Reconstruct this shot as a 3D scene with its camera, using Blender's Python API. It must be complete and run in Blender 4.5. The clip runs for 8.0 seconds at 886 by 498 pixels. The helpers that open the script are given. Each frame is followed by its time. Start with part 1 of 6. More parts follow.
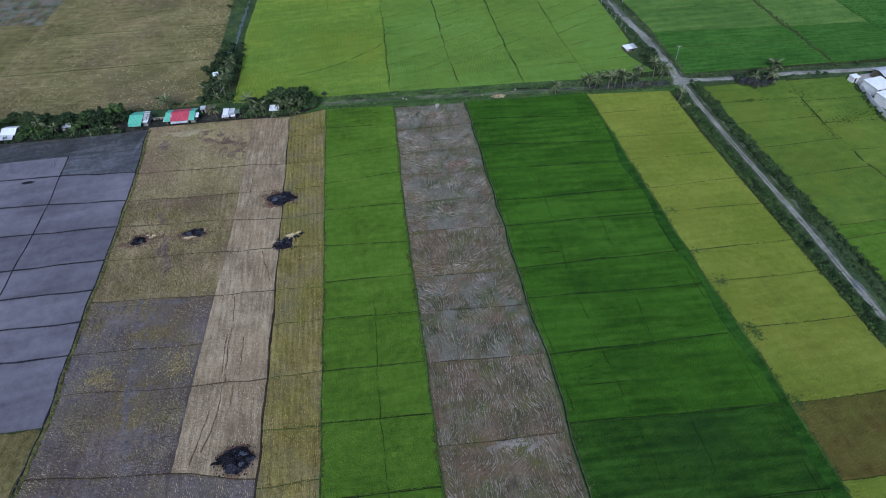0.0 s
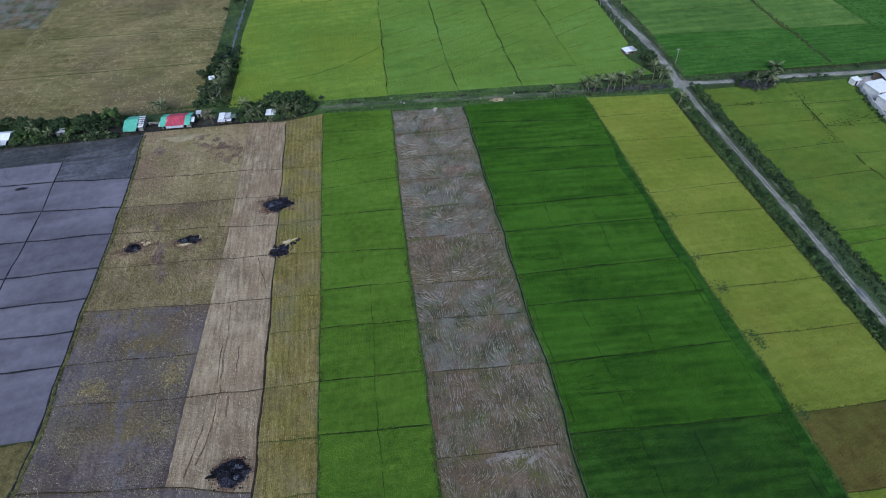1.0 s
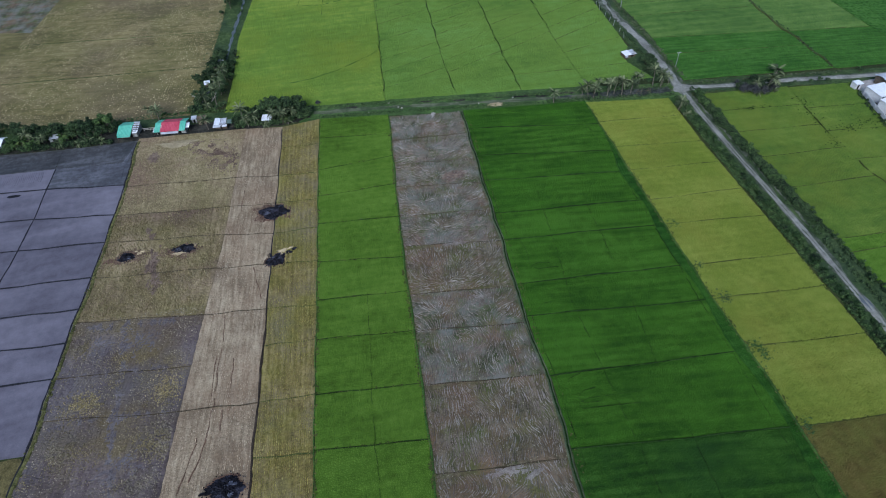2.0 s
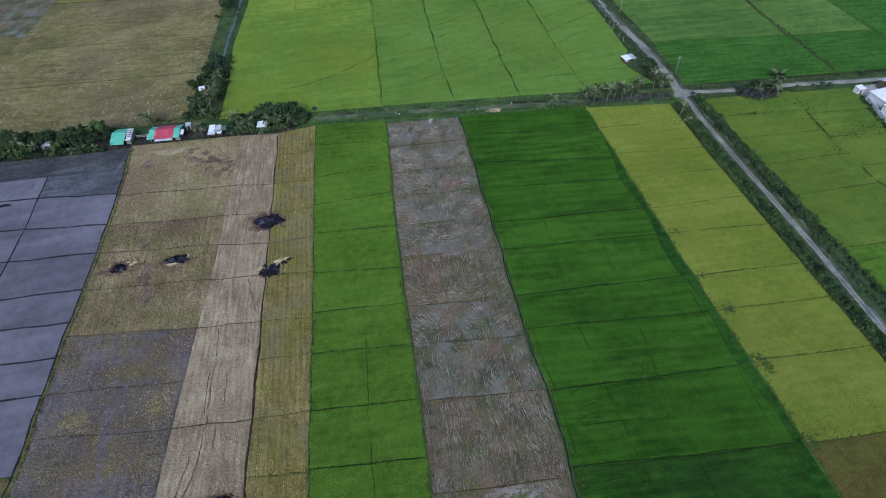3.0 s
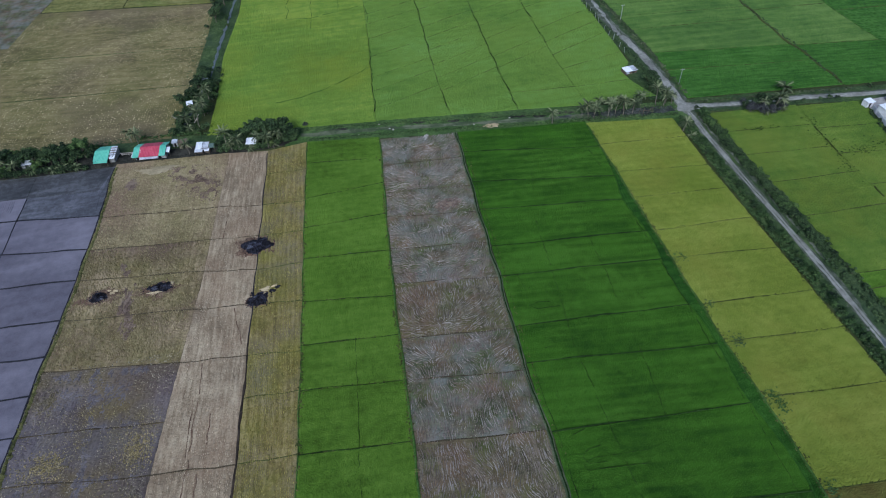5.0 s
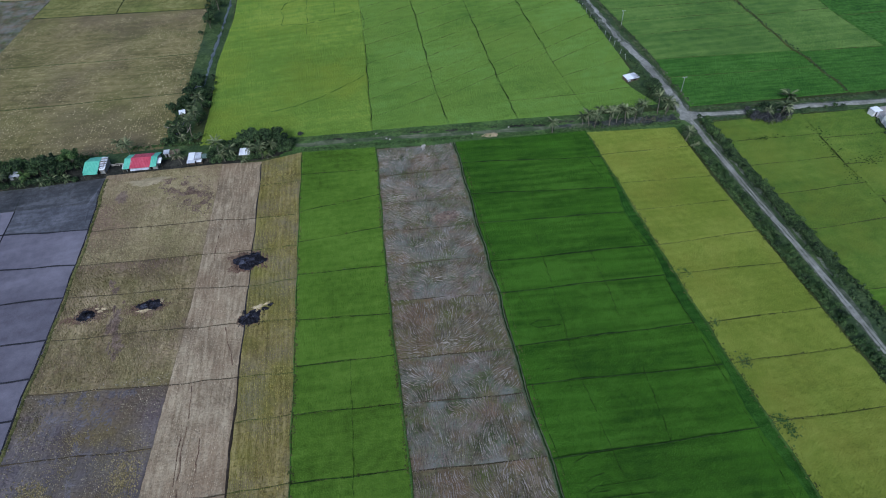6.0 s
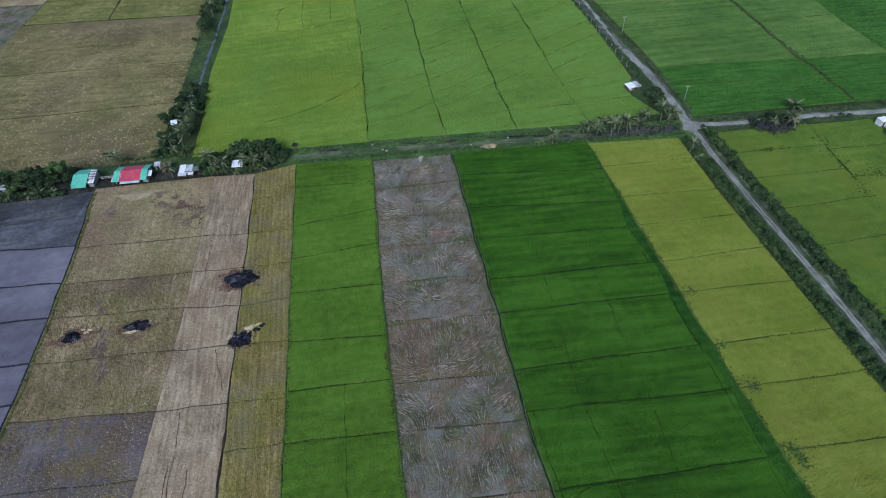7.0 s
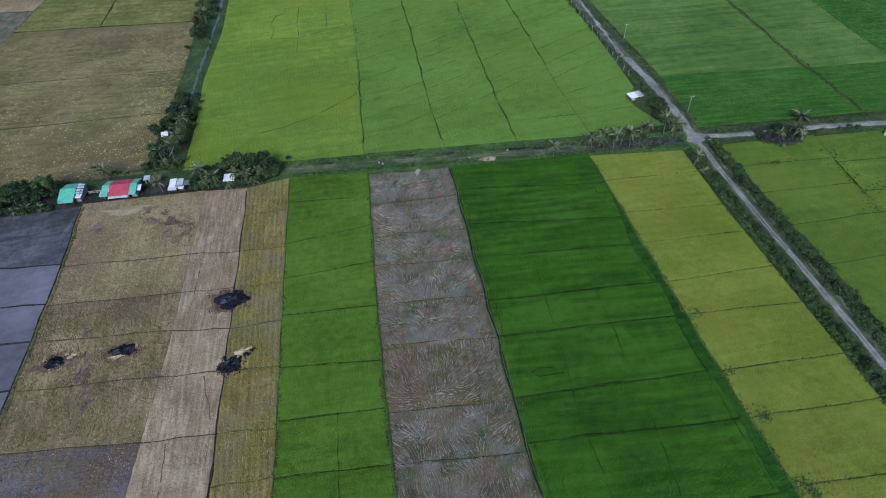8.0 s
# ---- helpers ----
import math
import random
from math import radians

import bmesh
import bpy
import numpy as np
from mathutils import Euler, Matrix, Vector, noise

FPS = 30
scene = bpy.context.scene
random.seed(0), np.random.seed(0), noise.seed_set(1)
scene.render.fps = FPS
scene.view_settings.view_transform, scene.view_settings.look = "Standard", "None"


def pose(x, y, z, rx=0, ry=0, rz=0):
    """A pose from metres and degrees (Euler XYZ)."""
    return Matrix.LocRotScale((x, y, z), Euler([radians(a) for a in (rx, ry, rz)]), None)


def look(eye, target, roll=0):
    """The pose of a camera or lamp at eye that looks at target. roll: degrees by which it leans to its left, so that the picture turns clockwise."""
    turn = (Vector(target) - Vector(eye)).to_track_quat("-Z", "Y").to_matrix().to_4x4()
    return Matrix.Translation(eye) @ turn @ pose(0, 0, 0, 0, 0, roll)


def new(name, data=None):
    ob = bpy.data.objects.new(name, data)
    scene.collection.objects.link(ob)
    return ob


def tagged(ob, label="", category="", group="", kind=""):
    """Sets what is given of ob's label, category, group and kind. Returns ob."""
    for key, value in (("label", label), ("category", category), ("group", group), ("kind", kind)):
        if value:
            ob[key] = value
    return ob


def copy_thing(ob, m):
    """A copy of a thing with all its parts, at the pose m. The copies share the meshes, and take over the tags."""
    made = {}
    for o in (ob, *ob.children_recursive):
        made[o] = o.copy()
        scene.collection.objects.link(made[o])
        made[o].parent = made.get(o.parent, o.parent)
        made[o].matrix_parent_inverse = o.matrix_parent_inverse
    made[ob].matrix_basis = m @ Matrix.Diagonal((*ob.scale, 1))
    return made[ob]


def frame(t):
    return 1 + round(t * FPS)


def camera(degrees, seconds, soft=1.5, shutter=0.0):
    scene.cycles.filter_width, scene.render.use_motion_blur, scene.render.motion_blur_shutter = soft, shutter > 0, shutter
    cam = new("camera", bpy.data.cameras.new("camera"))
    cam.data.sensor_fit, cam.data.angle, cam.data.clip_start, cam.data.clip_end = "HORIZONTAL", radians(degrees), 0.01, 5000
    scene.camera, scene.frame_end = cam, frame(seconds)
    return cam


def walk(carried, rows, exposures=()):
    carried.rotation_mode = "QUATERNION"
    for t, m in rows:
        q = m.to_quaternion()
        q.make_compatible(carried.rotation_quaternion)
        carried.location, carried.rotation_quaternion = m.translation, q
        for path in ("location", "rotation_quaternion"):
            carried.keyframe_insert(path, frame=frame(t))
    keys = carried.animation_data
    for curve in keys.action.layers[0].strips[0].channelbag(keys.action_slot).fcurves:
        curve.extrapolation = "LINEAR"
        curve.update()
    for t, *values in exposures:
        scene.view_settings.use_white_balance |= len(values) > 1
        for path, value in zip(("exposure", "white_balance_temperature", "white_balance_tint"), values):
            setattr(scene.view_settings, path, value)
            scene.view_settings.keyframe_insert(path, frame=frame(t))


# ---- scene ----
# The camera: a drone about 100 m up that glides ahead with its lens tipped down.
cam = camera(74.0, 8.0, soft=1.1)
EXPOSURE = 0.45
PATH = [
    (0.0, 0.009, 0.11, 99.963, 45.546, 0.0, -7.39, -2.222),
    (0.5, 0.234, 1.153, 99.924, 45.557, 0.0, -7.467, -2.249),
    (1.0, 0.5, 2.335, 99.889, 45.568, 0.0, -7.542, -2.274),
    (1.5, 0.806, 3.657, 99.857, 45.58, 0.0, -7.615, -2.297),
    (2.0, 1.152, 5.118, 99.829, 45.593, 0.0, -7.686, -2.317),
    (2.5, 1.536, 6.719, 99.802, 45.607, 0.0, -7.754, -2.336),
    (3.0, 1.959, 8.459, 99.776, 45.622, 0.0, -7.82, -2.353),
    (3.5, 2.42, 10.339, 99.749, 45.639, 0.0, -7.884, -2.368),
    (4.0, 2.917, 12.359, 99.721, 45.656, 0.0, -7.946, -2.38),
    (4.5, 3.452, 14.519, 99.69, 45.674, 0.0, -8.005, -2.391),
    (5.0, 4.022, 16.818, 99.655, 45.693, 0.0, -8.062, -2.4),
    (5.5, 4.627, 19.258, 99.615, 45.713, 0.0, -8.117, -2.406),
    (6.0, 5.267, 21.838, 99.57, 45.734, 0.0, -8.169, -2.411),
    (6.5, 5.941, 24.558, 99.518, 45.756, 0.0, -8.22, -2.414),
    (7.0, 6.648, 27.418, 99.458, 45.779, 0.0, -8.268, -2.414),
    (7.5, 7.389, 30.418, 99.388, 45.803, 0.0, -8.313, -2.413),
    (8.0, 8.161, 33.559, 99.309, 45.828, 0.0, -8.357, -2.409),
]
walk(cam, [(r[0], pose(*r[1:7]) @ pose(0, 0, 0, 0, 0, r[7])) for r in PATH], exposures=[(0.0, EXPOSURE, 5980, 10.0), (8.0, EXPOSURE, 5980, 10.0)])

# ---- light: a dull late-afternoon sky and a weak, veiled sun from the south-west ----
SUN_ELEVATION, SUN_AZIMUTH = 38.0, -160.0
world = bpy.data.worlds.new("world")
scene.world = world
world.use_nodes = True
sky = world.node_tree.nodes.new("ShaderNodeTexSky")
sky.sky_type = "NISHITA"
sky.sun_disc = False
sky.sun_elevation, sky.sun_rotation = radians(SUN_ELEVATION), radians(SUN_AZIMUTH)
sky.dust_density, sky.air_density, sky.ozone_density = 1.5, 1.0, 1.5
world.node_tree.nodes["Background"].inputs["Strength"].default_value = 0.09
world.node_tree.links.new(sky.outputs["Color"], world.node_tree.nodes["Background"].inputs["Color"])
sun = new("sun", bpy.data.lights.new("sun", "SUN"))
sun.data.energy, sun.data.angle, sun.data.color = 1.75, radians(28), (0.95, 0.98, 1.03)
_az, _el = radians(SUN_AZIMUTH), radians(SUN_ELEVATION)
sun.matrix_world = look((math.sin(_az) * math.cos(_el) * 300, math.cos(_az) * math.cos(_el) * 300, math.sin(_el) * 300), (0, 0, 0))


# ---- materials ----
def material(name, colours, scales=(0.06, 0.8, 5.0), weights=(0.5, 0.35, 0.3), rough=0.9, bump=0.3, bump_scale=4.0,
             spread=0.0, metal=0.0, rows=None, specular=0.15, island=0.0, tint=None):
    """Earth, crops, bark: three colours (dark, middle, light) mixed by noise at three sizes in the world, with relief.
    rows: (direction x, direction y, spacing, weight), a combed pattern; spread: brightness by object; island: by loose piece;
    tint: (colour, noise size, amount), stains of another hue."""
    m = bpy.data.materials.new(name)
    m.use_nodes = True
    nodes, links = m.node_tree.nodes, m.node_tree.links
    bsdf = nodes["Principled BSDF"]
    place = nodes.new("ShaderNodeNewGeometry")
    total = None

    def add(a, b, op="ADD"):
        n = nodes.new("ShaderNodeMath")
        n.operation = op
        for i, v in enumerate((a, b)):
            if isinstance(v, (int, float)):
                n.inputs[i].default_value = v
            else:
                links.new(v, n.inputs[i])
        return n.outputs[0]

    for s, w in zip(scales, weights):
        n = nodes.new("ShaderNodeTexNoise")
        n.inputs["Scale"].default_value = s
        n.inputs["Detail"].default_value = 4.0
        n.inputs["Roughness"].default_value = 0.6
        links.new(place.outputs["Position"], n.inputs["Vector"])
        v = add(add(n.outputs["Fac"], -0.5), w * 2.6, "MULTIPLY")
        total = v if total is None else add(total, v)
    if rows:
        dx, dy, spacing, w = rows
        mapping = nodes.new("ShaderNodeMapping")
        mapping.vector_type = "TEXTURE"
        mapping.inputs["Rotation"].default_value = (0, 0, math.atan2(dy, dx))
        mapping.inputs["Scale"].default_value = (9.0, 1.0, 1.0)
        links.new(place.outputs["Position"], mapping.inputs["Vector"])
        n = nodes.new("ShaderNodeTexNoise")
        n.inputs["Scale"].default_value = 1.0 / spacing
        n.inputs["Detail"].default_value = 2.0
        links.new(mapping.outputs["Vector"], n.inputs["Vector"])
        total = add(total, add(add(n.outputs["Fac"], -0.5), w * 3.0, "MULTIPLY"))
    if spread:
        info = nodes.new("ShaderNodeObjectInfo")
        total = add(total, add(add(info.outputs["Random"], -0.5), spread, "MULTIPLY"))
    if island:
        total = add(total, add(add(place.outputs["Random Per Island"], -0.5), island, "MULTIPLY"))
    ramp = nodes.new("ShaderNodeValToRGB")
    e = ramp.color_ramp.elements
    e[0].position, e[0].color = 0.15, (*colours[0], 1)
    e[1].position, e[1].color = 0.85, (*colours[2], 1)
    mid = e.new(0.5)
    mid.color = (*colours[1], 1)
    links.new(add(total, 0.5), ramp.inputs["Fac"])
    colour = ramp.outputs["Color"]
    for hue, s, amount in tint or ():
        n = nodes.new("ShaderNodeTexNoise")
        n.inputs["Scale"].default_value = s
        n.inputs["Detail"].default_value = 5.0
        n.inputs["Roughness"].default_value = 0.62
        shift = nodes.new("ShaderNodeVectorMath")
        shift.inputs[1].default_value = (211.0 * hue[0] + 17.0, 340.0 * hue[1], 130.0 * hue[2])
        links.new(place.outputs["Position"], shift.inputs[0])
        links.new(shift.outputs[0], n.inputs["Vector"])
        reach = nodes.new("ShaderNodeMapRange")
        reach.inputs["From Min"].default_value, reach.inputs["From Max"].default_value = 0.44, 0.66
        reach.inputs["To Max"].default_value = amount
        links.new(n.outputs["Fac"], reach.inputs["Value"])
        mix = nodes.new("ShaderNodeMix")
        mix.data_type = "RGBA"
        links.new(reach.outputs["Result"], mix.inputs["Factor"])
        links.new(colour, mix.inputs[6])
        mix.inputs[7].default_value = (*hue, 1)
        colour = mix.outputs[2]
    links.new(colour, bsdf.inputs["Base Color"])
    bsdf.inputs["Roughness"].default_value = rough
    bsdf.inputs["Metallic"].default_value = metal
    bsdf.inputs["Specular IOR Level"].default_value = specular
    if bump:
        n = nodes.new("ShaderNodeTexNoise")
        n.inputs["Scale"].default_value = bump_scale
        n.inputs["Detail"].default_value = 3.0
        links.new(place.outputs["Position"], n.inputs["Vector"])
        b = nodes.new("ShaderNodeBump")
        b.inputs["Strength"].default_value = bump
        b.inputs["Distance"].default_value = 0.12
        links.new(n.outputs["Fac"], b.inputs["Height"])
        links.new(b.outputs["Normal"], bsdf.inputs["Normal"])
    return m


def srgb(*c):
    return tuple(((v / 255 + 0.055) / 1.055) ** 2.4 if v > 10 else v / 255 / 12.92 for v in c)


def trio(dark, middle, light):
    return srgb(*dark), srgb(*middle), srgb(*light)


def rice(name, colours, scales, weights, **how):
    """Standing rice, for the closed canopy and the single plants that stand out of it."""
    how.pop("bump", None)
    return material(name, colours, scales, (weights[0], weights[1], 0.4 * weights[2]), bump=0.15, island=0.06, **how)


M_GROUND = material("weedy_soil", trio((40, 50, 28), (56, 66, 38), (80, 88, 54)), rough=0.95)
M_RICE = rice("young_rice", trio((61, 89, 26), (81, 114, 38), (99, 132, 51)), (0.05, 0.6, 4.0), (0.35, 0.3, 0.5), bump=0.5, rows=(1, 0, 1.2, 0.15), spread=0.25, rough=0.8, specular=0.12)
M_RICE_EAST = rice("dull_green_rice", trio((42, 81, 29), (59, 100, 38), (77, 117, 51)), (0.05, 0.5, 4.0), (0.35, 0.3, 0.5), bump=0.5, rows=(1, -0.06, 1.2, 0.35), spread=0.3, rough=0.8, specular=0.12)
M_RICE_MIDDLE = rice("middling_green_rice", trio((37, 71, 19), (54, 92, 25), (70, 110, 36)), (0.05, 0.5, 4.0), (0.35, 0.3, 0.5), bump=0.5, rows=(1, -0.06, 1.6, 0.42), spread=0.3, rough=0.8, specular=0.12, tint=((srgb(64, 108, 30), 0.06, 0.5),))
# rice green darkened for the shade along the E6 bank
M_RICE_MARGIN = rice("shaded_bluish_rice", trio((30, 64, 21), (44, 83, 27), (59, 101, 38)), (0.05, 0.5, 4.0), (0.35, 0.3, 0.5), bump=0.5, rows=(1, -0.06, 1.2, 0.35), spread=0.3, rough=0.8, specular=0.12)
M_RICE_RIPE = rice("ripening_rice", trio((96, 110, 43), (119, 134, 55), (140, 151, 72)), (0.05, 0.6, 4.0), (0.35, 0.25, 0.45), bump=0.5, rows=(1, 0, 1.5, 0.15), spread=0.15, rough=0.8, specular=0.12, tint=((srgb(96, 118, 40), 0.05, 0.45), (srgb(129, 125, 57), 0.08, 0.28),))
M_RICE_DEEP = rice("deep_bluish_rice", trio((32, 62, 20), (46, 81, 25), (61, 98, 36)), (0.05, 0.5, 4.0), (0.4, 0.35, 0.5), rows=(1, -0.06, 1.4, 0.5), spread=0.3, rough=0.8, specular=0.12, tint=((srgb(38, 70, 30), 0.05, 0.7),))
M_RICE_BROWN = rice("overripe_rice", trio((61, 55, 29), (91, 81, 43), (118, 107, 63)), (0.05, 0.6, 4.0), (0.4, 0.3, 0.45), bump=0.5, spread=0.1, tint=((srgb(107, 114, 55), 0.1, 0.6),))
M_RICE_FAR = rice("pale_green_rice", trio((89, 115, 43), (102, 131, 52), (128, 150, 64)), (0.025, 0.3, 3.0), (0.5, 0.3, 0.35), bump=0.5, rows=(1, 0.1, 2.5, 0.2), spread=0.15, rough=0.8, specular=0.12, tint=((srgb(120, 135, 49), 0.03, 0.7),))
M_RICE_NORTH = rice("fresh_pale_rice", trio((78, 110, 46), (97, 128, 54), (105, 140, 69)), (0.025, 0.3, 3.0), (0.5, 0.3, 0.35), bump=0.5, rows=(1, 0.1, 2.5, 0.2), spread=0.15, rough=0.8, specular=0.12, tint=((srgb(105, 130, 56), 0.035, 0.45),))
M_RICE_YOUNGFAR = rice("sparse_green_rice", trio((62, 94, 44), (83, 114, 54), (103, 131, 68)), (0.03, 0.3, 3.0), (0.5, 0.3, 0.35), bump=0.5, rows=(1, 0, 2.5, 0.3), spread=0.2, rough=0.8, specular=0.12)
M_RICE_OLIVE = rice("olive_rice", trio((71, 97, 39), (89, 115, 46), (110, 131, 57)), (0.04, 0.4, 3.0), (0.5, 0.3, 0.4), bump=0.5, rows=(1, 0, 2.0, 0.2), spread=0.15, rough=0.8, specular=0.12, tint=((srgb(104, 117, 46), 0.06, 0.5),))
M_MUD = material("wet_grey_mud", trio((87, 84, 95), (108, 105, 117), (127, 124, 136)), (0.06, 0.5, 4.0), (0.5, 0.25, 0.15), rough=0.6, bump=0.15, rows=(1, 0.15, 3.0, 0.25), specular=0.3, spread=0.25)
M_MUD_ROUGH = material("churned_wet_mud", trio((50, 51, 52), (70, 71, 74), (98, 99, 104)), (0.1, 0.8, 4.0), (0.6, 0.4, 0.3), rough=0.55, bump=0.5, rows=(1, 0.1, 1.6, 0.4), specular=0.5)
M_MUD_MIDDLING = material("rippled_wet_mud", trio((66, 67, 72), (88, 89, 96), (112, 113, 122)), (0.1, 0.8, 4.0), (0.6, 0.4, 0.3), rough=0.55, bump=0.4, rows=(1, 0.05, 1.6, 0.4), specular=0.4)
M_STUBBLE = material("rice_stubble", trio((117, 105, 78), (151, 138, 105), (180, 165, 133)), (0.07, 0.7, 4.0), (0.6, 0.4, 0.5), bump=0.7, rows=(0, 1, 1.0, 0.22), spread=0.2, tint=((srgb(120, 118, 68), 0.07, 0.4), (srgb(128, 104, 92), 0.05, 0.6),))
M_STUBBLE_DULL = material("dull_brown_stubble", trio((104, 90, 69), (137, 122, 94), (169, 152, 122)), (0.07, 0.7, 4.0), (0.6, 0.4, 0.5), bump=0.7, rows=(0, 1, 1.0, 0.3), tint=((srgb(108, 106, 58), 0.07, 0.6), (srgb(104, 84, 80), 0.06, 0.6),))
M_STUBBLE_WET = material("waterlogged_stubble", trio((76, 67, 66), (99, 89, 88), (122, 112, 110)), (0.1, 0.7, 3.0), (0.75, 0.3, 0.35), rough=0.6, bump=0.7, rows=(0, 1, 1.0, 0.4), specular=0.2, spread=0.1, tint=((srgb(110, 98, 62), 0.09, 0.75), (srgb(94, 94, 102), 0.055, 0.55), (srgb(96, 83, 80), 0.04, 0.5),))
M_STRAW_PALE = material("pale_straw_litter", trio((126, 112, 92), (159, 143, 119), (187, 172, 146)), (0.08, 0.7, 4.0), (0.4, 0.2, 0.45), bump=0.6, rows=(0.02, 1, 0.7, 0.5), spread=0.15, tint=((srgb(100, 84, 68), 0.12, 0.6), (srgb(140, 116, 94), 0.07, 0.5),))
M_STUBBLE_YELLOW = material("yellow_stubble", trio((97, 87, 52), (129, 117, 71), (156, 143, 97)), (0.08, 0.7, 4.0), (0.45, 0.35, 0.45), bump=0.7, rows=(0, 1, 0.9, 0.35), spread=0.15, tint=((srgb(116, 118, 50), 0.08, 0.6), (srgb(120, 112, 98), 0.1, 0.5),))
M_STUBBLE_OLIVE = material("olive_stubble", trio((72, 68, 42), (98, 91, 58), (124, 115, 78)), (0.12, 0.7, 4.0), (0.6, 0.4, 0.5), bump=0.7, rows=(0, 1, 1.0, 0.25))
M_PLOUGH = material("raked_field_soil", trio((67, 71, 52), (90, 90, 73), (115, 111, 94)), (0.16, 0.7, 4.0), (0.9, 0.4, 0.6), bump=0.8, rows=(0, 1, 0.8, 0.45), spread=0.2, tint=((srgb(84, 98, 54), 0.22, 0.8), (srgb(130, 102, 88), 0.16, 0.6), (srgb(126, 129, 125), 0.2, 0.7),))
M_PLOUGH_BROWN = material("brown_field_soil", trio((71, 69, 53), (96, 91, 73), (121, 113, 96)), (0.16, 0.7, 4.0), (0.9, 0.4, 0.6), bump=0.8, rows=(0, 1, 0.8, 0.5), tint=((srgb(86, 96, 50), 0.2, 0.8), (srgb(126, 100, 82), 0.14, 0.6),))
M_SWATH = material("raked_straw", trio((92, 87, 78), (120, 114, 106), (151, 146, 140)), (0.22, 1.5, 6.0), (0.9, 0.3, 0.4), bump=0.4, island=0.7, tint=((srgb(122, 100, 96), 0.16, 0.5),))
M_BROWN_FIELD = material("dry_brown_stubble", trio((90, 86, 54), (119, 111, 73), (144, 134, 94)), (0.03, 0.3, 3.0), (0.6, 0.4, 0.4), bump=0.6, rows=(1, -0.1, 2.0, 0.3), tint=((srgb(96, 98, 56), 0.04, 0.5), (srgb(108, 92, 80), 0.03, 0.5),))
M_STRAW = material("straw_tuft", trio((112, 104, 78), (140, 130, 99), (166, 156, 124)), island=0.8)
M_STRAW_DULL = material("wet_stubble_tuft", trio((98, 92, 84), (132, 124, 110), (178, 170, 150)), island=0.55, bump=0, tint=((srgb(142, 128, 70), 0.09, 0.7),))
M_STUBBLE_TUFT = material("dry_stubble_tuft", trio((142, 131, 96), (175, 163, 123), (205, 192, 152)), island=0.3, bump=0)
M_DULL_TUFT = material("dull_brown_stubble_tuft", trio((115, 106, 71), (156, 143, 103), (194, 180, 139)), island=0.5, bump=0)
M_RAKED_TUFT = material("dull_stubble_tuft", trio((84, 84, 66), (112, 108, 88), (146, 140, 120)), island=0.7, bump=0)
M_YELLOW_TUFT = material("yellow_stubble_tuft", trio((125, 119, 63), (167, 157, 88), (194, 184, 121)), island=0.3, bump=0)
M_STRAW_TUFT = material("pale_straw_stalks", trio((145, 130, 109), (179, 163, 138), (209, 193, 167)), island=0.45, bump=0)
M_STUBBLE_GREEN = material("weedy_yellow_stubble", trio((88, 90, 50), (113, 113, 64), (138, 136, 86)), (0.05, 0.4, 3.0), (0.5, 0.4, 0.4), bump=0.6, rows=(1, -0.1, 2.0, 0.3), tint=((srgb(96, 112, 54), 0.04, 0.6),))
M_STRAW_GREY = material("bleached_straw", trio((134, 130, 122), (160, 156, 149), (182, 178, 172)), (0.4, 1.5, 6.0), bump=0.4)
M_STRAW_BRIGHT = material("unburnt_dry_straw", trio((150, 136, 108), (186, 170, 138), (210, 194, 162)), (0.4, 1.5, 6.0), bump=0.4)
M_MUD_STREAK = material("blue_grey_slurry", trio((84, 80, 82), (104, 99, 102), (124, 119, 121)), (0.2, 1.0, 4.0), (0.5, 0.4, 0.3), rough=0.8, bump=0.2)
M_SAND = material("tan_sand", trio((132, 122, 98), (158, 146, 118), (178, 166, 138)), (0.3, 1.5, 6.0), bump=0.3)
M_ROOF_DULL = material("dull_green_sheet", trio((76, 96, 92), (98, 118, 112), (120, 138, 132)), (0.2, 1.0, 5.0), rough=0.5, bump=0.05)
M_BUND = material("damp_earth_bund", trio((50, 58, 30), (66, 76, 40), (88, 94, 54)), (0.1, 1.0, 5.0), (0.5, 0.5, 0.5), bump=0.6)
# weed green of bunds and furrow strips, with shade between crops mixed in
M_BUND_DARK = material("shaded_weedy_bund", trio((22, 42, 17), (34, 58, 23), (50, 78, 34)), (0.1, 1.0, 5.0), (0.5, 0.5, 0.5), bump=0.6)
# ditch green with shade mixed into it
M_FURROW = material("shaded_furrow", trio((18, 36, 14), (28, 52, 20), (42, 70, 30)), (0.1, 1.0, 5.0), (0.5, 0.5, 0.5), bump=0.6)
M_BUND_CREST = material("grassy_bund_crest", trio((44, 70, 30), (60, 92, 40), (82, 112, 54)), (0.1, 1.0, 5.0), (0.5, 0.5, 0.5), bump=0.6)
M_BUND_SOIL = material("brown_soil_bund", trio((50, 44, 34), (70, 62, 48), (94, 84, 66)), (0.1, 1.0, 5.0), (0.4, 0.4, 0.4), bump=0.6)
M_BUND_MUD = material("muddy_bund", trio((28, 30, 36), (40, 42, 48), (60, 61, 68)), (0.1, 1.0, 5.0), (0.4, 0.4, 0.4), bump=0.6)
# bank brown taken darker, to hold the bank's shadow
M_SHADED_BANK = material("shaded_brown_bank", trio((34, 29, 26), (50, 43, 38), (74, 65, 58)), (0.2, 1.0, 5.0), bump=0.5)
M_VERGE = material("rough_grass", trio((40, 60, 34), (60, 80, 46), (88, 106, 66)), (0.15, 1.0, 5.0), (0.5, 0.5, 0.5), bump=0.7, tint=((srgb(54, 70, 58), 0.1, 0.5),))
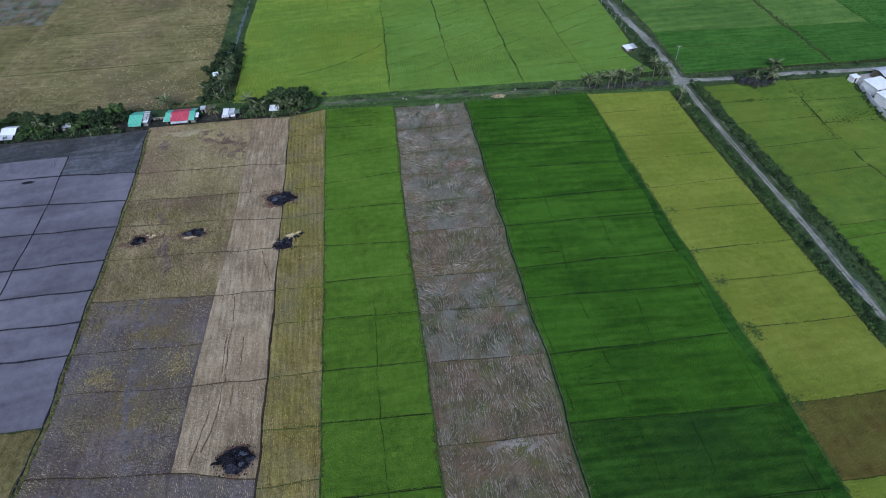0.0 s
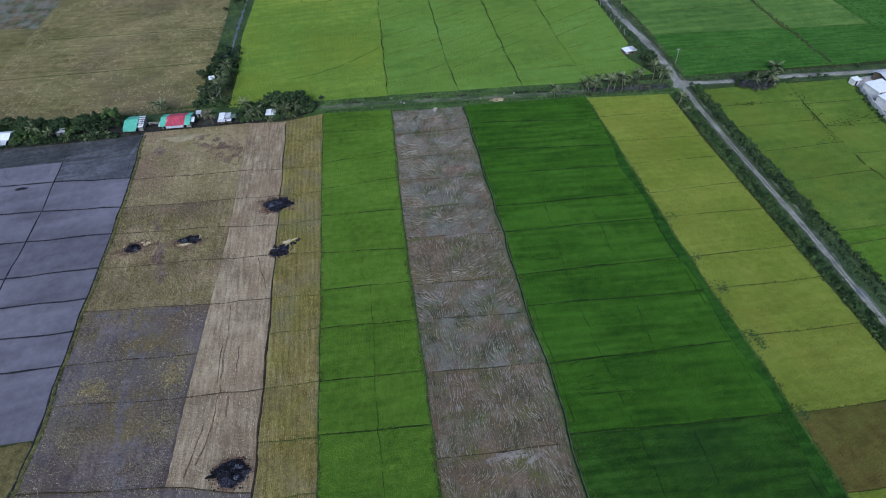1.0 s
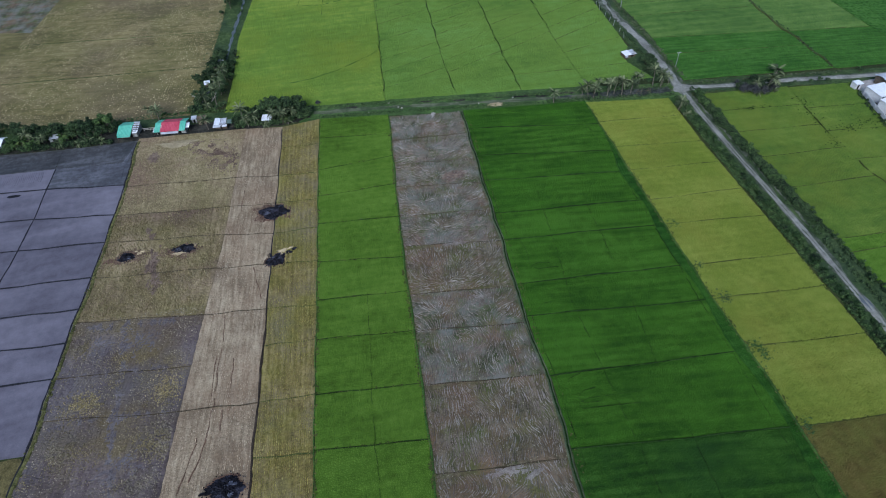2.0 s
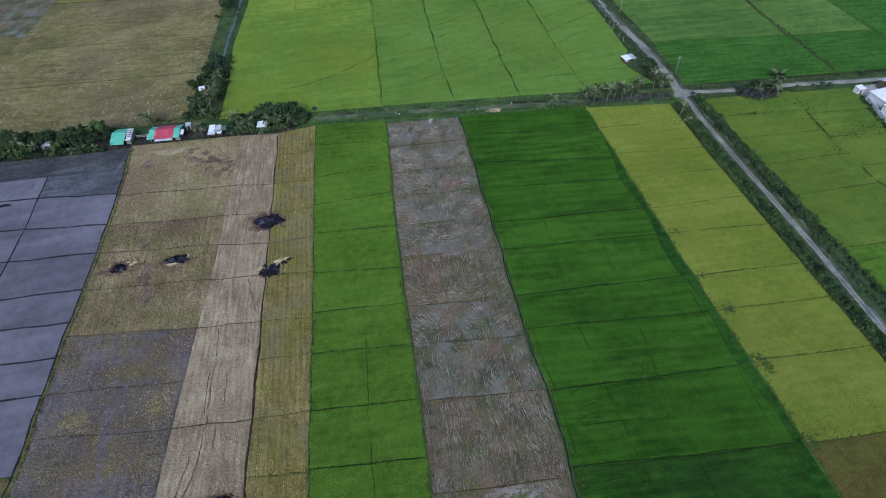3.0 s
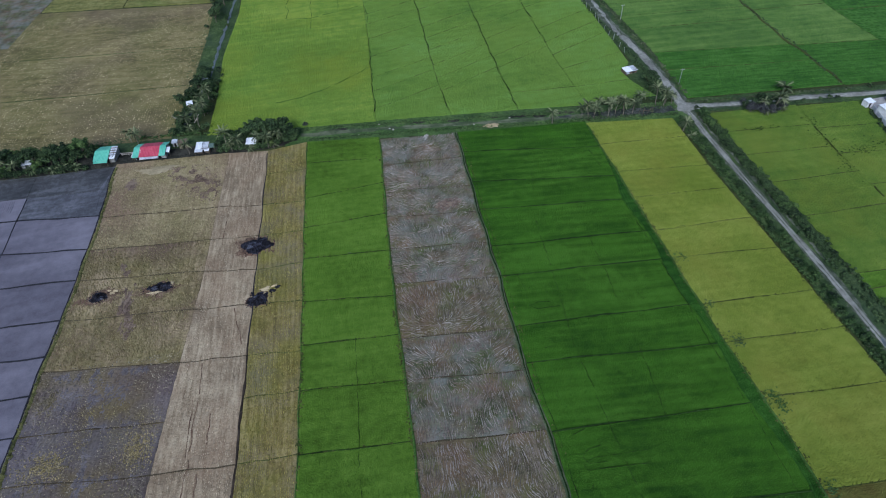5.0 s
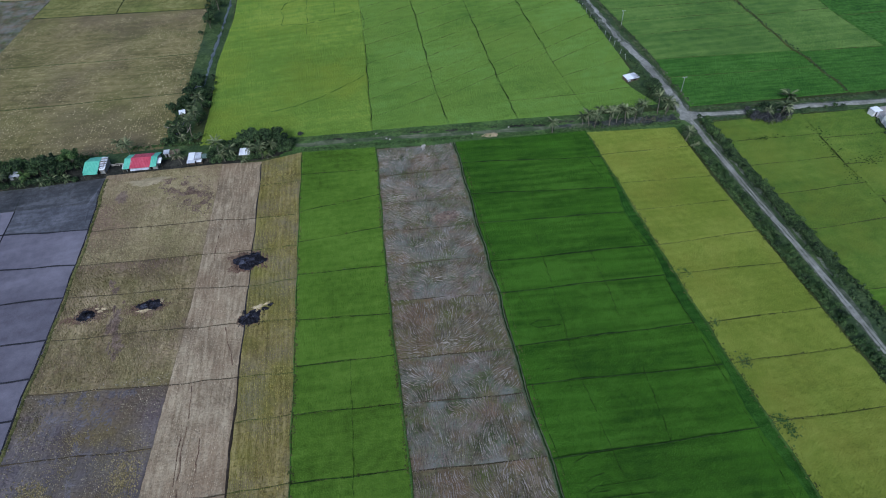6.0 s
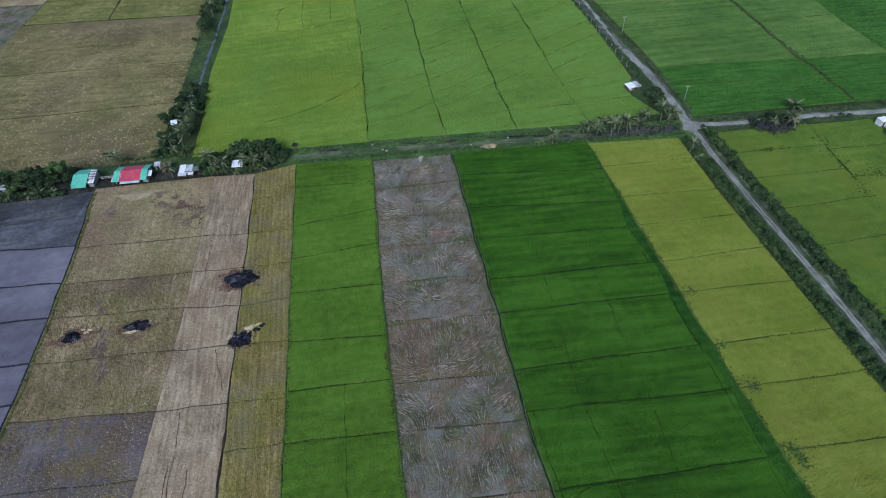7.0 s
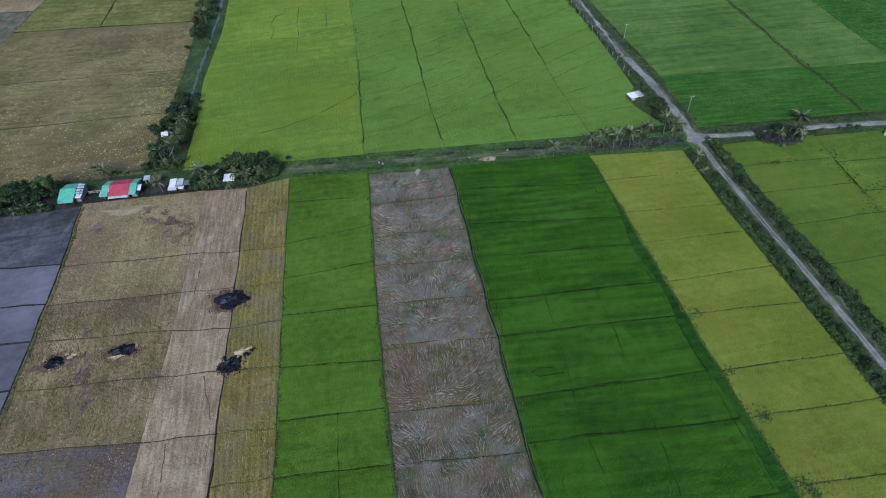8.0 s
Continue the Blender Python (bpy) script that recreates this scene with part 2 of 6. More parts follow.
M_LANE_GRASS = material("green_bank_grass", trio((50, 74, 38), (70, 98, 50), (94, 120, 68)), (0.15, 1.0, 5.0), (0.5, 0.5, 0.5), bump=0.7, tint=((srgb(62, 76, 56), 0.1, 0.6),))
# dark earth; part of its darkness is painted contact shade
M_YARD = material("dark_earth_with_shade", trio((28, 30, 28), (46, 47, 43), (76, 75, 68)), (0.15, 0.8, 5.0), (0.6, 0.4, 0.4), bump=0.5)
M_BANK_GRASS = material("tufted_bank_grass", trio((58, 62, 36), (86, 88, 52), (114, 112, 72)), (0.3, 1.2, 5.0), (0.6, 0.5, 0.5), bump=0.8)
M_VERGE_DRY = material("dry_trodden_verge", trio((58, 70, 50), (78, 90, 66), (106, 112, 90)), (0.15, 0.8, 5.0), (0.6, 0.4, 0.4), bump=0.5)
M_SHOULDER = material("trodden_grassy_gravel", trio((56, 66, 52), (82, 90, 76), (118, 122, 112)), (0.15, 0.8, 5.0), (0.7, 0.5, 0.5), bump=0.5)
M_LITTER = material("grey_palm_litter", trio((38, 44, 42), (60, 66, 62), (96, 98, 94)), (0.2, 0.9, 5.0), (0.7, 0.5, 0.5), bump=0.6)
M_TRACK = material("pale_gravel", trio((108, 109, 104), (138, 139, 133), (168, 169, 163)), (0.12, 1.0, 6.0), (0.5, 0.4, 0.4), bump=0.4)
M_LANE = material("trodden_dirt_lane", trio((62, 76, 54), (86, 96, 74), (114, 118, 98)), (0.12, 0.8, 5.0), (0.7, 0.4, 0.4), bump=0.5, rows=(1, -0.1, 1.2, 0.5), tint=((srgb(70, 84, 58), 0.25, 0.8),))
M_WATER = material("still_ditch_water", trio((62, 70, 74), (84, 92, 98), (104, 112, 120)), rough=0.3, bump=0.03, specular=0.5)
M_ASH = material("burnt_straw", trio((10, 10, 14), (24, 24, 31), (66, 68, 82)), (0.3, 1.2, 5.0), (0.3, 0.4, 0.5), bump=0.8, bump_scale=3.0, specular=0.15)
M_ROT = material("rotting_straw", trio((86, 73, 64), (112, 96, 86), (138, 122, 108)), (0.3, 1.2, 5.0), island=0.5, bump=0.5)
# pale ash, its blue-grey also holding the heap's glossy highlight
M_ASH_PALE = material("blue_grey_ash", trio((40, 42, 52), (70, 74, 88), (112, 116, 130)), (0.8, 3.0, 8.0), (0.5, 0.5, 0.5), bump=0.4)
M_SCORCH_PALE = material("singed_stubble", trio((80, 64, 54), (106, 88, 74), (134, 116, 96)), (0.3, 1.2, 5.0), (0.5, 0.5, 0.5), bump=0.5, tint=((srgb(112, 84, 70), 0.2, 0.6),))
M_LEAF = material("tree_leaves", trio((20, 34, 25), (45, 65, 42), (84, 106, 68)), (0.2, 1.0, 3.0), (0.3, 0.3, 0.2), bump=0, rough=0.65, island=0.9, spread=0.3)
M_LEAF_LIGHT = material("shrub_leaves", trio((34, 56, 32), (60, 86, 48), (94, 118, 70)), (0.2, 1.0, 3.0), (0.3, 0.3, 0.2), bump=0, rough=0.65, island=0.9, spread=0.4)
M_BANANA = material("banana_leaves", trio((44, 64, 36), (68, 90, 48), (104, 120, 72)), (0.2, 1.0, 3.0), (0.3, 0.3, 0.2), bump=0, rough=0.55, spread=0.5)
M_PALM = material("palm_fronds", trio((48, 60, 44), (84, 98, 68), (138, 146, 112)), (0.2, 1.0, 3.0), (0.3, 0.3, 0.2), bump=0, rough=0.6, spread=0.7)
M_DRY_LEAF = material("dull_violet_twigs", trio((34, 38, 40), (56, 60, 62), (94, 96, 98)), (0.2, 1.0, 3.0), (0.3, 0.3, 0.2), bump=0, island=0.8)
M_BARK = material("grey_bark", trio((60, 56, 48), (90, 84, 74), (120, 114, 102)), (0.5, 2.0, 8.0), bump=0.4)
M_PALM_TRUNK = material("pale_palm_trunk", trio((78, 74, 66), (108, 103, 94), (136, 130, 120)), (0.5, 2.0, 8.0), bump=0.4)
M_WALL = material("grey_block_wall", trio((110, 112, 112), (138, 140, 140), (160, 162, 164)), (0.3, 1.5, 6.0), (0.4, 0.4, 0.3), bump=0.2)
M_WALL_WOOD = material("weathered_board", trio((70, 62, 54), (96, 86, 74), (122, 112, 98)), (0.3, 1.5, 6.0), (0.4, 0.4, 0.3), bump=0.3)
M_WALL_WHITE = material("whitewashed_wall", trio((180, 182, 186), (208, 210, 214), (224, 226, 230)), (0.3, 1.5, 6.0), (0.3, 0.3, 0.2), bump=0.1)
M_ROOF_TEAL = material("teal_painted_sheet", trio((84, 164, 146), (104, 190, 168), (128, 206, 186)), (0.2, 1.0, 5.0), (0.4, 0.3, 0.2), rough=0.5, bump=0.05)
M_ROOF_RED = material("red_painted_sheet", trio((158, 60, 80), (186, 78, 98), (204, 104, 120)), (0.2, 1.0, 5.0), (0.4, 0.3, 0.2), rough=0.5, bump=0.05)
M_ROOF_ZINC = material("weathered_zinc_sheet", trio((150, 156, 166), (186, 192, 204), (214, 220, 230)), (0.2, 1.0, 5.0), (0.5, 0.4, 0.3), rough=0.45, bump=0.05)
M_ROOF_WHITE = material("bright_metal_sheet", trio((206, 212, 224), (230, 236, 246), (244, 248, 252)), (0.2, 1.0, 5.0), (0.4, 0.3, 0.2), rough=0.45, bump=0.05)
# near-black that stands for the unlit rooms behind openings
M_DARK = material("painted_interior_shade", trio((16, 16, 16), (26, 26, 26), (38, 36, 34)), bump=0)
M_CONCRETE = material("concrete_yard", trio((140, 136, 134), (168, 164, 162), (190, 186, 184)), (0.1, 0.8, 5.0), (0.5, 0.4, 0.3), bump=0.2)
M_STEEL = material("galvanised_steel", trio((130, 136, 138), (156, 162, 164), (176, 182, 184)), rough=0.5, bump=0, metal=0.4)


# ---- tools for building ----
def part(name, bm, mat, parent=None, label="", smooth=False):
    """Links a bmesh or a mesh as one mesh object, under parent if given."""
    if isinstance(bm, bpy.types.Mesh):
        me = bm
    else:
        me = bpy.data.meshes.new(name)
        bm.to_mesh(me)
        bm.free()
    if not me.materials:
        me.materials.append(mat)
    if smooth:
        me.shade_smooth()
    ob = new(name, me)
    if parent:
        ob.parent = parent
    if label:
        ob["label"] = label
    return ob


def root(name, at, label, category, group="", kind=""):
    ob = new(name)
    ob.matrix_basis = at if isinstance(at, Matrix) else Matrix.Translation(at)
    return tagged(ob, label, category, group, kind)


def soft_noise(x, y, size, seed):
    """Smooth value noise from -1 to 1 on arrays."""
    x, y = x / size, y / size
    i, j = np.floor(x).astype(np.int64), np.floor(y).astype(np.int64)
    fx, fy = x - i, y - j
    fx, fy = fx * fx * (3 - 2 * fx), fy * fy * (3 - 2 * fy)

    def h(a, b):
        k = (a * 374761393 + b * 668265263 + seed * 974634777) & 0x7FFFFFFF
        k = ((k ^ (k >> 13)) * 1274126177) & 0x7FFFFFFF
        return ((k ^ (k >> 16)) & 0xFFFF) / 32767.5 - 1

    return (h(i, j) * (1 - fx) + h(i + 1, j) * fx) * (1 - fy) + (h(i, j + 1) * (1 - fx) + h(i + 1, j + 1) * fx) * fy


def mesh_of(name, verts, faces):
    me = bpy.data.meshes.new(name)
    me.from_pydata(np.asarray(verts).tolist(), [], np.asarray(faces).tolist())
    me.update()
    return me


def sheet_faces(nu, nv):
    """Quads of a grid whose vertex (i, j) is i * nv + j, i to the right, j ahead."""
    i, j = np.meshgrid(np.arange(nu - 1), np.arange(nv - 1), indexing="ij")
    a = (i * nv + j).ravel()
    return np.stack([a, a + nv, a + nv + 1, a + 1], 1)


def edge(*points):
    """x as a function of y along a field's edge."""
    ys = np.array([p[1] for p in points], float)
    xs = np.array([p[0] for p in points], float)
    order = np.argsort(ys)
    k = 0.37 * xs[0]
    return lambda y: np.interp(y, ys[order], xs[order]) + 0.05 * np.sin(0.83 * np.asarray(y) + k) * np.sin(0.31 * np.asarray(y) + 2 * k) + 0.04 * np.sin(2.1 * np.asarray(y) + 3 * k)


def near_line(x, y, line):
    """Distance of points from a polyline."""
    best = np.full(x.shape, 1e9)
    for (ax, ay), (bx, by) in zip(line[:-1], line[1:]):
        dx, dy = bx - ax, by - ay
        t = np.clip(((x - ax) * dx + (y - ay) * dy) / (dx * dx + dy * dy), 0, 1)
        best = np.minimum(best, np.hypot(x - ax - t * dx, y - ay - t * dy))
    return best


def plot_mesh(left, right, low, high, step, height, rough, margin, seed, furrows=(), ridge=0.0):
    """One paddy: a crop canopy or soil bed between two edges and two cross lines (y at the left, y at the right)."""
    mid = 0.25 * (sum(low) + sum(high))
    wide = float(right(mid) - left(mid))
    deep = 0.5 * (sum(high) - sum(low))
    nu, nv = max(4, int(wide / step)), max(4, int(deep / step))
    us, vs = (np.concatenate([[0], np.linspace(0, 1, n), [1]]) for n in (nu, nv))
    u, v = np.meshgrid(us, vs, indexing="ij")
    nu, nv = nu + 2, nv + 2
    rng = np.random.default_rng(seed)
    inner = (u > 0) & (u < 1) & (v > 0) & (v < 1)
    foot = np.ones(u.shape, bool)
    foot[1:-1, 1:-1] = False
    u = u + rng.uniform(-0.35, 0.35, u.shape) / nu * inner
    v = v + rng.uniform(-0.35, 0.35, v.shape) / nv * inner
    lo, hi = low[0] + (low[1] - low[0]) * u, high[0] + (high[1] - high[0]) * u
    wob = soft_noise(u * wide, v * deep, 1.3, seed) * 0.6 + soft_noise(u * wide, v * deep, 5.0, seed + 5) * 0.5
    near = margin * (1 + wob)
    y = lo + near + (hi - lo - 2 * near) * v + 0.35 * soft_noise(u * wide, v, 5.0, seed + 9) * (1 - 2 * np.abs(v - 0.5))
    x0, x1 = left(y) + near, right(y) - near
    x = x0 + (x1 - x0) * u
    z = height * (1 + 0.10 * soft_noise(x, y, 3.0, seed + 1)) + rough * rng.uniform(-1, 1, x.shape)
    if ridge:
        z = z + ridge * np.sin(x * 2 * np.pi / 1.1 + 1.2 * soft_noise(x, y, 7.0, 3))
    keep = np.ones(x.shape, bool)
    for line, half in furrows:
        keep &= near_line(x + 0.25 * soft_noise(x, y, 2.0, 11), y, line) > half * (1 + 0.5 * soft_noise(x, y, 1.5, 12))
    z = np.where(keep, z, 0.3 * z)
    z = np.where(inner, np.maximum(z, 0.03), 0.72 * height)
    z = np.where(foot, 0.0, z)
    return mesh_of("plot", np.stack([x, y, z], -1).reshape(-1, 3), sheet_faces(nu, nv))


def ridge_mesh(line, width, height, seed=0, step=1.0, fray=0.3):
    """A long low bank or bed along a polyline, with an uneven crown and frayed feet."""
    pts = [np.array(line[0], float)]
    for a, b in zip(line[:-1], line[1:]):
        a, b = np.array(a, float), np.array(b, float)
        n = max(1, int(np.linalg.norm(b - a) / step))
        pts += [a + (b - a) * k / n for k in range(1, n + 1)]
    p = np.array(pts)
    d = np.gradient(p, axis=0)
    d /= np.linalg.norm(d, axis=1)[:, None] + 1e-9
    side = np.stack([d[:, 1], -d[:, 0]], 1)
    w = width if np.ndim(width) else np.full(len(p), width)
    w = np.interp(np.linspace(0, 1, len(p)), np.linspace(0, 1, len(w)), w)
    n1 = soft_noise(p[:, 0], p[:, 1], 2.3, seed)
    n2 = soft_noise(p[:, 0], p[:, 1], 2.9, seed + 7)
    across = (-1.0, -0.72, -0.3, 0.3, 0.72, 1.0)
    lift = (0.0, 0.75, 1.0, 1.0, 0.75, 0.0)
    verts = []
    for a, h in zip(across, lift):
        f = 1 + fray * (n1 if a < 0 else n2)
        q = p + side * (a * 0.5 * w * f)[:, None]
        verts.append(np.c_[q, 0.012 + h * height * (1 + 0.3 * n2)])
    return mesh_of("bank", np.concatenate(verts), sheet_faces(6, len(p)))


def tufts(name, x, y, z, size, tall, mat, label, category, seed, lean=0.5, long=1.0, vary=0.5):
    """Many little four-sided clumps of stalks at the given places, as one mesh."""
    rng = np.random.default_rng(seed)
    n = len(x)
    a = rng.uniform(0, 2 * np.pi, n) if long < 2 else rng.uniform(-0.12, 0.12, n)
    s = size * rng.uniform(1 - vary, 1 + vary, n)
    h = tall * rng.uniform(1 - vary, 1 + vary, n)
    v = np.zeros((n, 5, 3))
    for k in range(4):
        v[:, k, 0] = x + s * np.cos(a + k * np.pi / 2) * rng.uniform(0.6, 1.2, n)
        v[:, k, 1] = y + long * s * np.sin(a + k * np.pi / 2) * rng.uniform(0.6, 1.2, n)
        v[:, k, 2] = z
    v[:, 4, 0] = x + lean * s * rng.uniform(-1, 1, n)
    v[:, 4, 1] = y + lean * s * rng.uniform(-1, 1, n)
    v[:, 4, 2] = z + h
    b = np.arange(n)[:, None] * 5
    f = np.concatenate([b + np.array([k, (k + 1) % 4, 4]) for k in range(4)])
    return tagged(part(name, mesh_of(name, v.reshape(-1, 3), f), mat), label, category, kind="stuff")


def plants(thing, left, right, low, high, gap, height, mat, seed):
    """The rice clumps of one plot, in jittered rows, as one part."""
    rng = np.random.default_rng(seed + 7)
    mid = 0.25 * (sum(low) + sum(high))
    nu, nv = max(3, int(float(right(mid) - left(mid)) / gap)), max(3, int(0.5 * (sum(high) - sum(low)) / gap))
    u, v = np.meshgrid(np.arange(nu), np.arange(nv), indexing="ij")
    u = (u.ravel() + 0.5 + rng.uniform(-0.3, 0.3, nu * nv)) / nu
    v = (v.ravel() + 0.5 + rng.uniform(-0.3, 0.3, nu * nv)) / nv
    lo, hi = low[0] + (low[1] - low[0]) * u, high[0] + (high[1] - high[0]) * u
    side = 0.08 + 0.2 * gap
    y = lo + side + (hi - lo - 2 * side) * v
    x = left(y) + 0.3 + (right(y) - left(y) - 0.6) * u
    ok = rng.random(len(x)) < 0.96
    ob = tufts("rice_plants", x[ok], y[ok], 0.16 * height, (0.66 if gap < 0.4 else 0.85) * gap, 0.75 * height, mat, "", "", seed, 0.7, vary=0.15)
    ob.parent = thing


def field(name, label, category, left, right, cuts, mats, step, height, rough, margin=0.35, bund=None, furrows=(), ridge=0.0, seed=0, skip=()):
    """A strip of paddies: one part a plot, and a bund on each cross line."""
    thing = root(name, (0, 0, 0), label, category, kind="structure")
    for k, (a, b) in enumerate(zip(cuts[1:], cuts[:-1])):
        m = mats[k] if isinstance(mats, list) else mats
        low_h, fine = height, step
        if m.name.endswith("rice"):
            plants(thing, left, right, a, b, max(0.3, 0.85 * step), height, m, seed * 100 + k)
            low_h, fine, rough = 0.48 * height, 1.7 * step, 0.04
        part("paddy_plot", plot_mesh(left, right, a, b, fine, low_h, rough, margin, seed * 100 + k, furrows, ridge), m, thing)
        if bund and k < len(cuts) - 2 and k not in skip:
            yl, yr = a
            line = [(float(left(yl)), yl)]
            for q in (0.25, 0.5, 0.75, 1.0):
                y = yl + (yr - yl) * q
                line.append((float(left(y) + (right(y) - left(y)) * q), y + (0.25 * math.sin(7 * q + k) if q < 1 else 0)))
            part("bund", ridge_mesh(line, bund[0], bund[1], seed + k), bund[2], thing)
    return thing


def bank(name, line, width, height, mat, label, category, seed=0, step=1.0, fray=0.3):
    return tagged(part(name, ridge_mesh(line, width, height, seed, step, fray), mat), label, category, kind="structure")


def patch(name, cx, cy, rx, ry, mat, label, category, seed, turn=0.0, height=0.03, z=0.0, ragged=0.25, kind="structure"):
    """A low uneven lens of mud, straw or sand with a ragged outline."""
    n, rings = 40, 7
    a = np.linspace(0, 2 * np.pi, n, endpoint=False)
    edge_r = 1 + ragged * soft_noise(np.cos(a) * 2 + 9, np.sin(a) * 2 + 9, 0.8, seed) + 0.5 * ragged * soft_noise(np.cos(a) * 5, np.sin(a) * 5, 0.9, seed + 1)
    verts, faces = [(cx, cy, z + height)], []
    ct, st = math.cos(radians(turn)), math.sin(radians(turn))
    rng = np.random.default_rng(seed)
    for k in range(1, rings + 1):
        f = k / rings
        for j in range(n):
            x, y = rx * f * edge_r[j] * math.cos(a[j]), ry * f * edge_r[j] * math.sin(a[j])
            h = height * (1 - f ** 2) * (1 + 0.5 * rng.uniform(-1, 1)) + 0.004 if k < rings else -0.05
            verts.append((cx + x * ct - y * st, cy + x * st + y * ct, z + h))
    for j in range(n):
        faces.append((0, 1 + j, 1 + (j + 1) % n))
    for k in range(rings - 1):
        for j in range(n):
            p, q = 1 + k * n + j, 1 + k * n + (j + 1) % n
            faces.append((p, p + n, q + n, q))
    me = bpy.data.meshes.new(name)
    me.from_pydata(verts, [], faces)
    ob = part(name, me, mat)
    return tagged(ob, label, category, kind=kind)


# ---- the ground, one sheet to the horizon ----
gx = np.concatenate([[-4000, -1500, -700], np.linspace(-400, 420, 60), [800, 1600, 4000]])
gy = np.concatenate([[-4000, -1500, -600], np.linspace(-200, 560, 60), [900, 1700, 4000]])
GX, GY = np.meshgrid(gx, gy, indexing="ij")
tagged(part("ground", mesh_of("ground", np.stack([GX, GY, np.zeros_like(GX) - 0.02], -1).reshape(-1, 3), sheet_faces(len(gx), len(gy))), M_GROUND),
       "flat weedy farmland soil under the paddies", "ground", kind="structure")

# ---- edges between the long strips, x by y ----
E0 = edge((-69.3, 163), (-68.3, 150), (-68.2, 112), (-68.8, 95), (-68.6, 66), (-70, 54), (-71, 20))
E1 = edge((-37.0, 165), (-38.0, 142), (-38.7, 119), (-40.5, 95), (-42.1, 72), (-43.1, 54), (-44.5, 20))
E2 = edge((-25.6, 164), (-26.4, 117), (-27.0, 81), (-27.9, 47), (-28.6, 20))
E3 = edge((-14.1, 170), (-14.9, 139), (-15.7, 95), (-16.3, 72), (-16.9, 45), (-17.3, 20))
E4 = edge((7.7, 169), (6.8, 149), (5.7, 125), (4.9, 100), (4.8, 81), (4.4, 64), (3.9, 42), (3.5, 20))
E5 = edge((30.5, 167), (30.1, 148), (29.6, 130), (29.3, 107), (28.7, 90), (28.6, 72), (29.3, 65), (28.5, 52), (27.8, 38), (27.3, 20))
E5B = edge((32.0, 164), (31.5, 130), (31.3, 106), (30.2, 84), (30.0, 72), (30.9, 64), (30.2, 52), (29.4, 37), (29.0, 20))
E6 = edge((70.5, 164), (70.5, 140), (70.3, 105), (70.3, 80), (71.0, 60), (70.7, 31), (70.6, 15))
E7 = edge((97.3, 159), (96.3, 136), (96.4, 90), (96.5, 56), (96.5, 15))
W90 = edge((-91, 167), (-90, 150), (-89.3, 132), (-90, 109), (-90.5, 60))
FAR_W = edge((-150, 170), (-150, 20))

BUND_MUD = (0.42, 0.18, M_BUND_MUD)
BUND_GREEN = (0.24, 0.22, M_BUND_DARK)
BUND_SOIL = (0.34, 0.18, M_BUND_SOIL)

# ---- grey flooded paddies in the west ----
grey_cuts = [(170.4, 170.8), (160.4, 159.6), (150.6, 148.3), (137.6, 135.3), (125.6, 124.6), (112.7, 112.4), (103.0, 102.6), (93.6, 93.1), (84.6, 84.0), (67.6, 67.3)]
field("mud_field", "smooth grey puddled mud paddies, wet and bare", "paddy field", W90, E0, grey_cuts, [M_MUD_ROUGH, M_MUD_MIDDLING] + [M_MUD] * 7, 0.8, 0.06, 0.015, 0.05, BUND_MUD, seed=1, skip=(0,))
west_cuts = [(173.0, 170.4), (161.0, 160.4), (153.5, 150.6), (140.5, 137.6), (127.5, 125.6), (113.8, 112.7), (104.5, 103.0), (95.0, 93.6), (86.0, 84.6), (69.0, 67.6)]
field("mud_field", "smooth grey puddled mud paddies, wet and bare", "paddy field", FAR_W, W90, west_cuts, [M_MUD_ROUGH] + [M_MUD] * 8, 1.0, 0.06, 0.015, 0.05, BUND_MUD, seed=2, skip=(0,))
field("stubble_field", "yellowish rough rice stubble beside the mud paddies", "paddy field", FAR_W, E0, [(69.0, 67.3), (50.0, 50.0), (20.0, 20.0)], M_STUBBLE_OLIVE, 0.8, 0.12, 0.06, 0.4, seed=3)

# ---- harvested strips ----
field("stubble_field", "brown rice stubble, waterlogged and grey towards one end", "paddy field", E0, E1,
      [(171.8, 170.8), (147.2, 145.5), (134.8, 132.8), (124.4, 121.7), (112.0, 109.9), (98.5, 95.6), (83.8, 82.1), (74.1, 71.7), (57.0, 53.8), (38.0, 37.0), (20.0, 20.0)],
      [M_STUBBLE] * 2 + [M_STUBBLE_DULL] * 3 + [M_STUBBLE_WET] * 5, 0.3, 0.12, 0.07, 0.02, BUND_SOIL, seed=4)
field("straw_field", "harvested strip under pale combed straw litter", "paddy field", E1, E2,
      [(170.6, 169.4), (145.5, 144.0), (132.8, 131.9), (121.7, 119.8), (109.9, 108.8), (95.6, 94.8), (71.7, 71.0), (53.8, 50.2), (36.0, 36.0), (20.0, 20.0)],
      [M_STRAW_PALE] * 7 + [M_STUBBLE_WET] * 2, 0.3, 0.08, 0.05, 0.02, (0.26, 0.14, M_BUND_SOIL), seed=5)
field("stubble_field", "yellow rice stubble combed in straight rows", "paddy field", E2, E3,
      [(169.4, 171.6), (157.5, 158.0), (144.0, 143.4), (131.9, 131.4), (119.8, 119.9), (108.8, 107.8), (94.8, 93.9), (84.5, 84.4), (71.0, 70.9), (59.6, 58.6), (48.5, 48.3), (36.0, 36.0), (20.0, 20.0)],
      M_STUBBLE_YELLOW, 0.3, 0.14, 0.06, 0.04, (0.22, 0.18, M_BUND), seed=6, ridge=0.05)

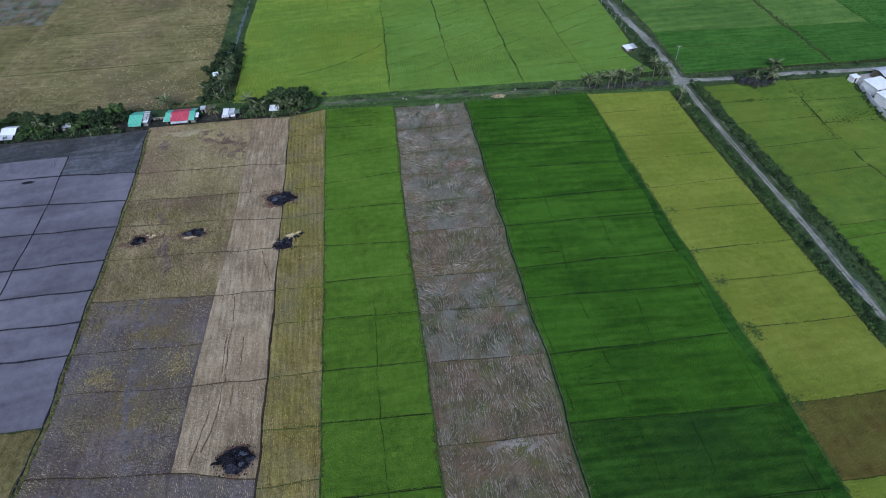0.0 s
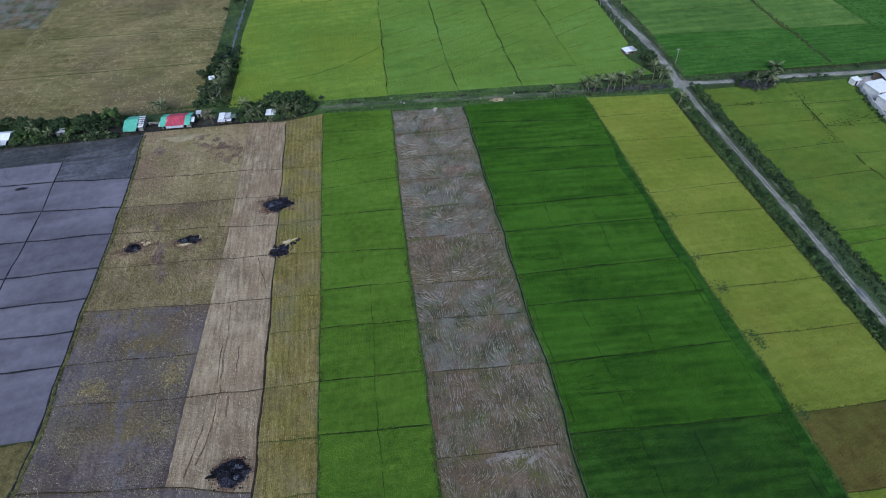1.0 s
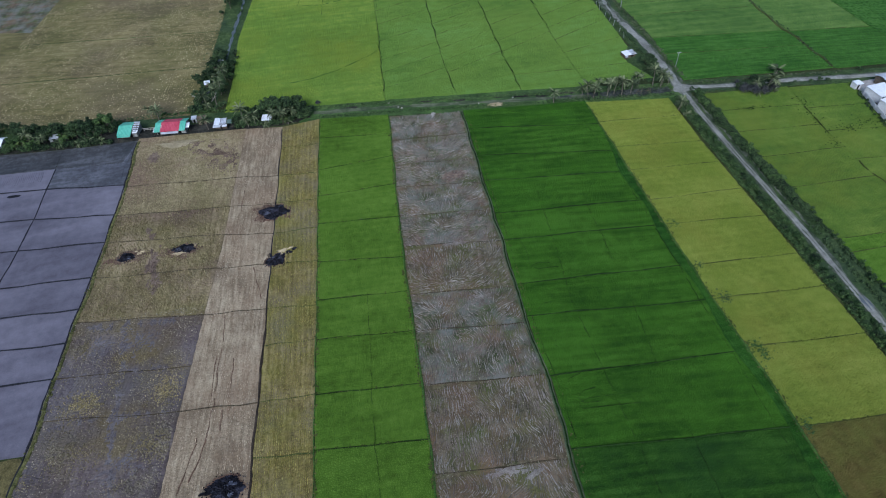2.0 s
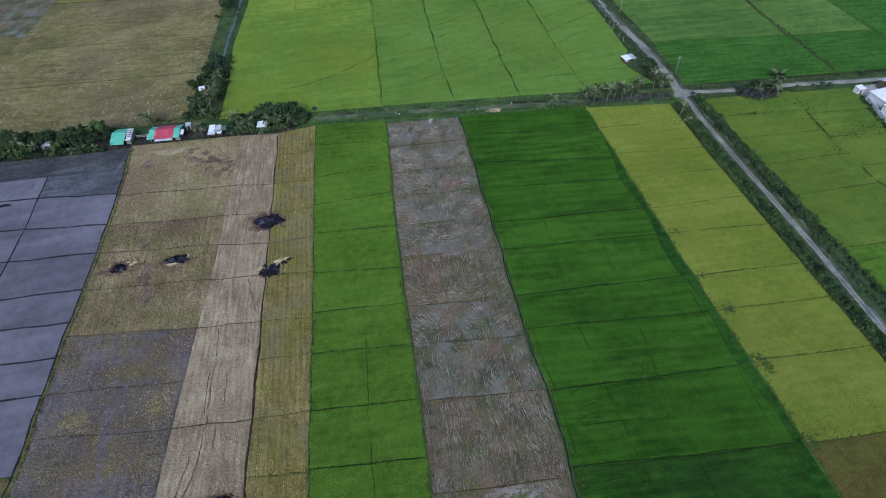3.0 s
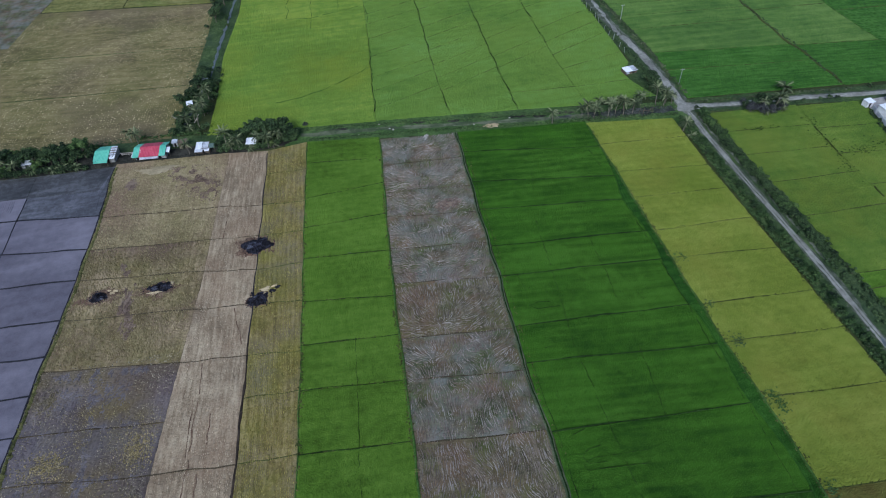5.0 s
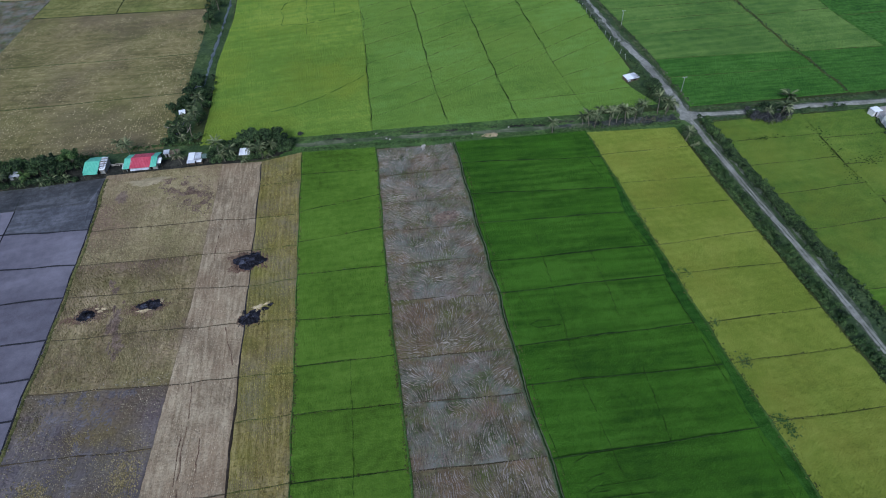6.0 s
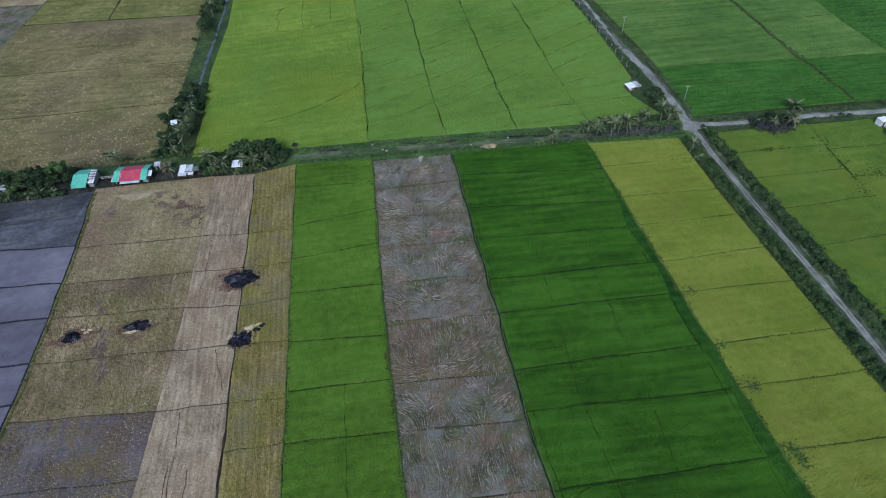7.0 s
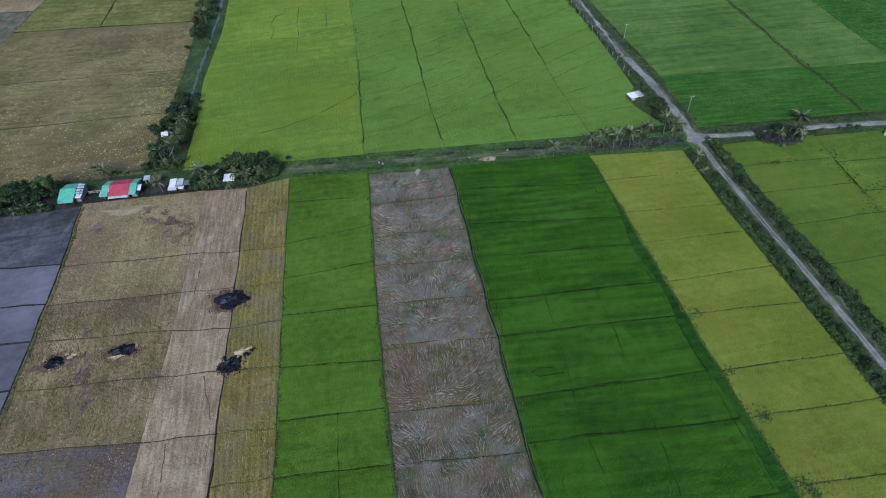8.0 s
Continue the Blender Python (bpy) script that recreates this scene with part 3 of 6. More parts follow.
# ---- standing rice and the raked strip ----
green_mid = [(-4.3, 105), (-4.4, 93), (-4.8, 81), (-5.3, 69), (-5.6, 58), (-5.3, 43), (-5.2, 20)]
field("rice_field", "bright green young rice in dense even paddies", "rice field", E3, E4,
      [(171.5, 169.5), (160.4, 158.7), (144.2, 147.0), (132.4, 133.8), (121.2, 120.0), (107.4, 105.2), (95.1, 94.2), (84.1, 82.8), (70.7, 69.6), (59.1, 57.6), (44.6, 43.5), (31.0, 30.0), (18.0, 18.0)],
      M_RICE, 0.26, 0.45, 0.09, 0.1, BUND_GREEN, seed=7)
raked = field("raked_field", "grey-brown harvested paddies under fans of raked straw", "paddy field", E4, E5,
      [(168.5, 166.5), (154.7, 154.4), (143.4, 140.7), (132.4, 129.8), (120.5, 118.0), (109.0, 106.2), (92.9, 91.2), (82.5, 80.6), (69.0, 67.3), (50.9, 49.6), (35.0, 34.0), (20.0, 20.0)],
      [M_PLOUGH] * 5 + [M_PLOUGH_BROWN] + [M_PLOUGH] * 2 + [M_PLOUGH_BROWN] * 3, 0.3, 0.08, 0.05, 0.05, (0.26, 0.1, M_BUND_SOIL), seed=8)
E5C = lambda y: E5(y) + 0.6
E6M = lambda y: E6(y) - np.clip((152 - np.asarray(y)) / 25, 0.12, 1) * (2.2 + 0.6 * np.sin(np.asarray(y) * 0.21))
# strip of rice that carries the bank's shading in its colour
field("rice_margin", "rice margin with an overgrown bank's shade in its dark green", "rice field", E6M, E6, [(165.0, 164.4), (126.9, 126.7), (90.3, 90.1), (50.0, 48.3), (16.0, 16.0)], M_RICE_MARGIN, 0.3, 0.5, 0.1, 0.03, seed=27)
dark_lines = [([(32.0, 164), (31.5, 130), (31.3, 106), (30.6, 84), (30.6, 72), (31.3, 64), (30.8, 52), (29.8, 37), (29.4, 20)], 0.2),
              ([(37.5, 62.5), (35.0, 62.2), (33.6, 61.0), (34.4, 59.6), (37.5, 59.4)], 0.1), ([(32.2, 52.5), (32.6, 54.5), (33.8, 56.0)], 0.12), ([(33.5, 106), (34.3, 102), (34.0, 97)], 0.1),
              ([(56.1, 155), (54.8, 137), (54.5, 120), (53.4, 94), (52.5, 76), (51.2, 64), (51.0, 42), (50.4, 20)], 0.14),
              ([(48.3, 147), (42.8, 123), (41.2, 100), (40.0, 85), (40.4, 67), (41.3, 43), (40.4, 20)], 0.1),
              ([(66.0, 160), (67.6, 120), (67.5, 90), (67.0, 60), (66.0, 20)], 0.1)]
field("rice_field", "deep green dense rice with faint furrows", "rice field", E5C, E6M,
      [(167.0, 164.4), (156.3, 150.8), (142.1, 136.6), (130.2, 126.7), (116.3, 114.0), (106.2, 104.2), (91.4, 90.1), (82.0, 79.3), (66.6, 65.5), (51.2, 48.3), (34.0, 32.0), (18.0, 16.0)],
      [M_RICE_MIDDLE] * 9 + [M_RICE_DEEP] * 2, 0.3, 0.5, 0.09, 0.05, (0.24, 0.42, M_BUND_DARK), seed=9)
def broken(line, seed, keep=0.62):
    """Short wavering stretches of a line, with gaps between them."""
    r = np.random.default_rng(seed)
    p = np.array(line, float)
    ys = np.arange(p[:, 1].min(), p[:, 1].max(), 1.5)
    o = np.argsort(p[:, 1])
    xs = np.interp(ys, p[o, 1], p[o, 0]) + np.cumsum(r.normal(0, 0.1, len(ys))) * 0.35 + r.normal(0, 0.1, len(ys))
    at = 0
    while at < len(ys) - 4:
        n = int(r.integers(4, 14))
        if r.random() < keep and len(ys[at:at + n]) > 2:
            yield list(zip(xs[at:at + n], ys[at:at + n]))
        at += n


LONG = dark_lines[:1] + dark_lines[4:]
dark_lines = [q for q in dark_lines[1:4]] + [(list(s), h) for n, (line, h) in enumerate(LONG) for s in broken(line, 50 + n, 0.9 if n == 0 else 0.8)]
dark_lines += [([(40.3, 95.0), (35.4, 95.1), (33.9, 96.3), (36.0, 97.0), (38.7, 96.6)], 0.1), ([(33.3, 72.9), (32.8, 73.9), (33.5, 74.9)], 0.1), ([(35.8, 66.1), (33.2, 65.3), (32.7, 64.4)], 0.1),
               ([(44.9, 57.8), (33.6, 58.5), (33.3, 59.7), (35.6, 60.5), (45.9, 60.2)], 0.09), ([(31.3, 82.7), (33.5, 84.8), (35.6, 85.0)], 0.09)]
# dark strips at canopy height draw the shade of furrows as colour
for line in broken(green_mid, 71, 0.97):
    tagged(part("furrow", ridge_mesh(line, 0.07, 0.35, 3, 0.6, 0.9), M_BUND_DARK), "thin raised dark strip for a shaded furrow in young rice", "furrow", kind="structure")
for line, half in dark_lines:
    tagged(part("furrow", ridge_mesh(line, 0.4 * half, 0.37, int(line[0][0]), 0.5, 0.9), M_BUND_DARK), "thin raised dark strip for a shaded furrow in deep green rice", "furrow", kind="structure")
field("rice_field", "ripening yellow-green rice, browner in one plot", "rice field", E6, E7,
      [(163.6, 160.4), (151.7, 150.4), (138.3, 136.1), (126.9, 125.7), (113.8, 113.6), (104.2, 102.5), (89.6, 88.8), (79.2, 78.4), (66.0, 65.0), (48.1, 47.4), (33.1, 32.2), (16.0, 15.0)],
      [M_RICE_RIPE] * 9 + [M_RICE_BROWN] + [M_RICE_RIPE], 0.3, 0.5, 0.08, 0.06, (0.2, 0.24, M_BUND), seed=10)

# long bunds and ditches between the strips
def along(e, y0, y1, off=0.0, n=24, sway=0.18):
    return [(float(e(y)) + off + sway * math.sin(y * 0.37 + 0.5 * math.sin(y * 0.11)), float(y)) for y in np.linspace(y0, y1, n)]

bank("field_bank", along(E0, 20, 170, 0.4, 60, 0.2), 0.9, 0.22, M_BANK_GRASS, "grassy earth bank beside the grey paddies", "bank", 1)
bank("mud_bank", along(E0, 20, 170, -0.25), 0.4, 0.16, M_BUND_MUD, "dark muddy foot of a grassy bank", "bank", 18, 0.7, 0.6)
bank("mud_bank", along(W90, 60, 160), 0.28, 0.14, M_BUND_MUD, "narrow muddy bank between grey paddies", "bank", 2)
# the nearer stretch of E2: shadow along the bank drawn as dark brown
bank("mud_bank", along(E2, 20, 100, 0.0, 50, 0.12), 0.5, 0.22, M_SHADED_BANK, "brown bank between harvested strips, its shadow put into the colour", "bank", 19, 0.6, 0.6)
bank("mud_bank", along(E2, 100, 168, 0.0), 0.3, 0.18, M_BUND_MUD, "dark muddy bank between harvested strips", "bank", 3)
bank("field_bank", along(E3, 20, 171, 0, 60, 0.1), 0.34, 0.26, M_BUND_CREST, "grassy bank along the young rice", "bank", 4)
bank("field_bank", along(E4, 20, 169, 0, 60, 0.14), 0.5, 0.28, M_BUND_CREST, "grassy bank along the young rice", "bank", 5)
bank("footpath", along(E5, 20, 167, -0.12, 120, 0.22), 0.36, 0.24, M_VERGE_DRY, "trodden footpath bank beside a narrow ditch", "path", 6, 0.6, 0.6)
bank("ditch", along(E5, 20, 167, 0.2, 120, 0.22), 0.34, 0.06, M_FURROW, "narrow dark wet ditch between two strips", "ditch", 7, 0.6, 0.6)
bank("ditch_edge", along(E5, 20, 167, 0.48, 120, 0.22), 0.24, 0.22, M_VERGE_DRY, "pale edge of a narrow ditch", "bank", 17, 0.6, 0.6)
bank("field_bank", along(E6, 15, 162, 0.0, 60, 0.12), 0.5, 0.45, M_BUND_CREST, "overgrown bank between green and ripening rice", "bank", 8)

# ---- fields north of the lane ----
NW_R = edge((-55.5, 185), (-53.5, 215), (-52.6, 260), (-53.5, 300), (-55, 420))
NW_L = edge((-131.5, 185), (-131.3, 222), (-130, 255), (-128.5, 290), (-125.4, 331), (-125, 420))
field("stubble_field", "wide dry brown stubble field dotted with straw tufts", "paddy field", NW_L, NW_R,
      [(296.0, 289.0), (250.0, 246.0), (218.0, 216.0), (185.0, 182.6)], M_BROWN_FIELD, 1.0, 0.1, 0.05, 0.0, (0.6, 0.15, M_BUND), seed=11)
NW_M = edge((-92.7, 293), (-92.9, 420))
field("stubble_field", "dull yellow-green stubble with faint rows", "paddy field", NW_L, NW_M, [(420.0, 420.0), (296.4, 293.4)], M_STUBBLE_GREEN, 1.2, 0.2, 0.05, 0.4, seed=12)
field("rice_field", "weedy yellow-green stubble past the brown stubble", "paddy field", NW_M, NW_R, [(420.0, 420.0), (293.4, 289.6)], M_STUBBLE_GREEN, 1.2, 0.4, 0.06, 0.4, seed=13)
FAR_W2 = edge((-330, 180), (-330, 420))
field("mud_field", "greyish wet fields beyond the brown stubble", "paddy field", FAR_W2, NW_L, [(420.0, 420.0), (345.0, 318.0), (300.0, 262.0)], [M_STUBBLE, M_PLOUGH], 2.0, 0.1, 0.03, 0.0, (0.8, 0.2, M_BUND), seed=14)
field("rice_field", "dry brown stubble plots at the far west", "paddy field", FAR_W2, NW_L, [(300.0, 262.0), (240.0, 225.0), (192.0, 189.0)], [M_BROWN_FIELD, M_BROWN_FIELD], 2.0, 0.1, 0.05, 0.0, (0.8, 0.2, M_BUND), seed=15)

GF0 = edge((-44.5, 183), (-43.8, 205), (-44.8, 235), (-42.0, 275), (-43, 420))
GF1 = edge((7.5, 183), (8.2, 205), (9.6, 237), (10.2, 270), (10.6, 420))
GF2 = edge((31, 180), (30.4, 200), (31.2, 230), (32, 260), (32, 420))
GF3 = edge((52.6, 175), (52.6, 195), (53.2, 230), (54, 260), (55, 420))
GF4 = edge((74.8, 175), (74.2, 205), (75, 235), (75.5, 260), (77, 420))
GF5 = edge((99, 172), (96.0, 180), (94.0, 186), (93.6, 192), (98.4, 197), (99.2, 212), (100.4, 240), (101.5, 300), (101.5, 420))
thin = (0.36, 0.2, M_BUND)
field("rice_field", "wide pale green rice, yellowing near the lane", "rice field", GF0, GF1,
      [(420.0, 420.0), (262.0, 270.0), (181.8, 178.5)], [M_RICE_FAR] * 2, 0.8, 0.45, 0.08, 0.0, None, seed=16,
      furrows=[([(-11.3, 302), (-12.4, 259)], 0.35), ([(0.5, 302), (0.2, 266)], 0.3)])
rise = lambda ys, k: [(420.0, 420.0)] + [(a, a + k) for a in ys]
field("rice_field", "pale green rice cut by slanting bunds", "rice field", GF1, GF2,
      rise((314, 293, 273.4, 261.0, 251.0, 237.5, 222.3, 206.8, 197.3, 186.0), 10.5) + [(178.8, 177.0)], M_RICE_NORTH, 0.7, 0.45, 0.08, 0.1, (0.3, 0.2, M_BUND), seed=17)
field("rice_field", "pale green rice cut by slanting bunds", "rice field", GF2, GF3,
      rise((318, 298, 278.5, 260.5, 243.4, 233.0, 222.8, 211.2, 201.5, 192.5), 12.0) + [(177.0, 175.5)], M_RICE_NORTH, 0.7, 0.45, 0.08, 0.1, (0.3, 0.2, M_BUND), seed=18)
field("rice_field", "pale green rice cut by slanting bunds", "rice field", GF3, GF4,
      rise((320, 296, 273.5, 252.0, 239.0, 227.0, 212.5, 203.8), 12.5) + [(186.3, 185.4), (175.5, 173.5)], M_RICE_NORTH, 0.7, 0.45, 0.08, 0.1, (0.3, 0.2, M_BUND), seed=19)
field("rice_field", "pale green rice cut by slanting bunds", "rice field", GF4, GF5,
      rise((318, 292, 265.8, 252.0, 231.0, 219.5, 208.9), 14.0) + [(198.0, 206.0), (185.4, 186.0), (175.0, 174.0)], M_RICE_NORTH, 0.7, 0.45, 0.08, 0.1, (0.3, 0.2, M_BUND), seed=20)

# ---- fields north-east and east ----
NE0 = edge((107.0, 172), (108.5, 190), (110.0, 205), (109.5, 240), (109, 420))
NE1 = edge((159.7, 167), (160.5, 185), (160, 205), (162, 227), (164, 257), (168, 420))
NE2 = edge((191.5, 160), (192.5, 200), (193.2, 221), (196.4, 248), (206, 420))
FAR_E = edge((420, 20), (420, 420))
field("rice_field", "green rice plots, paler and sparser further on", "rice field", NE0, NE1,
      [(420.0, 420.0), (300.0, 296.0), (273.0, 268.0), (258.0, 252.0), (247.3, 243.0), (235.0, 231.5), (222.0, 220.5), (202.3, 197.5), (189.2, 185.0), (170.5, 167.5)],
      [M_RICE_YOUNGFAR] * 7 + [M_RICE_EAST] * 2, 0.7, 0.4, 0.08, 0.1, thin, [([(135.5, 197), (139.5, 186)], 0.3)], seed=21)
field("rice_field", "sparse pale green rice beyond a ditch", "rice field", NE1, NE2,
      [(420.0, 420.0), (300.0, 300.0), (262.0, 262.0), (228.1, 227.2), (196.6, 193.6), (167.0, 166.0)], [M_RICE_YOUNGFAR] * 4 + [M_RICE_EAST], 0.9, 0.4, 0.08, 0.22, thin, seed=22)
field("rice_field", "deep green rice at the far east", "rice field", NE2, FAR_E, [(420.0, 420.0), (290.0, 280.0), (220.0, 215.0), (166.0, 160.0)], M_RICE_EAST, 1.6, 0.4, 0.08, 0.22, thin, seed=23)
EA = edge((108.2, 158), (108.8, 145), (108.6, 125), (109.0, 112), (108.4, 98), (108.3, 70), (108.3, 15))
EB = edge((137.5, 158), (134.6, 140), (133.2, 121), (133.5, 100), (133, 15))
EC = edge((158.6, 158), (156.4, 147), (154.2, 138.5), (153, 128), (153, 15))
field("rice_field", "olive green rice with thin worn patches", "rice field", EA, EB,
      [(160.8, 159.5), (150.0, 148.5), (138.2, 137.2), (125.4, 125.2), (111.5, 111.6), (91.4, 91.0), (86.6, 87.2), (72.0, 72.0), (56.0, 56.0), (16.0, 16.0)],
      [M_RICE_OLIVE] * 5 + [M_RICE] * 4, 0.5, 0.42, 0.09, 0.08, thin, seed=24)
field("rice_field", "olive green rice with thin worn patches", "rice field", EB, EC,
      [(158.8, 157.5), (146.0, 145.0), (133.5, 132.0), (119.5, 118.5), (105.0, 104.0), (88.0, 88.0), (60.0, 60.0), (16.0, 16.0)],
      [M_RICE_OLIVE] * 5 + [M_RICE] * 2, 0.6, 0.42, 0.09, 0.08, thin, seed=25)
field("rice_field", "olive green rice stretching east", "rice field", EC, FAR_E, [(129.0, 124.0), (100.0, 95.0), (60.0, 60.0), (16.0, 16.0)], M_RICE_OLIVE, 1.6, 0.42, 0.09, 0.22, thin, seed=26)

# the same strips, running on southwards
for e0, e1, m, h, s in ((FAR_W, E0, M_STUBBLE_OLIVE, 0.12, 40), (E0, E1, M_STUBBLE_WET, 0.12, 41), (E1, E2, M_STRAW_PALE, 0.08, 42), (E2, E3, M_STUBBLE_YELLOW, 0.14, 43), (E4, E5, M_PLOUGH, 0.08, 44)):
    field("stubble_field", "harvested strip running on southwards", "paddy field", e0, e1, [(20.0, 20.0), (-40.0, -40.0), (-120.0, -120.0)], m, 1.2, h, 0.05, 0.2, seed=s)
for e0, e1, m, s, step in ((E3, E4, M_RICE, 45, 0.7), (E5C, E6, M_RICE_MIDDLE, 46, 0.7), (E6, E7, M_RICE_RIPE, 47, 0.7), (EA, FAR_E, M_RICE_OLIVE, 48, 1.2)):
    field("rice_field", "rice strip running on southwards", "rice field", e0, e1, [(17.6, 15.6), (-40.0, -40.0), (-120.0, -120.0)], m, step, 0.5, 0.08, 0.06, seed=s)

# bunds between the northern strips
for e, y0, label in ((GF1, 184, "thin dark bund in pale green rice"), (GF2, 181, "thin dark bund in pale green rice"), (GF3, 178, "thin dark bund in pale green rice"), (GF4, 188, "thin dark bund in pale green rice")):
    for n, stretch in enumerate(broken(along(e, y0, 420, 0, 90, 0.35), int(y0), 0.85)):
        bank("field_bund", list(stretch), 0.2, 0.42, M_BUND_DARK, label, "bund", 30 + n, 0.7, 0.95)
for n, line in enumerate(([(-22.3, 263.6), (-12, 262.4), (-1, 266.8), (10, 271)], [(-22.3, 264), (-21.0, 272), (-22.6, 278), (-20.6, 286), (-14, 289)], [(-12.2, 252), (-11.8, 264), (-12.2, 276), (-11.4, 300)],
                          [(-0.6, 269), (-0.2, 280), (0.4, 300)], [(-24, 196.5), (-17, 198), (-8, 202), (4.9, 211.5), (9, 216)])):
    for k, stretch in enumerate(broken([(y, x) for x, y in line], 300 + n, 0.8) if n in (0, 4) else broken(line, 300 + n, 0.85)):
        at = [(y, x) for x, y in stretch] if n in (0, 4) else list(stretch)
        bank("field_bund", at, 0.16, 0.4, M_BUND_CREST, "faint dark bund in pale green rice", "bund", 340 + 10 * n + k, 0.7, 0.95)
bank("ditch_bank", along(NE1, 168, 420, 0, 60, 0.5), 1.1, 0.4, M_BUND, "overgrown dark ditch bank between rice fields", "bank", 31)
for n, stretch in enumerate(broken(along(EB, 15, 158, 0, 60, 0.4), 32, 0.6)):
    bank("field_bund", list(stretch), 0.3, 0.36, M_BUND, "worn bund in olive green rice", "bund", 32 + n, 0.6, 0.9)

# ---- tracks, lane and canal ----
bank("verge", [(102.5, -120), (103.0, 15), (103.0, 120), (103.5, 160)], 12.0, 0.06, M_VERGE, "rough grass verge along the farm track", "verge", 40, 2.0, 0.1)
TRACK = [(99.5, -120), (100.9, 15), (101.6, 70), (102.5, 99), (102.6, 127), (103.0, 150), (104.0, 166)]
bank("track", TRACK, 3.4, 0.09, M_SHOULDER, "worn bed of a straight farm track", "road", 41, 0.7, 0.4)
for off in (-0.4, 0.36):
    bank("wheel_rut", [(x + off, y) for x, y in TRACK], 0.78, 0.17, M_TRACK, "pale gravel wheel rut of the farm track", "road", 52 + int(off * 10), 0.5, 0.55)
bank("verge", [(105.0, 96), (105.2, 120), (105.4, 160)], 1.8, 0.075, M_SHOULDER, "dry trodden strip beside the farm track", "verge", 53, 1.0, 0.3)
bank("verge", [(103.8, 172), (105.0, 200), (104.5, 225), (104.0, 420)], 11.0, 0.05, M_VERGE, "rough grass verge along the gravel road", "verge", 42, 2.0, 0.1)
bank("verge", [(97.5, 172), (97.4, 186), (98.5, 198)], np.array([4.0, 7.0, 4.0]), 0.04, M_VERGE, "scrubby corner beside the road hut", "verge", 54, 1.5, 0.2)
bank("gravel_road", [(103.8, 165), (105.0, 183), (105.4, 201), (104.2, 221), (103.8, 245), (103.7, 420)], 4.4, 0.1, M_SHOULDER, "worn grassy shoulders of the village road", "road", 43, 0.7, 0.25)
bank("gravel_road", [(103.6, 165), (104.9, 183), (105.2, 201), (104.0, 218)], 3.0, 0.2, M_TRACK, "pale gravel village road", "road", 57, 0.6, 0.25)
bank("gravel_road", [(103.4, 218.5), (104.4, 240), (105.2, 268), (105.4, 300), (105.4, 420)], np.array([1.6, 1.1, 2.0, 1.2, 2.0]), 0.19, M_TRACK, "broken pale gravel on the worn village road", "road", 58, 0.5, 1.2)
bank("verge", [(104, 166.5), (130, 164.5), (160, 161.5), (420, 140)], 8.0, 0.045, M_VERGE, "weedy verge along the gravel road", "verge", 44, 2.0, 0.15)
bank("gravel_road", [(102.8, 167.2), (112, 165.0), (120, 164.1), (130, 163.9), (142, 163.3), (161, 161.2), (420, 140)], 3.4, 0.12, M_SHOULDER, "weedy shoulders of the side road", "road", 56, 0.7, 0.25)
bank("gravel_road", [(102.8, 167.0), (112, 164.9), (120, 164.0), (130, 163.7), (142, 163.1), (161, 161.0), (420, 140)], 2.3, 0.23, M_TRACK, "pale gravel side road with worn edges", "road", 45, 0.7, 0.1)
bank("verge", [(-150, 181), (-60, 179.6), (-18, 177.4)], np.array([7.0, 7.0, 10.0]), 0.05, M_VERGE, "dull weedy ground behind the houses", "verge", 59, 2.0, 0.3)
bank("verge", [(-20, 177.4), (28, 173), (60, 168.7), (103, 163)], 12.5, 0.055, M_LANE_GRASS, "weedy grass verge along the dirt lane", "verge", 46, 2.0, 0.12)
patch("gravel_patch", 104.6, 165.4, 3.2, 2.6, M_TRACK, "pale trodden gravel where the roads meet", "road", 19, 0, 0.06, 0.2, 0.3)
bank("dirt_lane", [(-16, 175.6), (7, 174.2), (28, 171.8), (47, 169.9), (73, 167.4), (101, 165.3)], 2.6, 0.09, M_LANE, "trodden dirt lane with grass in it", "road", 47, 0.6, 0.4)
bank("leaf_litter", [(63, 168.6), (72, 167.2), (84, 166.6), (100, 166.0)], np.array([1.5, 5.0, 5.5, 5.0]), 0.1, M_LITTER, "dark litter and bare earth under palms", "litter", 55, 0.7, 0.4)
# yard earth, also the painted shade at the foot of trees and houses
bank("yard", [(-150, 176.5), (-118, 176), (-75, 174.6), (-40, 173.6), (-26, 173.0), (-17, 174)], np.array([9.0, 9.0, 8.6, 8.6, 7.6, 4.0]), 0.065, M_YARD, "trodden earth yard, darkened for shade by houses and trees", "yard", 48, 1.5, 0.15)
bank("canal_bank", [(-54, 184), (-51.5, 206), (-48.8, 221), (-48.5, 245), (-48.0, 280), (-49, 420)], 11.0, 0.05, M_VERGE, "overgrown canal bank between two fields", "bank", 49, 2.0, 0.12)
bank("canal_water", [(-53, 188), (-50.5, 206), (-47.8, 221), (-47.0, 245), (-46.2, 262), (-45.0, 290), (-45.5, 420)], np.array([1.2, 1.0, 1.6, 1.1, 1.8, 1.0, 1.3, 1.2]), 0.08, M_WATER, "narrow canal with still grey water", "water", 50, 0.8, 0.8)

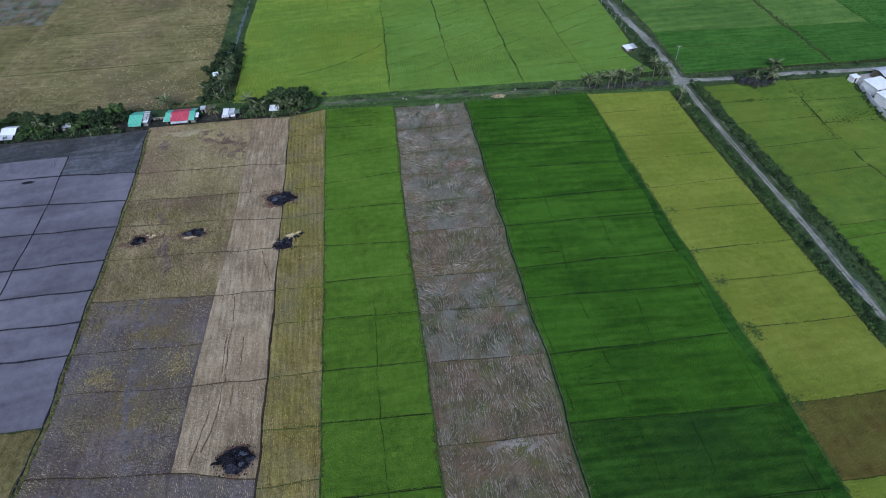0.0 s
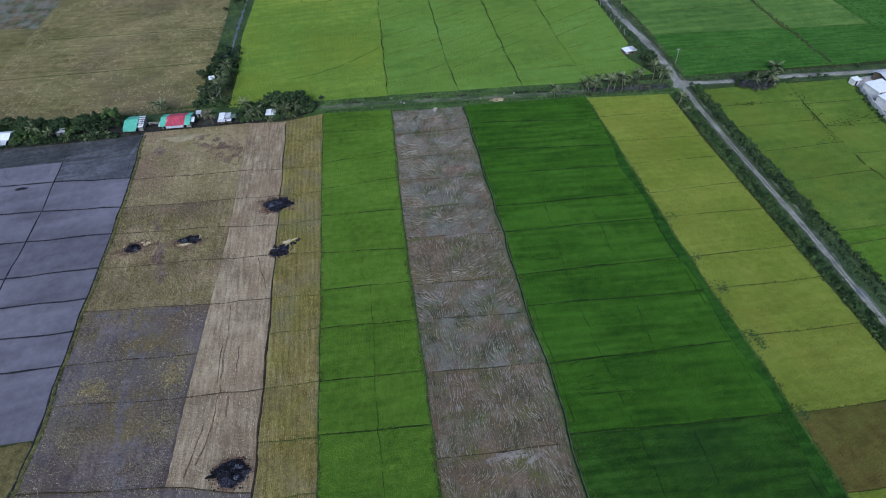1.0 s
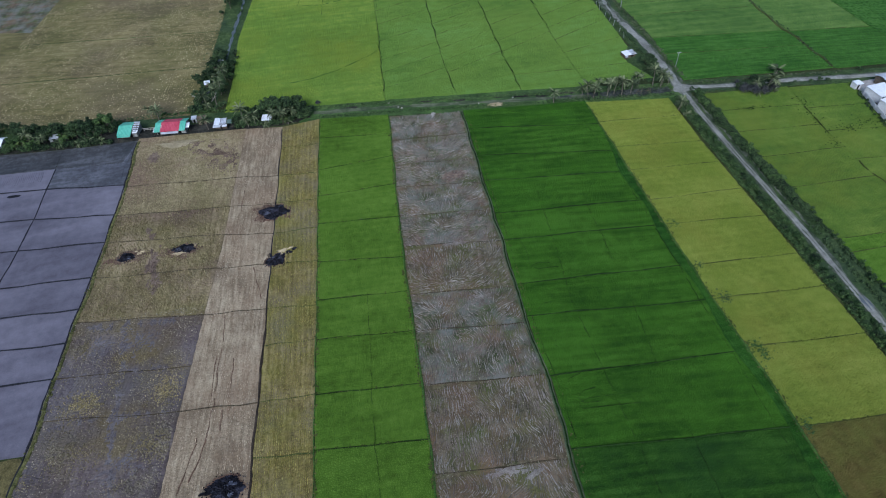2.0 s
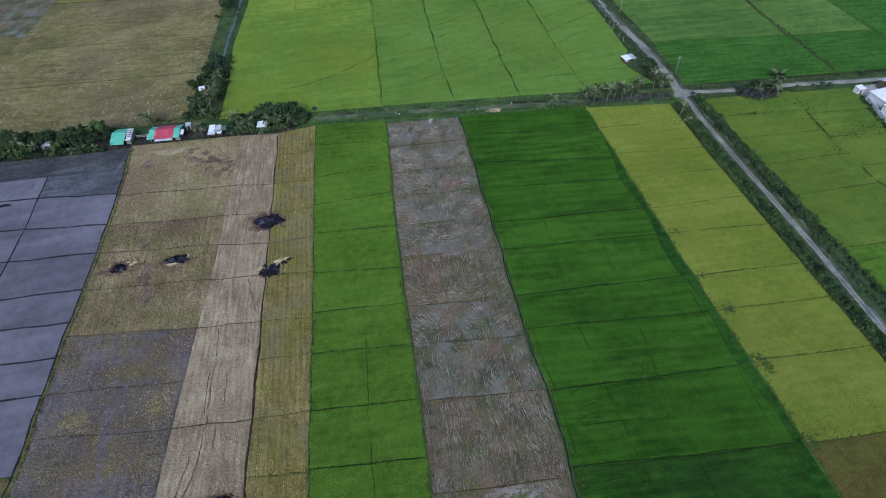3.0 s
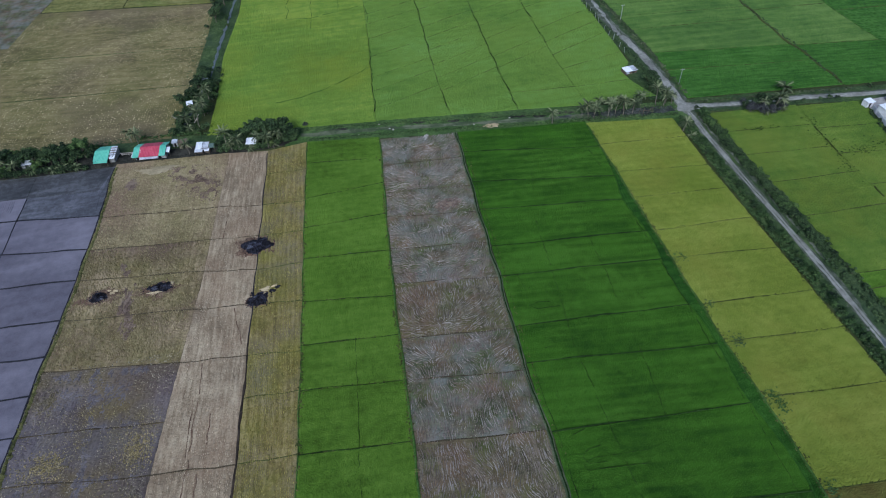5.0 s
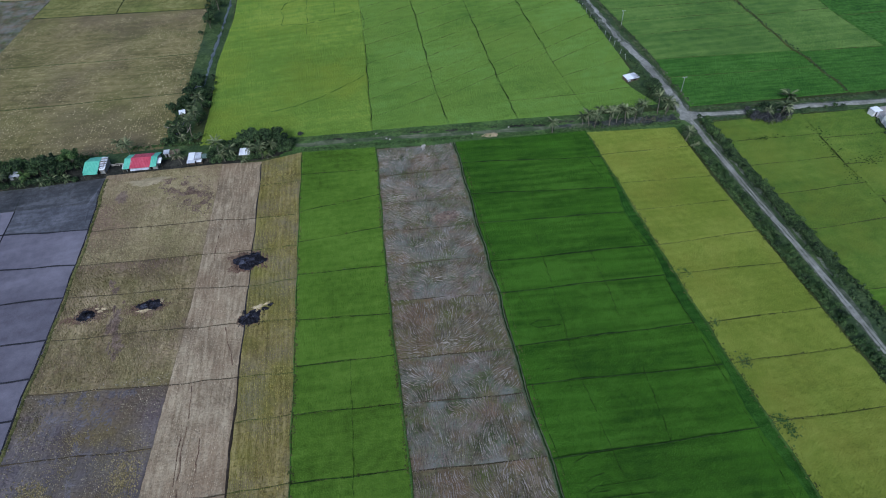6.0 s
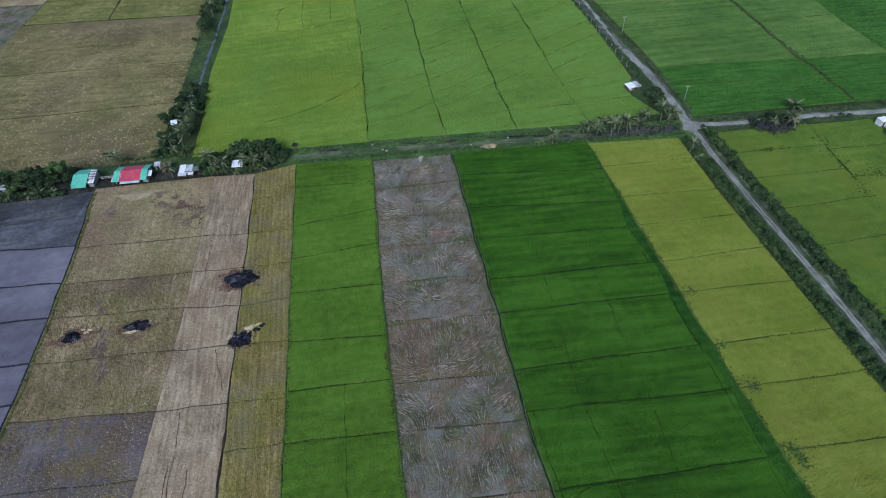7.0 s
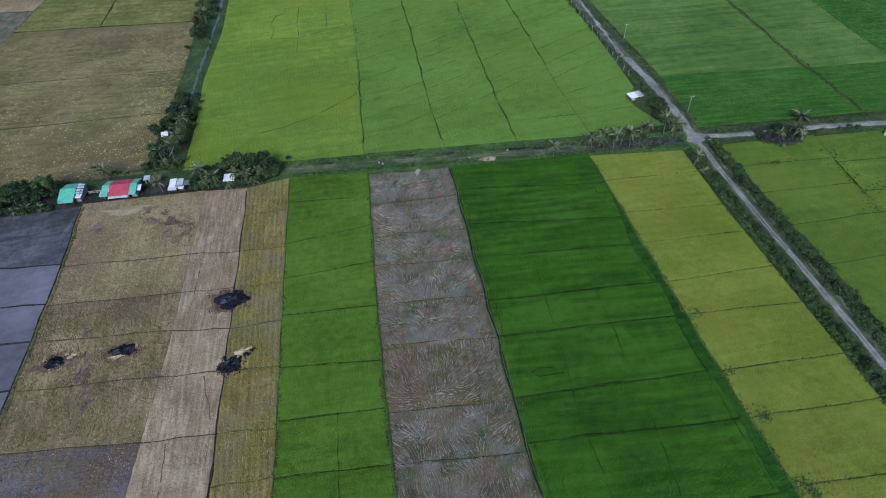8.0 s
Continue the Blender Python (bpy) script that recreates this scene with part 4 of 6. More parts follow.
# ---- wet streaks, stains and puddles ----
rp = np.random.default_rng(64)
for k in range(34):
    q = rp.random()
    x, y = -57.4 + 4.6 * q + rp.normal(0, 0.7), 128 - 24 * q
    patch("rotten_patch", x, y, rp.uniform(0.3, 0.9), rp.uniform(0.6, 1.7), M_ROT, "dull violet-brown rotten straw between stubble rows", "straw", int(rp.integers(1, 900)), rp.uniform(-15, 15), 0.07, 0.13, 0.6)
for line, w in (([(-57.5, 97), (-55.4, 84), (-54.0, 69), (-50.5, 50)], 1.0), ([(-66.0, 72.6), (-54, 72.8), (-43.2, 71.8)], 0.8), ([(-62.2, 96.5), (-61.5, 86)], 0.6), ([(-65.0, 96.4), (-46, 95.0)], 0.8), ([(-66.8, 84.0), (-46, 82.8)], 0.7)):
    p = np.array(line, float)
    for a, b in zip(p[:-1], p[1:]):
        for k in range(int(np.linalg.norm(b - a) / 1.0)):
            q = a + (b - a) * rp.random() + rp.normal(0, 0.3 * w, 2)
            patch("puddle", q[0], q[1], w * rp.uniform(0.4, 1.0), w * rp.uniform(0.5, 1.6), M_MUD_STREAK, "shallow blue-grey wet mud between stubble rows", "mud", int(rp.integers(1, 900)), rp.uniform(-20, 20), 0.07, 0.1, 0.6)
for args in ((-52.0, 62.0, 5.6, 4.0, 3), (-61.0, 91.0, 3.6, 3.6, 4), (-53.0, 90.5, 5.5, 4.6, 5), (-58.0, 52.0, 7.0, 3.0, 6)):
    patch("mud_patch", *args[:4], M_MUD_STREAK, "blue-grey wet mud patch among stubble", "mud", args[4], height=0.07, z=0.05, ragged=0.6)
for k, (x, y, rx, ry) in enumerate(((-61.0, 118.0, 4.8, 3.4), (-48.6, 117.4, 5.4, 3.4), (-26.5, 128, 5.6, 3.6))):
    patch("scorched_patch", x, y, rx, ry, M_SCORCH_PALE, "brownish scorched ground round burnt straw", "scorched ground", 60 + k, height=0.1, z=0.09, ragged=0.5)
patch("straw_patch", -56.8, 166.2, 5.6, 1.6, M_SAND, "pale dry straw litter before the houses", "straw", 7, -3, 0.06, 0.14, 0.5)
patch("mud_patch", -62.8, 160.5, 1.8, 3.2, M_ROT, "dark damp patch in brown stubble", "mud", 8, 10, 0.08, 0.1)
tagged(part("mud_streak", ridge_mesh([(-70.2, 150.5), (-70.6, 154), (-71.0, 160), (-70.4, 165), (-69.8, 169)], np.array([0.15, 0.5, 1.1, 0.9, 0.3]), 0.085, 9, 0.4, 1.4), M_MUD_MIDDLING), "pale wet mud streak beside the bank", "mud", kind="structure")
for k in range(26):
    x0 = -106.5 + 0.52 * k
    tagged(part("mud_ripple", ridge_mesh([(x0, 159.4), (x0 + 0.25, 157.2), (x0 + 0.5 + 0.15 * math.sin(k), 154.6 + 0.6 * math.sin(0.9 * k))], np.array([0.24, 0.3, 0.14]), 0.12, k, 0.5, 0.8), M_MUD), "pale ripple raked through wet mud", "mud", kind="structure")
patch("mud_patch", -98.3, 149.1, 2.0, 0.8, M_BUND_MUD, "dark churned spot in grey mud", "mud", 9, 0, 0.2)
# a shadowed spot on the raked soil, drawn as a coloured patch
patch("mud_patch", 22.5, 134.5, 4.4, 2.8, M_ROT, "brownish patch in place of shadowed ground in a raked field", "mud", 10, 0, 0.16)
patch("sand_heap", 42.2, 168.4, 2.7, 1.2, M_SAND, "low heap of tan sand beside the lane", "sand heap", 11, -5, 0.5, kind="thing")
patch("ash_heap", 21.4, 167.0, 0.95, 2.0, M_STRAW_GREY, "whitish ash heap at the end of a strip", "ash heap", 12, -20, 0.2, 0.0, 0.7, kind="thing")
patch("puddle", 101.9, 72.0, 0.9, 2.4, M_WATER, "pale puddle in the farm track", "puddle", 13, 0, 0.02, 0.135, 0.2)
patch("puddle", 53.4, 181.5, 0.7, 2.6, M_WATER, "narrow pool at the end of a bund", "puddle", 14, 0, 0.03, 0.07, 0.3)
patch("straw_patch", 21.5, 48.0, 2.2, 0.55, M_SWATH, "bright pale straw spread on raked soil", "straw", 15, 25, 0.06, 0.1)
patch("straw_patch", 17.0, 49.2, 4.5, 1.0, M_SWATH, "pale straw litter on raked soil", "straw", 16, 4, 0.06, 0.06, ragged=0.5)
patch("straw_patch", 18.0, 107.5, 3.6, 0.8, M_SWATH, "pale straw litter on raked soil", "straw", 17, 4, 0.06, 0.06, ragged=0.5)
patch("straw_patch", 20.5, 89.0, 3.0, 2.0, M_SWATH, "pale straw litter on raked soil", "straw", 18, 8, 0.06, 0.05, ragged=0.5)


# ---- stubble in rows, raked straw, weeds ----
def rows_between(left, right, y0, y1, across, along_, seed, density=1.0, clump=6.0, loose=0.45):
    rng = np.random.default_rng(seed)
    ny = int((y1 - y0) / along_)
    nx = int(90 / across)
    j, i = np.meshgrid(np.arange(ny), np.arange(nx), indexing="ij")
    y = y0 + (j + rng.uniform(-loose, loose, j.shape)) * along_
    x = left(y) + 0.5 + i * across + 0.25 * soft_noise(i * across, y, 5.0, seed) + rng.uniform(-0.3, 0.3, i.shape) * loose * across
    ok = (x < right(y) - 0.5) & (rng.random(x.shape) < density * (0.65 + 0.6 * soft_noise(x, y, clump, seed + 1)))
    return x[ok], y[ok]


BARE = [(-56.8, 166.2, 6.2, 1.9), (-62.8, 160.5, 1.6, 2.8), (-61.6, 117.9, 2.6, 2.0), (-48.2, 118.2, 3.6, 2.0), (-55.2, 117, 1.3, 9.0), (-53.6, 78, 0.8, 18.0), (-49.5, 62, 6.0, 2.6), (-61, 91, 2.6, 2.6), (-53, 90.5, 4.4, 3.4),
        (-26.6, 128.2, 4.6, 3.2), (-25.0, 110.4, 2.6, 2.2), (-23.4, 113.2, 2.2, 1.0), (-31.6, 54.4, 3.6, 3.0)]


def clear(x, y):
    """The places that lie outside the bare patches, whose rims are ragged."""
    keep = np.ones(x.shape, bool)
    for cx, cy, rx, ry in BARE:
        keep &= ((x - cx) / rx) ** 2 + ((y - cy) / ry) ** 2 > 1 + 0.7 * soft_noise(x, y, 0.9, 31)
    return x[keep], y[keep]


x, y = rows_between(E0, E1, 24, 99, 0.34, 0.42, 1, 1.0, 4.0)
tufts("stubble", *clear(x, y), 0.1, 0.12, 0.2, M_STRAW_DULL, "pale stubble clumps standing in wet mud", "stubble", 1, long=1.3)
x, y = rows_between(E0, E1, 99, 134, 0.34, 0.42, 2, 1.1, 3.0)
tufts("stubble", *clear(x, y), 0.11, 0.085, 0.18, M_DULL_TUFT, "dull stubble clumps in brown rows", "stubble", 12, long=4.5)
x, y = rows_between(E0, E1, 134, 170, 0.36, 0.5, 2, 1.1)
tufts("stubble", *clear(x, y), 0.11, 0.08, 0.13, M_STUBBLE_TUFT, "dry stubble clumps in brown rows", "stubble", 2, long=4.5)
x, y = rows_between(E2, E3, 24, 168, 0.36, 0.42, 3, 1.2, 3.0)
tufts("stubble", *clear(x, y), 0.12, 0.075, 0.19, M_YELLOW_TUFT, "yellow stubble clumps in straight rows", "stubble", 3, long=4.5)
x, y = rows_between(E1, E2, 24, 168, 0.34, 0.42, 4, 0.95, 1.6)
tufts("straw_litter", *clear(x, y), 0.06, 0.07, 0.1, M_STRAW_TUFT, "pale straw litter lying in rows", "straw", 4, long=4.0, lean=1.0)
x, y = rows_between(E4, E5, 20, 166, 0.42, 0.5, 5, 0.45, 3.0)
tufts("stubble", x, y, 0.08, 0.1, 0.14, M_RAKED_TUFT, "short stubble between raked straw rows", "stubble", 5, long=1.5)
x, y = rows_between(NW_L, NW_R, 185.5, 288, 1.35, 1.8, 6, 2.6, 26.0, 0.12)
tufts("straw_tuft", x, y, 0.1, 0.16, 0.14, M_STRAW, "small pale straw heaps in a regular grid", "straw", 6, vary=0.25)
x, y = rows_between(NW_L, NW_R, 185.5, 288, 0.8, 0.8, 7, 0.6, 9.0)
tufts("stubble", x, y, 0.08, 0.24, 0.16, M_STUBBLE_TUFT, "dry stubble clumps on a wide brown field", "stubble", 7)


# drier clumps crowding together in the wet stubble
rw = np.random.default_rng(83)
for k, (cx, cy, rx, ry) in enumerate(((-61.3, 76.8, 4.2, 3.0), (-45.6, 77.4, 3.0, 4.0), (-62.6, 67.6, 3.2, 4.2), (-45.2, 66.0, 4.4, 4.4), (-47.4, 58.0, 3.4, 2.6), (-65.0, 90.5, 2.0, 5.0))):
    n = int(75 * rx * ry)
    x, y = cx + rw.normal(0, 0.5 * rx, n), cy + rw.normal(0, 0.5 * ry, n)
    ok = (x > E0(y) + 1.2) & (x < E1(y) - 0.4) & (soft_noise(x, y, 0.8, 41) > -0.5)
    tufts("stubble", x[ok], y[ok], 0.1, 0.11, 0.18, M_DULL_TUFT if k < 2 else M_STRAW_DULL, "drier yellowish stubble clumps in wet mud", "stubble", 60 + k, long=1.6)

rr = np.random.default_rng(91)
t = rr.random(4200)
x = -51.0 + 12.0 * t + rr.normal(0, 2.0, 4200)
y = 166.0 - 14.0 * t + rr.normal(0, 2.0, 4200)
ok = (x < E1(y) - 0.4) & (y < 166.5) & (soft_noise(x, y, 1.6, 5) > -0.15)
tufts("rotting_straw", x[ok], y[ok], 0.12, 0.2, 0.17, M_ROT, "dark rotting straw strewn over stubble", "straw", 8)


def swaths(seed):
    """Straw raked into evenly spaced wavering combs, fans and rings over each paddy, one part a paddy."""
    rng = np.random.default_rng(seed)
    cuts = [167.5, 154.5, 142.0, 131.0, 119.2, 107.6, 92.0, 81.5, 68.2, 50.2, 34.5, 20.0]
    # for each paddy: centres (u across, v along) from which the combs fan out, how far the fans reach, rings (u, v, radius)
    plans = [([(0.3, 0.2)], 1.0, []), ([(0.45, -0.3)], 1.0, []), ([(0.5, -0.2)], 1.0, []), ([(0.3, 0.0), (0.7, 0.1)], 1.0, []), ([(0.4, 0.0)], 1.0, []), ([(0.38, -0.6)], 1.0, []),
             ([(0.25, 0.0), (0.75, 0.0)], 1.0, []), ([], 0.0, [(0.45, 0.55, 2.6)]), ([], 0.0, [(0.75, -0.5, 3.0), (0.4, -0.75, 2.2)]), ([], 0.0, [(0.3, 0.75, 3.6), (0.62, 0.6, 4.4)]), ([(0.5, 0.0)], 1.0, [])]
    for (hi, lo), (foci, reach, rings) in zip(zip(cuts[:-1], cuts[1:]), plans):
        cy, half = (hi + lo) / 2, (hi - lo) / 2
        x_left, wide = float(E4(cy)), float(E5(cy) - E4(cy))
        spots = [(x_left + u * wide, cy + v * half) for u, v in foci]
        turns = [(x_left + u * wide, cy + v * half, r) for u, v, r in rings]

        def heading(x, y):
            gx_, gy_ = 0.0, 0.25 if spots else 1.0
            for fx, fy in spots:
                dx, dy = x - fx, (y - fy) * 1.3
                d2 = dx * dx + dy * dy + 1.0
                gx_ += dx / d2 * 6.0
                gy_ += dy / d2 * 6.0 * (1 if dy * gy_ >= 0 else -1)
            for fx, fy, r in turns:
                dx, dy = x - fx, y - fy
                g = 0.5 * math.exp(-((math.hypot(dx, dy) / r) ** 2))
                gx_, gy_ = gx_ - dy * g, gy_ + dx * g
            bend = 0.6 * wave[int((y - lo) * 2) % 64, int((x - x_left) * 2 + 8) % 64]
            return math.atan2(gy_, gx_) + bend

        wy, wx = np.meshgrid(np.arange(64) / 2.0, np.arange(64) / 2.0, indexing="ij")
        wave = soft_noise(wx, wy, 2.6, seed + int(cy)) + 0.5 * soft_noise(wx, wy, 1.2, seed + int(cy) + 5)
        taken, verts, faces = {}, [], []
        cell = 0.33
        for _ in range(int(wide * 2 * half * 10.0)):
            x, y = x_left + rng.uniform(0.4, wide - 0.4), rng.uniform(lo + 0.3, hi - 0.3)
            if (int(x / cell), int(y / cell)) in taken:
                continue
            line, mine, steps = [(x, y)], set(), int(rng.integers(4, 14))
            for _ in range(steps):
                a = heading(x, y)
                x, y = x + 0.25 * math.cos(a), y + 0.25 * math.sin(a)
                key = (int(x / cell), int(y / cell))
                if key in taken and key not in mine or not (lo + 0.25 < y < hi - 0.25 and E4(y) + 0.4 < x < E5(y) - 0.6):
                    break
                mine.add(key)
                line.append((x, y))
            for key in mine:
                taken[key] = 1
            if len(line) < 3:
                continue
            base, w, h = len(verts), rng.uniform(0.055, 0.1), rng.uniform(0.07, 0.14)
            for q, (px, py) in enumerate(line):
                ax, ay = line[max(q - 1, 0)]
                bx, by = line[min(q + 1, len(line) - 1)]
                a = math.atan2(by - ay, bx - ax)
                ww = w * (0.35 + math.sin(math.pi * (q + 0.5) / len(line))) * rng.uniform(0.7, 1.3)
                for side, hh in ((-1, 0), (0, h), (1, 0)):
                    verts.append((px - math.sin(a) * side * ww, py + math.cos(a) * side * ww, 0.06 + hh))
            for q in range(len(line) - 1):
                for side in (0, 1):
                    a = base + q * 3 + side
                    faces.append((a, a + 3, a + 4, a + 1))
        ob = part("raked_straw", mesh_of("raked_straw", verts, faces), M_SWATH, raked, "pale straw raked into wavering combs")
        ob["kind"] = "stuff"


swaths(5)

# long wheel furrows in the pale strip
for line, s in (([(-38.2, 96), (-37.7, 86), (-37.5, 79.5), (-37.6, 72.5), (-38.2, 64), (-40.2, 55)], 1), ([(-35.6, 95), (-35.2, 87), (-35.6, 80), (-35.5, 73), (-36.2, 64), (-38.4, 57)], 2), ([(-31.0, 110), (-28.2, 98)], 3), ([(-36.7, 94), (-36.5, 74)], 4),
                ([(-34.2, 92), (-34.0, 66)], 5), ([(-33.0, 84), (-32.6, 60)], 6), ([(-31.0, 126), (-32.0, 112)], 7), ([(-35.0, 140), (-35.8, 118)], 8)):
    for n, stretch in enumerate(broken(line, 90 + s, 0.75 if s < 3 else 0.45)):
        tagged(part("wheel_furrow", ridge_mesh(list(stretch), 0.24, 0.13, s + n, 0.3, 1.4), M_SCORCH_PALE), "dark wheel furrow pressed into straw litter", "furrow", kind="structure")


# ---- burnt straw heaps ----
def burnt_heap(cx, cy, rx, ry, turn, label, seed, extra=(), straw=()):
    heap = root("burnt_heap", (cx, cy, 0.14), label, "straw heap", "burnt straw heaps")
    rng = np.random.default_rng(seed)

    def blob(name, x, y, ax, ay, h, mat, n=64, rings=8, ragged=0.26, z=0.0, text=""):
        a = np.linspace(0, 2 * np.pi, n, endpoint=False)
        e = 1 + ragged * soft_noise(np.cos(a) * 2 + x, np.sin(a) * 2 + y, 0.9, seed) + ragged * 0.3 * soft_noise(np.cos(a) * 6, np.sin(a) * 6, 0.8, seed + 2) + 0.05 * rng.uniform(-1, 1, n)
        v, f = [(x, y, z + h)], [(0, 1 + j, 1 + (j + 1) % n) for j in range(n)]
        c, s = math.cos(radians(turn)), math.sin(radians(turn))
        for k in range(1, rings + 1):
            q = k / rings
            hh = h * (1 - q ** 1.6) * rng.uniform(0.5, 1.5, n) + 0.02 if k < rings else np.full(n, -0.1 - z)
            for j in range(n):
                px, py = ax * q * e[j] * math.cos(a[j]), ay * q * e[j] * math.sin(a[j])
                v.append((x + px * c - py * s, y + px * s + py * c, z + hh[j]))
        for k in range(rings - 1):
            for j in range(n):
                p, r = 1 + k * n + j, 1 + k * n + (j + 1) % n
                f.append((p, p + n, r + n, r))
        me = bpy.data.meshes.new(name)
        me.from_pydata(v, [], f)
        part(name, me, mat, heap, text)

    blob("scorched_ring", 0, 0, rx * 1.1, ry * 1.1, 0.03, M_SCORCH_PALE, ragged=0.3, text="brown scorched stubble round the ash")
    blob("char_bed", 0, 0, rx, ry, 0.38, M_ASH, text="black charred straw")
    # ash crusts, pale enough to draw the highlight on the heap
    for k in range(4):
        blob("ash_crust", rng.uniform(-0.5, 0.5) * rx, rng.uniform(-0.5, 0.4) * ry, rx * rng.uniform(0.14, 0.28), ry * rng.uniform(0.1, 0.2), 0.06, M_ASH_PALE, 18, 4, 0.5, 0.3, "blue-grey ash crust with the heap's highlight painted in")
    for x, y, ax, ay in extra:
        blob("char_clump", x, y, ax, ay, 0.25, M_ASH, 22, 5)
    for x, y, ax, ay in straw:
        blob("unburnt_straw", x, y, ax, ay, 0.16, M_STRAW_BRIGHT, 24, 5, 0.5, text="pale unburnt straw")
    # black flecks round the rim
    n = 60
    a = rng.uniform(0, 2 * np.pi, n)
    r = rng.uniform(0.9, 1.3, n)
    c, s = math.cos(radians(turn)), math.sin(radians(turn))
    x, y = rx * r * np.cos(a), ry * r * np.sin(a)
    t = tufts("ash_fleck", x * c - y * s, x * s + y * c, 0.0, 0.16, 0.14, M_ASH, "", "", seed + 3)
    t.parent = heap
    return heap


burnt_heap(-31.6, 54.4, 3.3, 2.6, 0, "large black burnt straw heap on pale litter", 1, [(-3.6, 0.0, 1.2, 0.4), (-2.6, 0.6, 1.3, 0.9)], [(-2.0, 0.3, 0.25, 0.2)])
burnt_heap(-26.6, 128.2, 3.9, 2.7, 0, "wide black burnt straw heap beside a bund", 2, [(1.6, 0.8, 1.6, 1.1)])
burnt_heap(-25.2, 110.0, 2.5, 2.3, 20, "burnt straw heap with black scattered clumps", 3, [(2.8, 2.2, 0.7, 0.6), (4.1, 3.1, 0.8, 0.5), (3.4, 2.0, 0.5, 0.5), (-1.4, 1.8, 0.35, 1.0), (-1.5, -1.0, 0.6, 0.8)],
           [(1.2, 2.9, 1.6, 0.7), (1.2, 1.7, 0.6, 0.5), (3.2, 3.6, 0.9, 0.4)])
burnt_heap(-61.6, 117.9, 2.1, 1.6, 0, "small black burnt straw heap in brown stubble", 4, (), [(2.7, 0.7, 0.7, 0.5), (3.4, 1.3, 0.7, 0.4), (2.0, 1.6, 0.6, 0.3)])
burnt_heap(-48.2, 118.2, 3.2, 1.6, 5, "long burnt straw heap with pale unburnt straw", 5, [(-2.2, 0.2, 0.9, 0.6), (1.6, 0.9, 1.0, 0.7)],
           [(-0.8, -1.3, 2.0, 0.6), (2.6, 0.9, 0.5, 1.0), (0.6, 0.2, 0.4, 0.2)])


# ---- trees, palms and shrubs ----
def leaf_mesh(name, blobs, count, size, seed, droop=0.3):
    """Many small folded leaves over a cluster of (x, y, z, radius) clumps."""
    rng = np.random.default_rng(seed)
    b = np.array(blobs, float)
    w = b[:, 3] ** 2
    k = rng.choice(len(b), count, p=w / w.sum())
    d = rng.normal(size=(count, 3))
    d /= np.linalg.norm(d, axis=1)[:, None]
    d[:, 2] = np.where(d[:, 2] < -0.35, -d[:, 2], d[:, 2])
    r = b[k, 3] * rng.uniform(0.55, 1.1, count)
    p = b[k, :3] + d * r[:, None] * np.array([1, 1, 0.85])
    nrm = d + rng.normal(0, 0.55, (count, 3)) + np.array([0, 0, 0.3])
    nrm /= np.linalg.norm(nrm, axis=1)[:, None]
    t = np.cross(nrm, rng.normal(size=(count, 3)))
    t /= np.linalg.norm(t, axis=1)[:, None]
    s = np.cross(nrm, t)
    l = (size * rng.uniform(0.6, 1.4, count))[:, None]
    v = np.stack([p - t * l, p + s * l * 0.45 - nrm * l * droop * 0.3, p + t * l - nrm * l * droop, p - s * l * 0.45 - nrm * l * droop * 0.3], 1)
    f = np.arange(count)[:, None] * 4 + np.array([0, 1, 2, 3])
    return mesh_of(name, v.reshape(-1, 3), f)


def limb(bm, p0, p1, r0, r1, sides=6):
    p0, p1 = Vector(p0), Vector(p1)
    q = (p1 - p0).to_track_quat("Z", "Y").to_matrix()
    rings = []
    for p, r in ((p0, r0), (p1, r1)):
        rings.append([bm.verts.new(p + q @ Vector((math.cos(a) * r, math.sin(a) * r, 0))) for a in (2 * math.pi * k / sides for k in range(sides))])
    for k in range(sides):
        bm.faces.new((rings[0][k], rings[0][(k + 1) % sides], rings[1][(k + 1) % sides], rings[1][k]))
    bm.faces.new(rings[1])


def make_tree(name, tall, spread_, seed, leaves, size, mat, label, category, squat=0.55, group=""):
    """A tapered trunk, limbs and a crown of leaf clumps with gaps."""
    rng = random.Random(seed)
    tree = root(name, (0, 0, -50), label, category, group)
    bm = bmesh.new()
    fork = tall * 0.35
    limb(bm, (0, 0, -0.1), (0.1, 0.05, fork), 0.05 + tall * 0.022, tall * 0.016)
    blobs = []
    for k in range(7):
        a = k * 2.4 + rng.uniform(-0.5, 0.5)
        r = spread_ * rng.uniform(0.3, 0.75)
        z = tall * rng.uniform(0.5, 0.86)
        end = (math.cos(a) * r, math.sin(a) * r, z)
        limb(bm, (0.1, 0.05, fork * rng.uniform(0.7, 1.0)), end, tall * 0.01, tall * 0.004, 5)
        blobs.append((*end, spread_ * rng.uniform(0.26, 0.46)))
        for j in range(2):
            blobs.append((end[0] + rng.uniform(-1, 1) * spread_ * 0.35, end[1] + rng.uniform(-1, 1) * spread_ * 0.35, z + rng.uniform(-0.22, 0.14) * tall, spread_ * rng.uniform(0.14, 0.28)))
    blobs.append((0, 0, tall * 0.82, spread_ * 0.4))
    part("trunk", bm, M_BARK, tree)
    part("crown", leaf_mesh("crown", blobs, leaves, size, seed), mat, tree)
    return tree


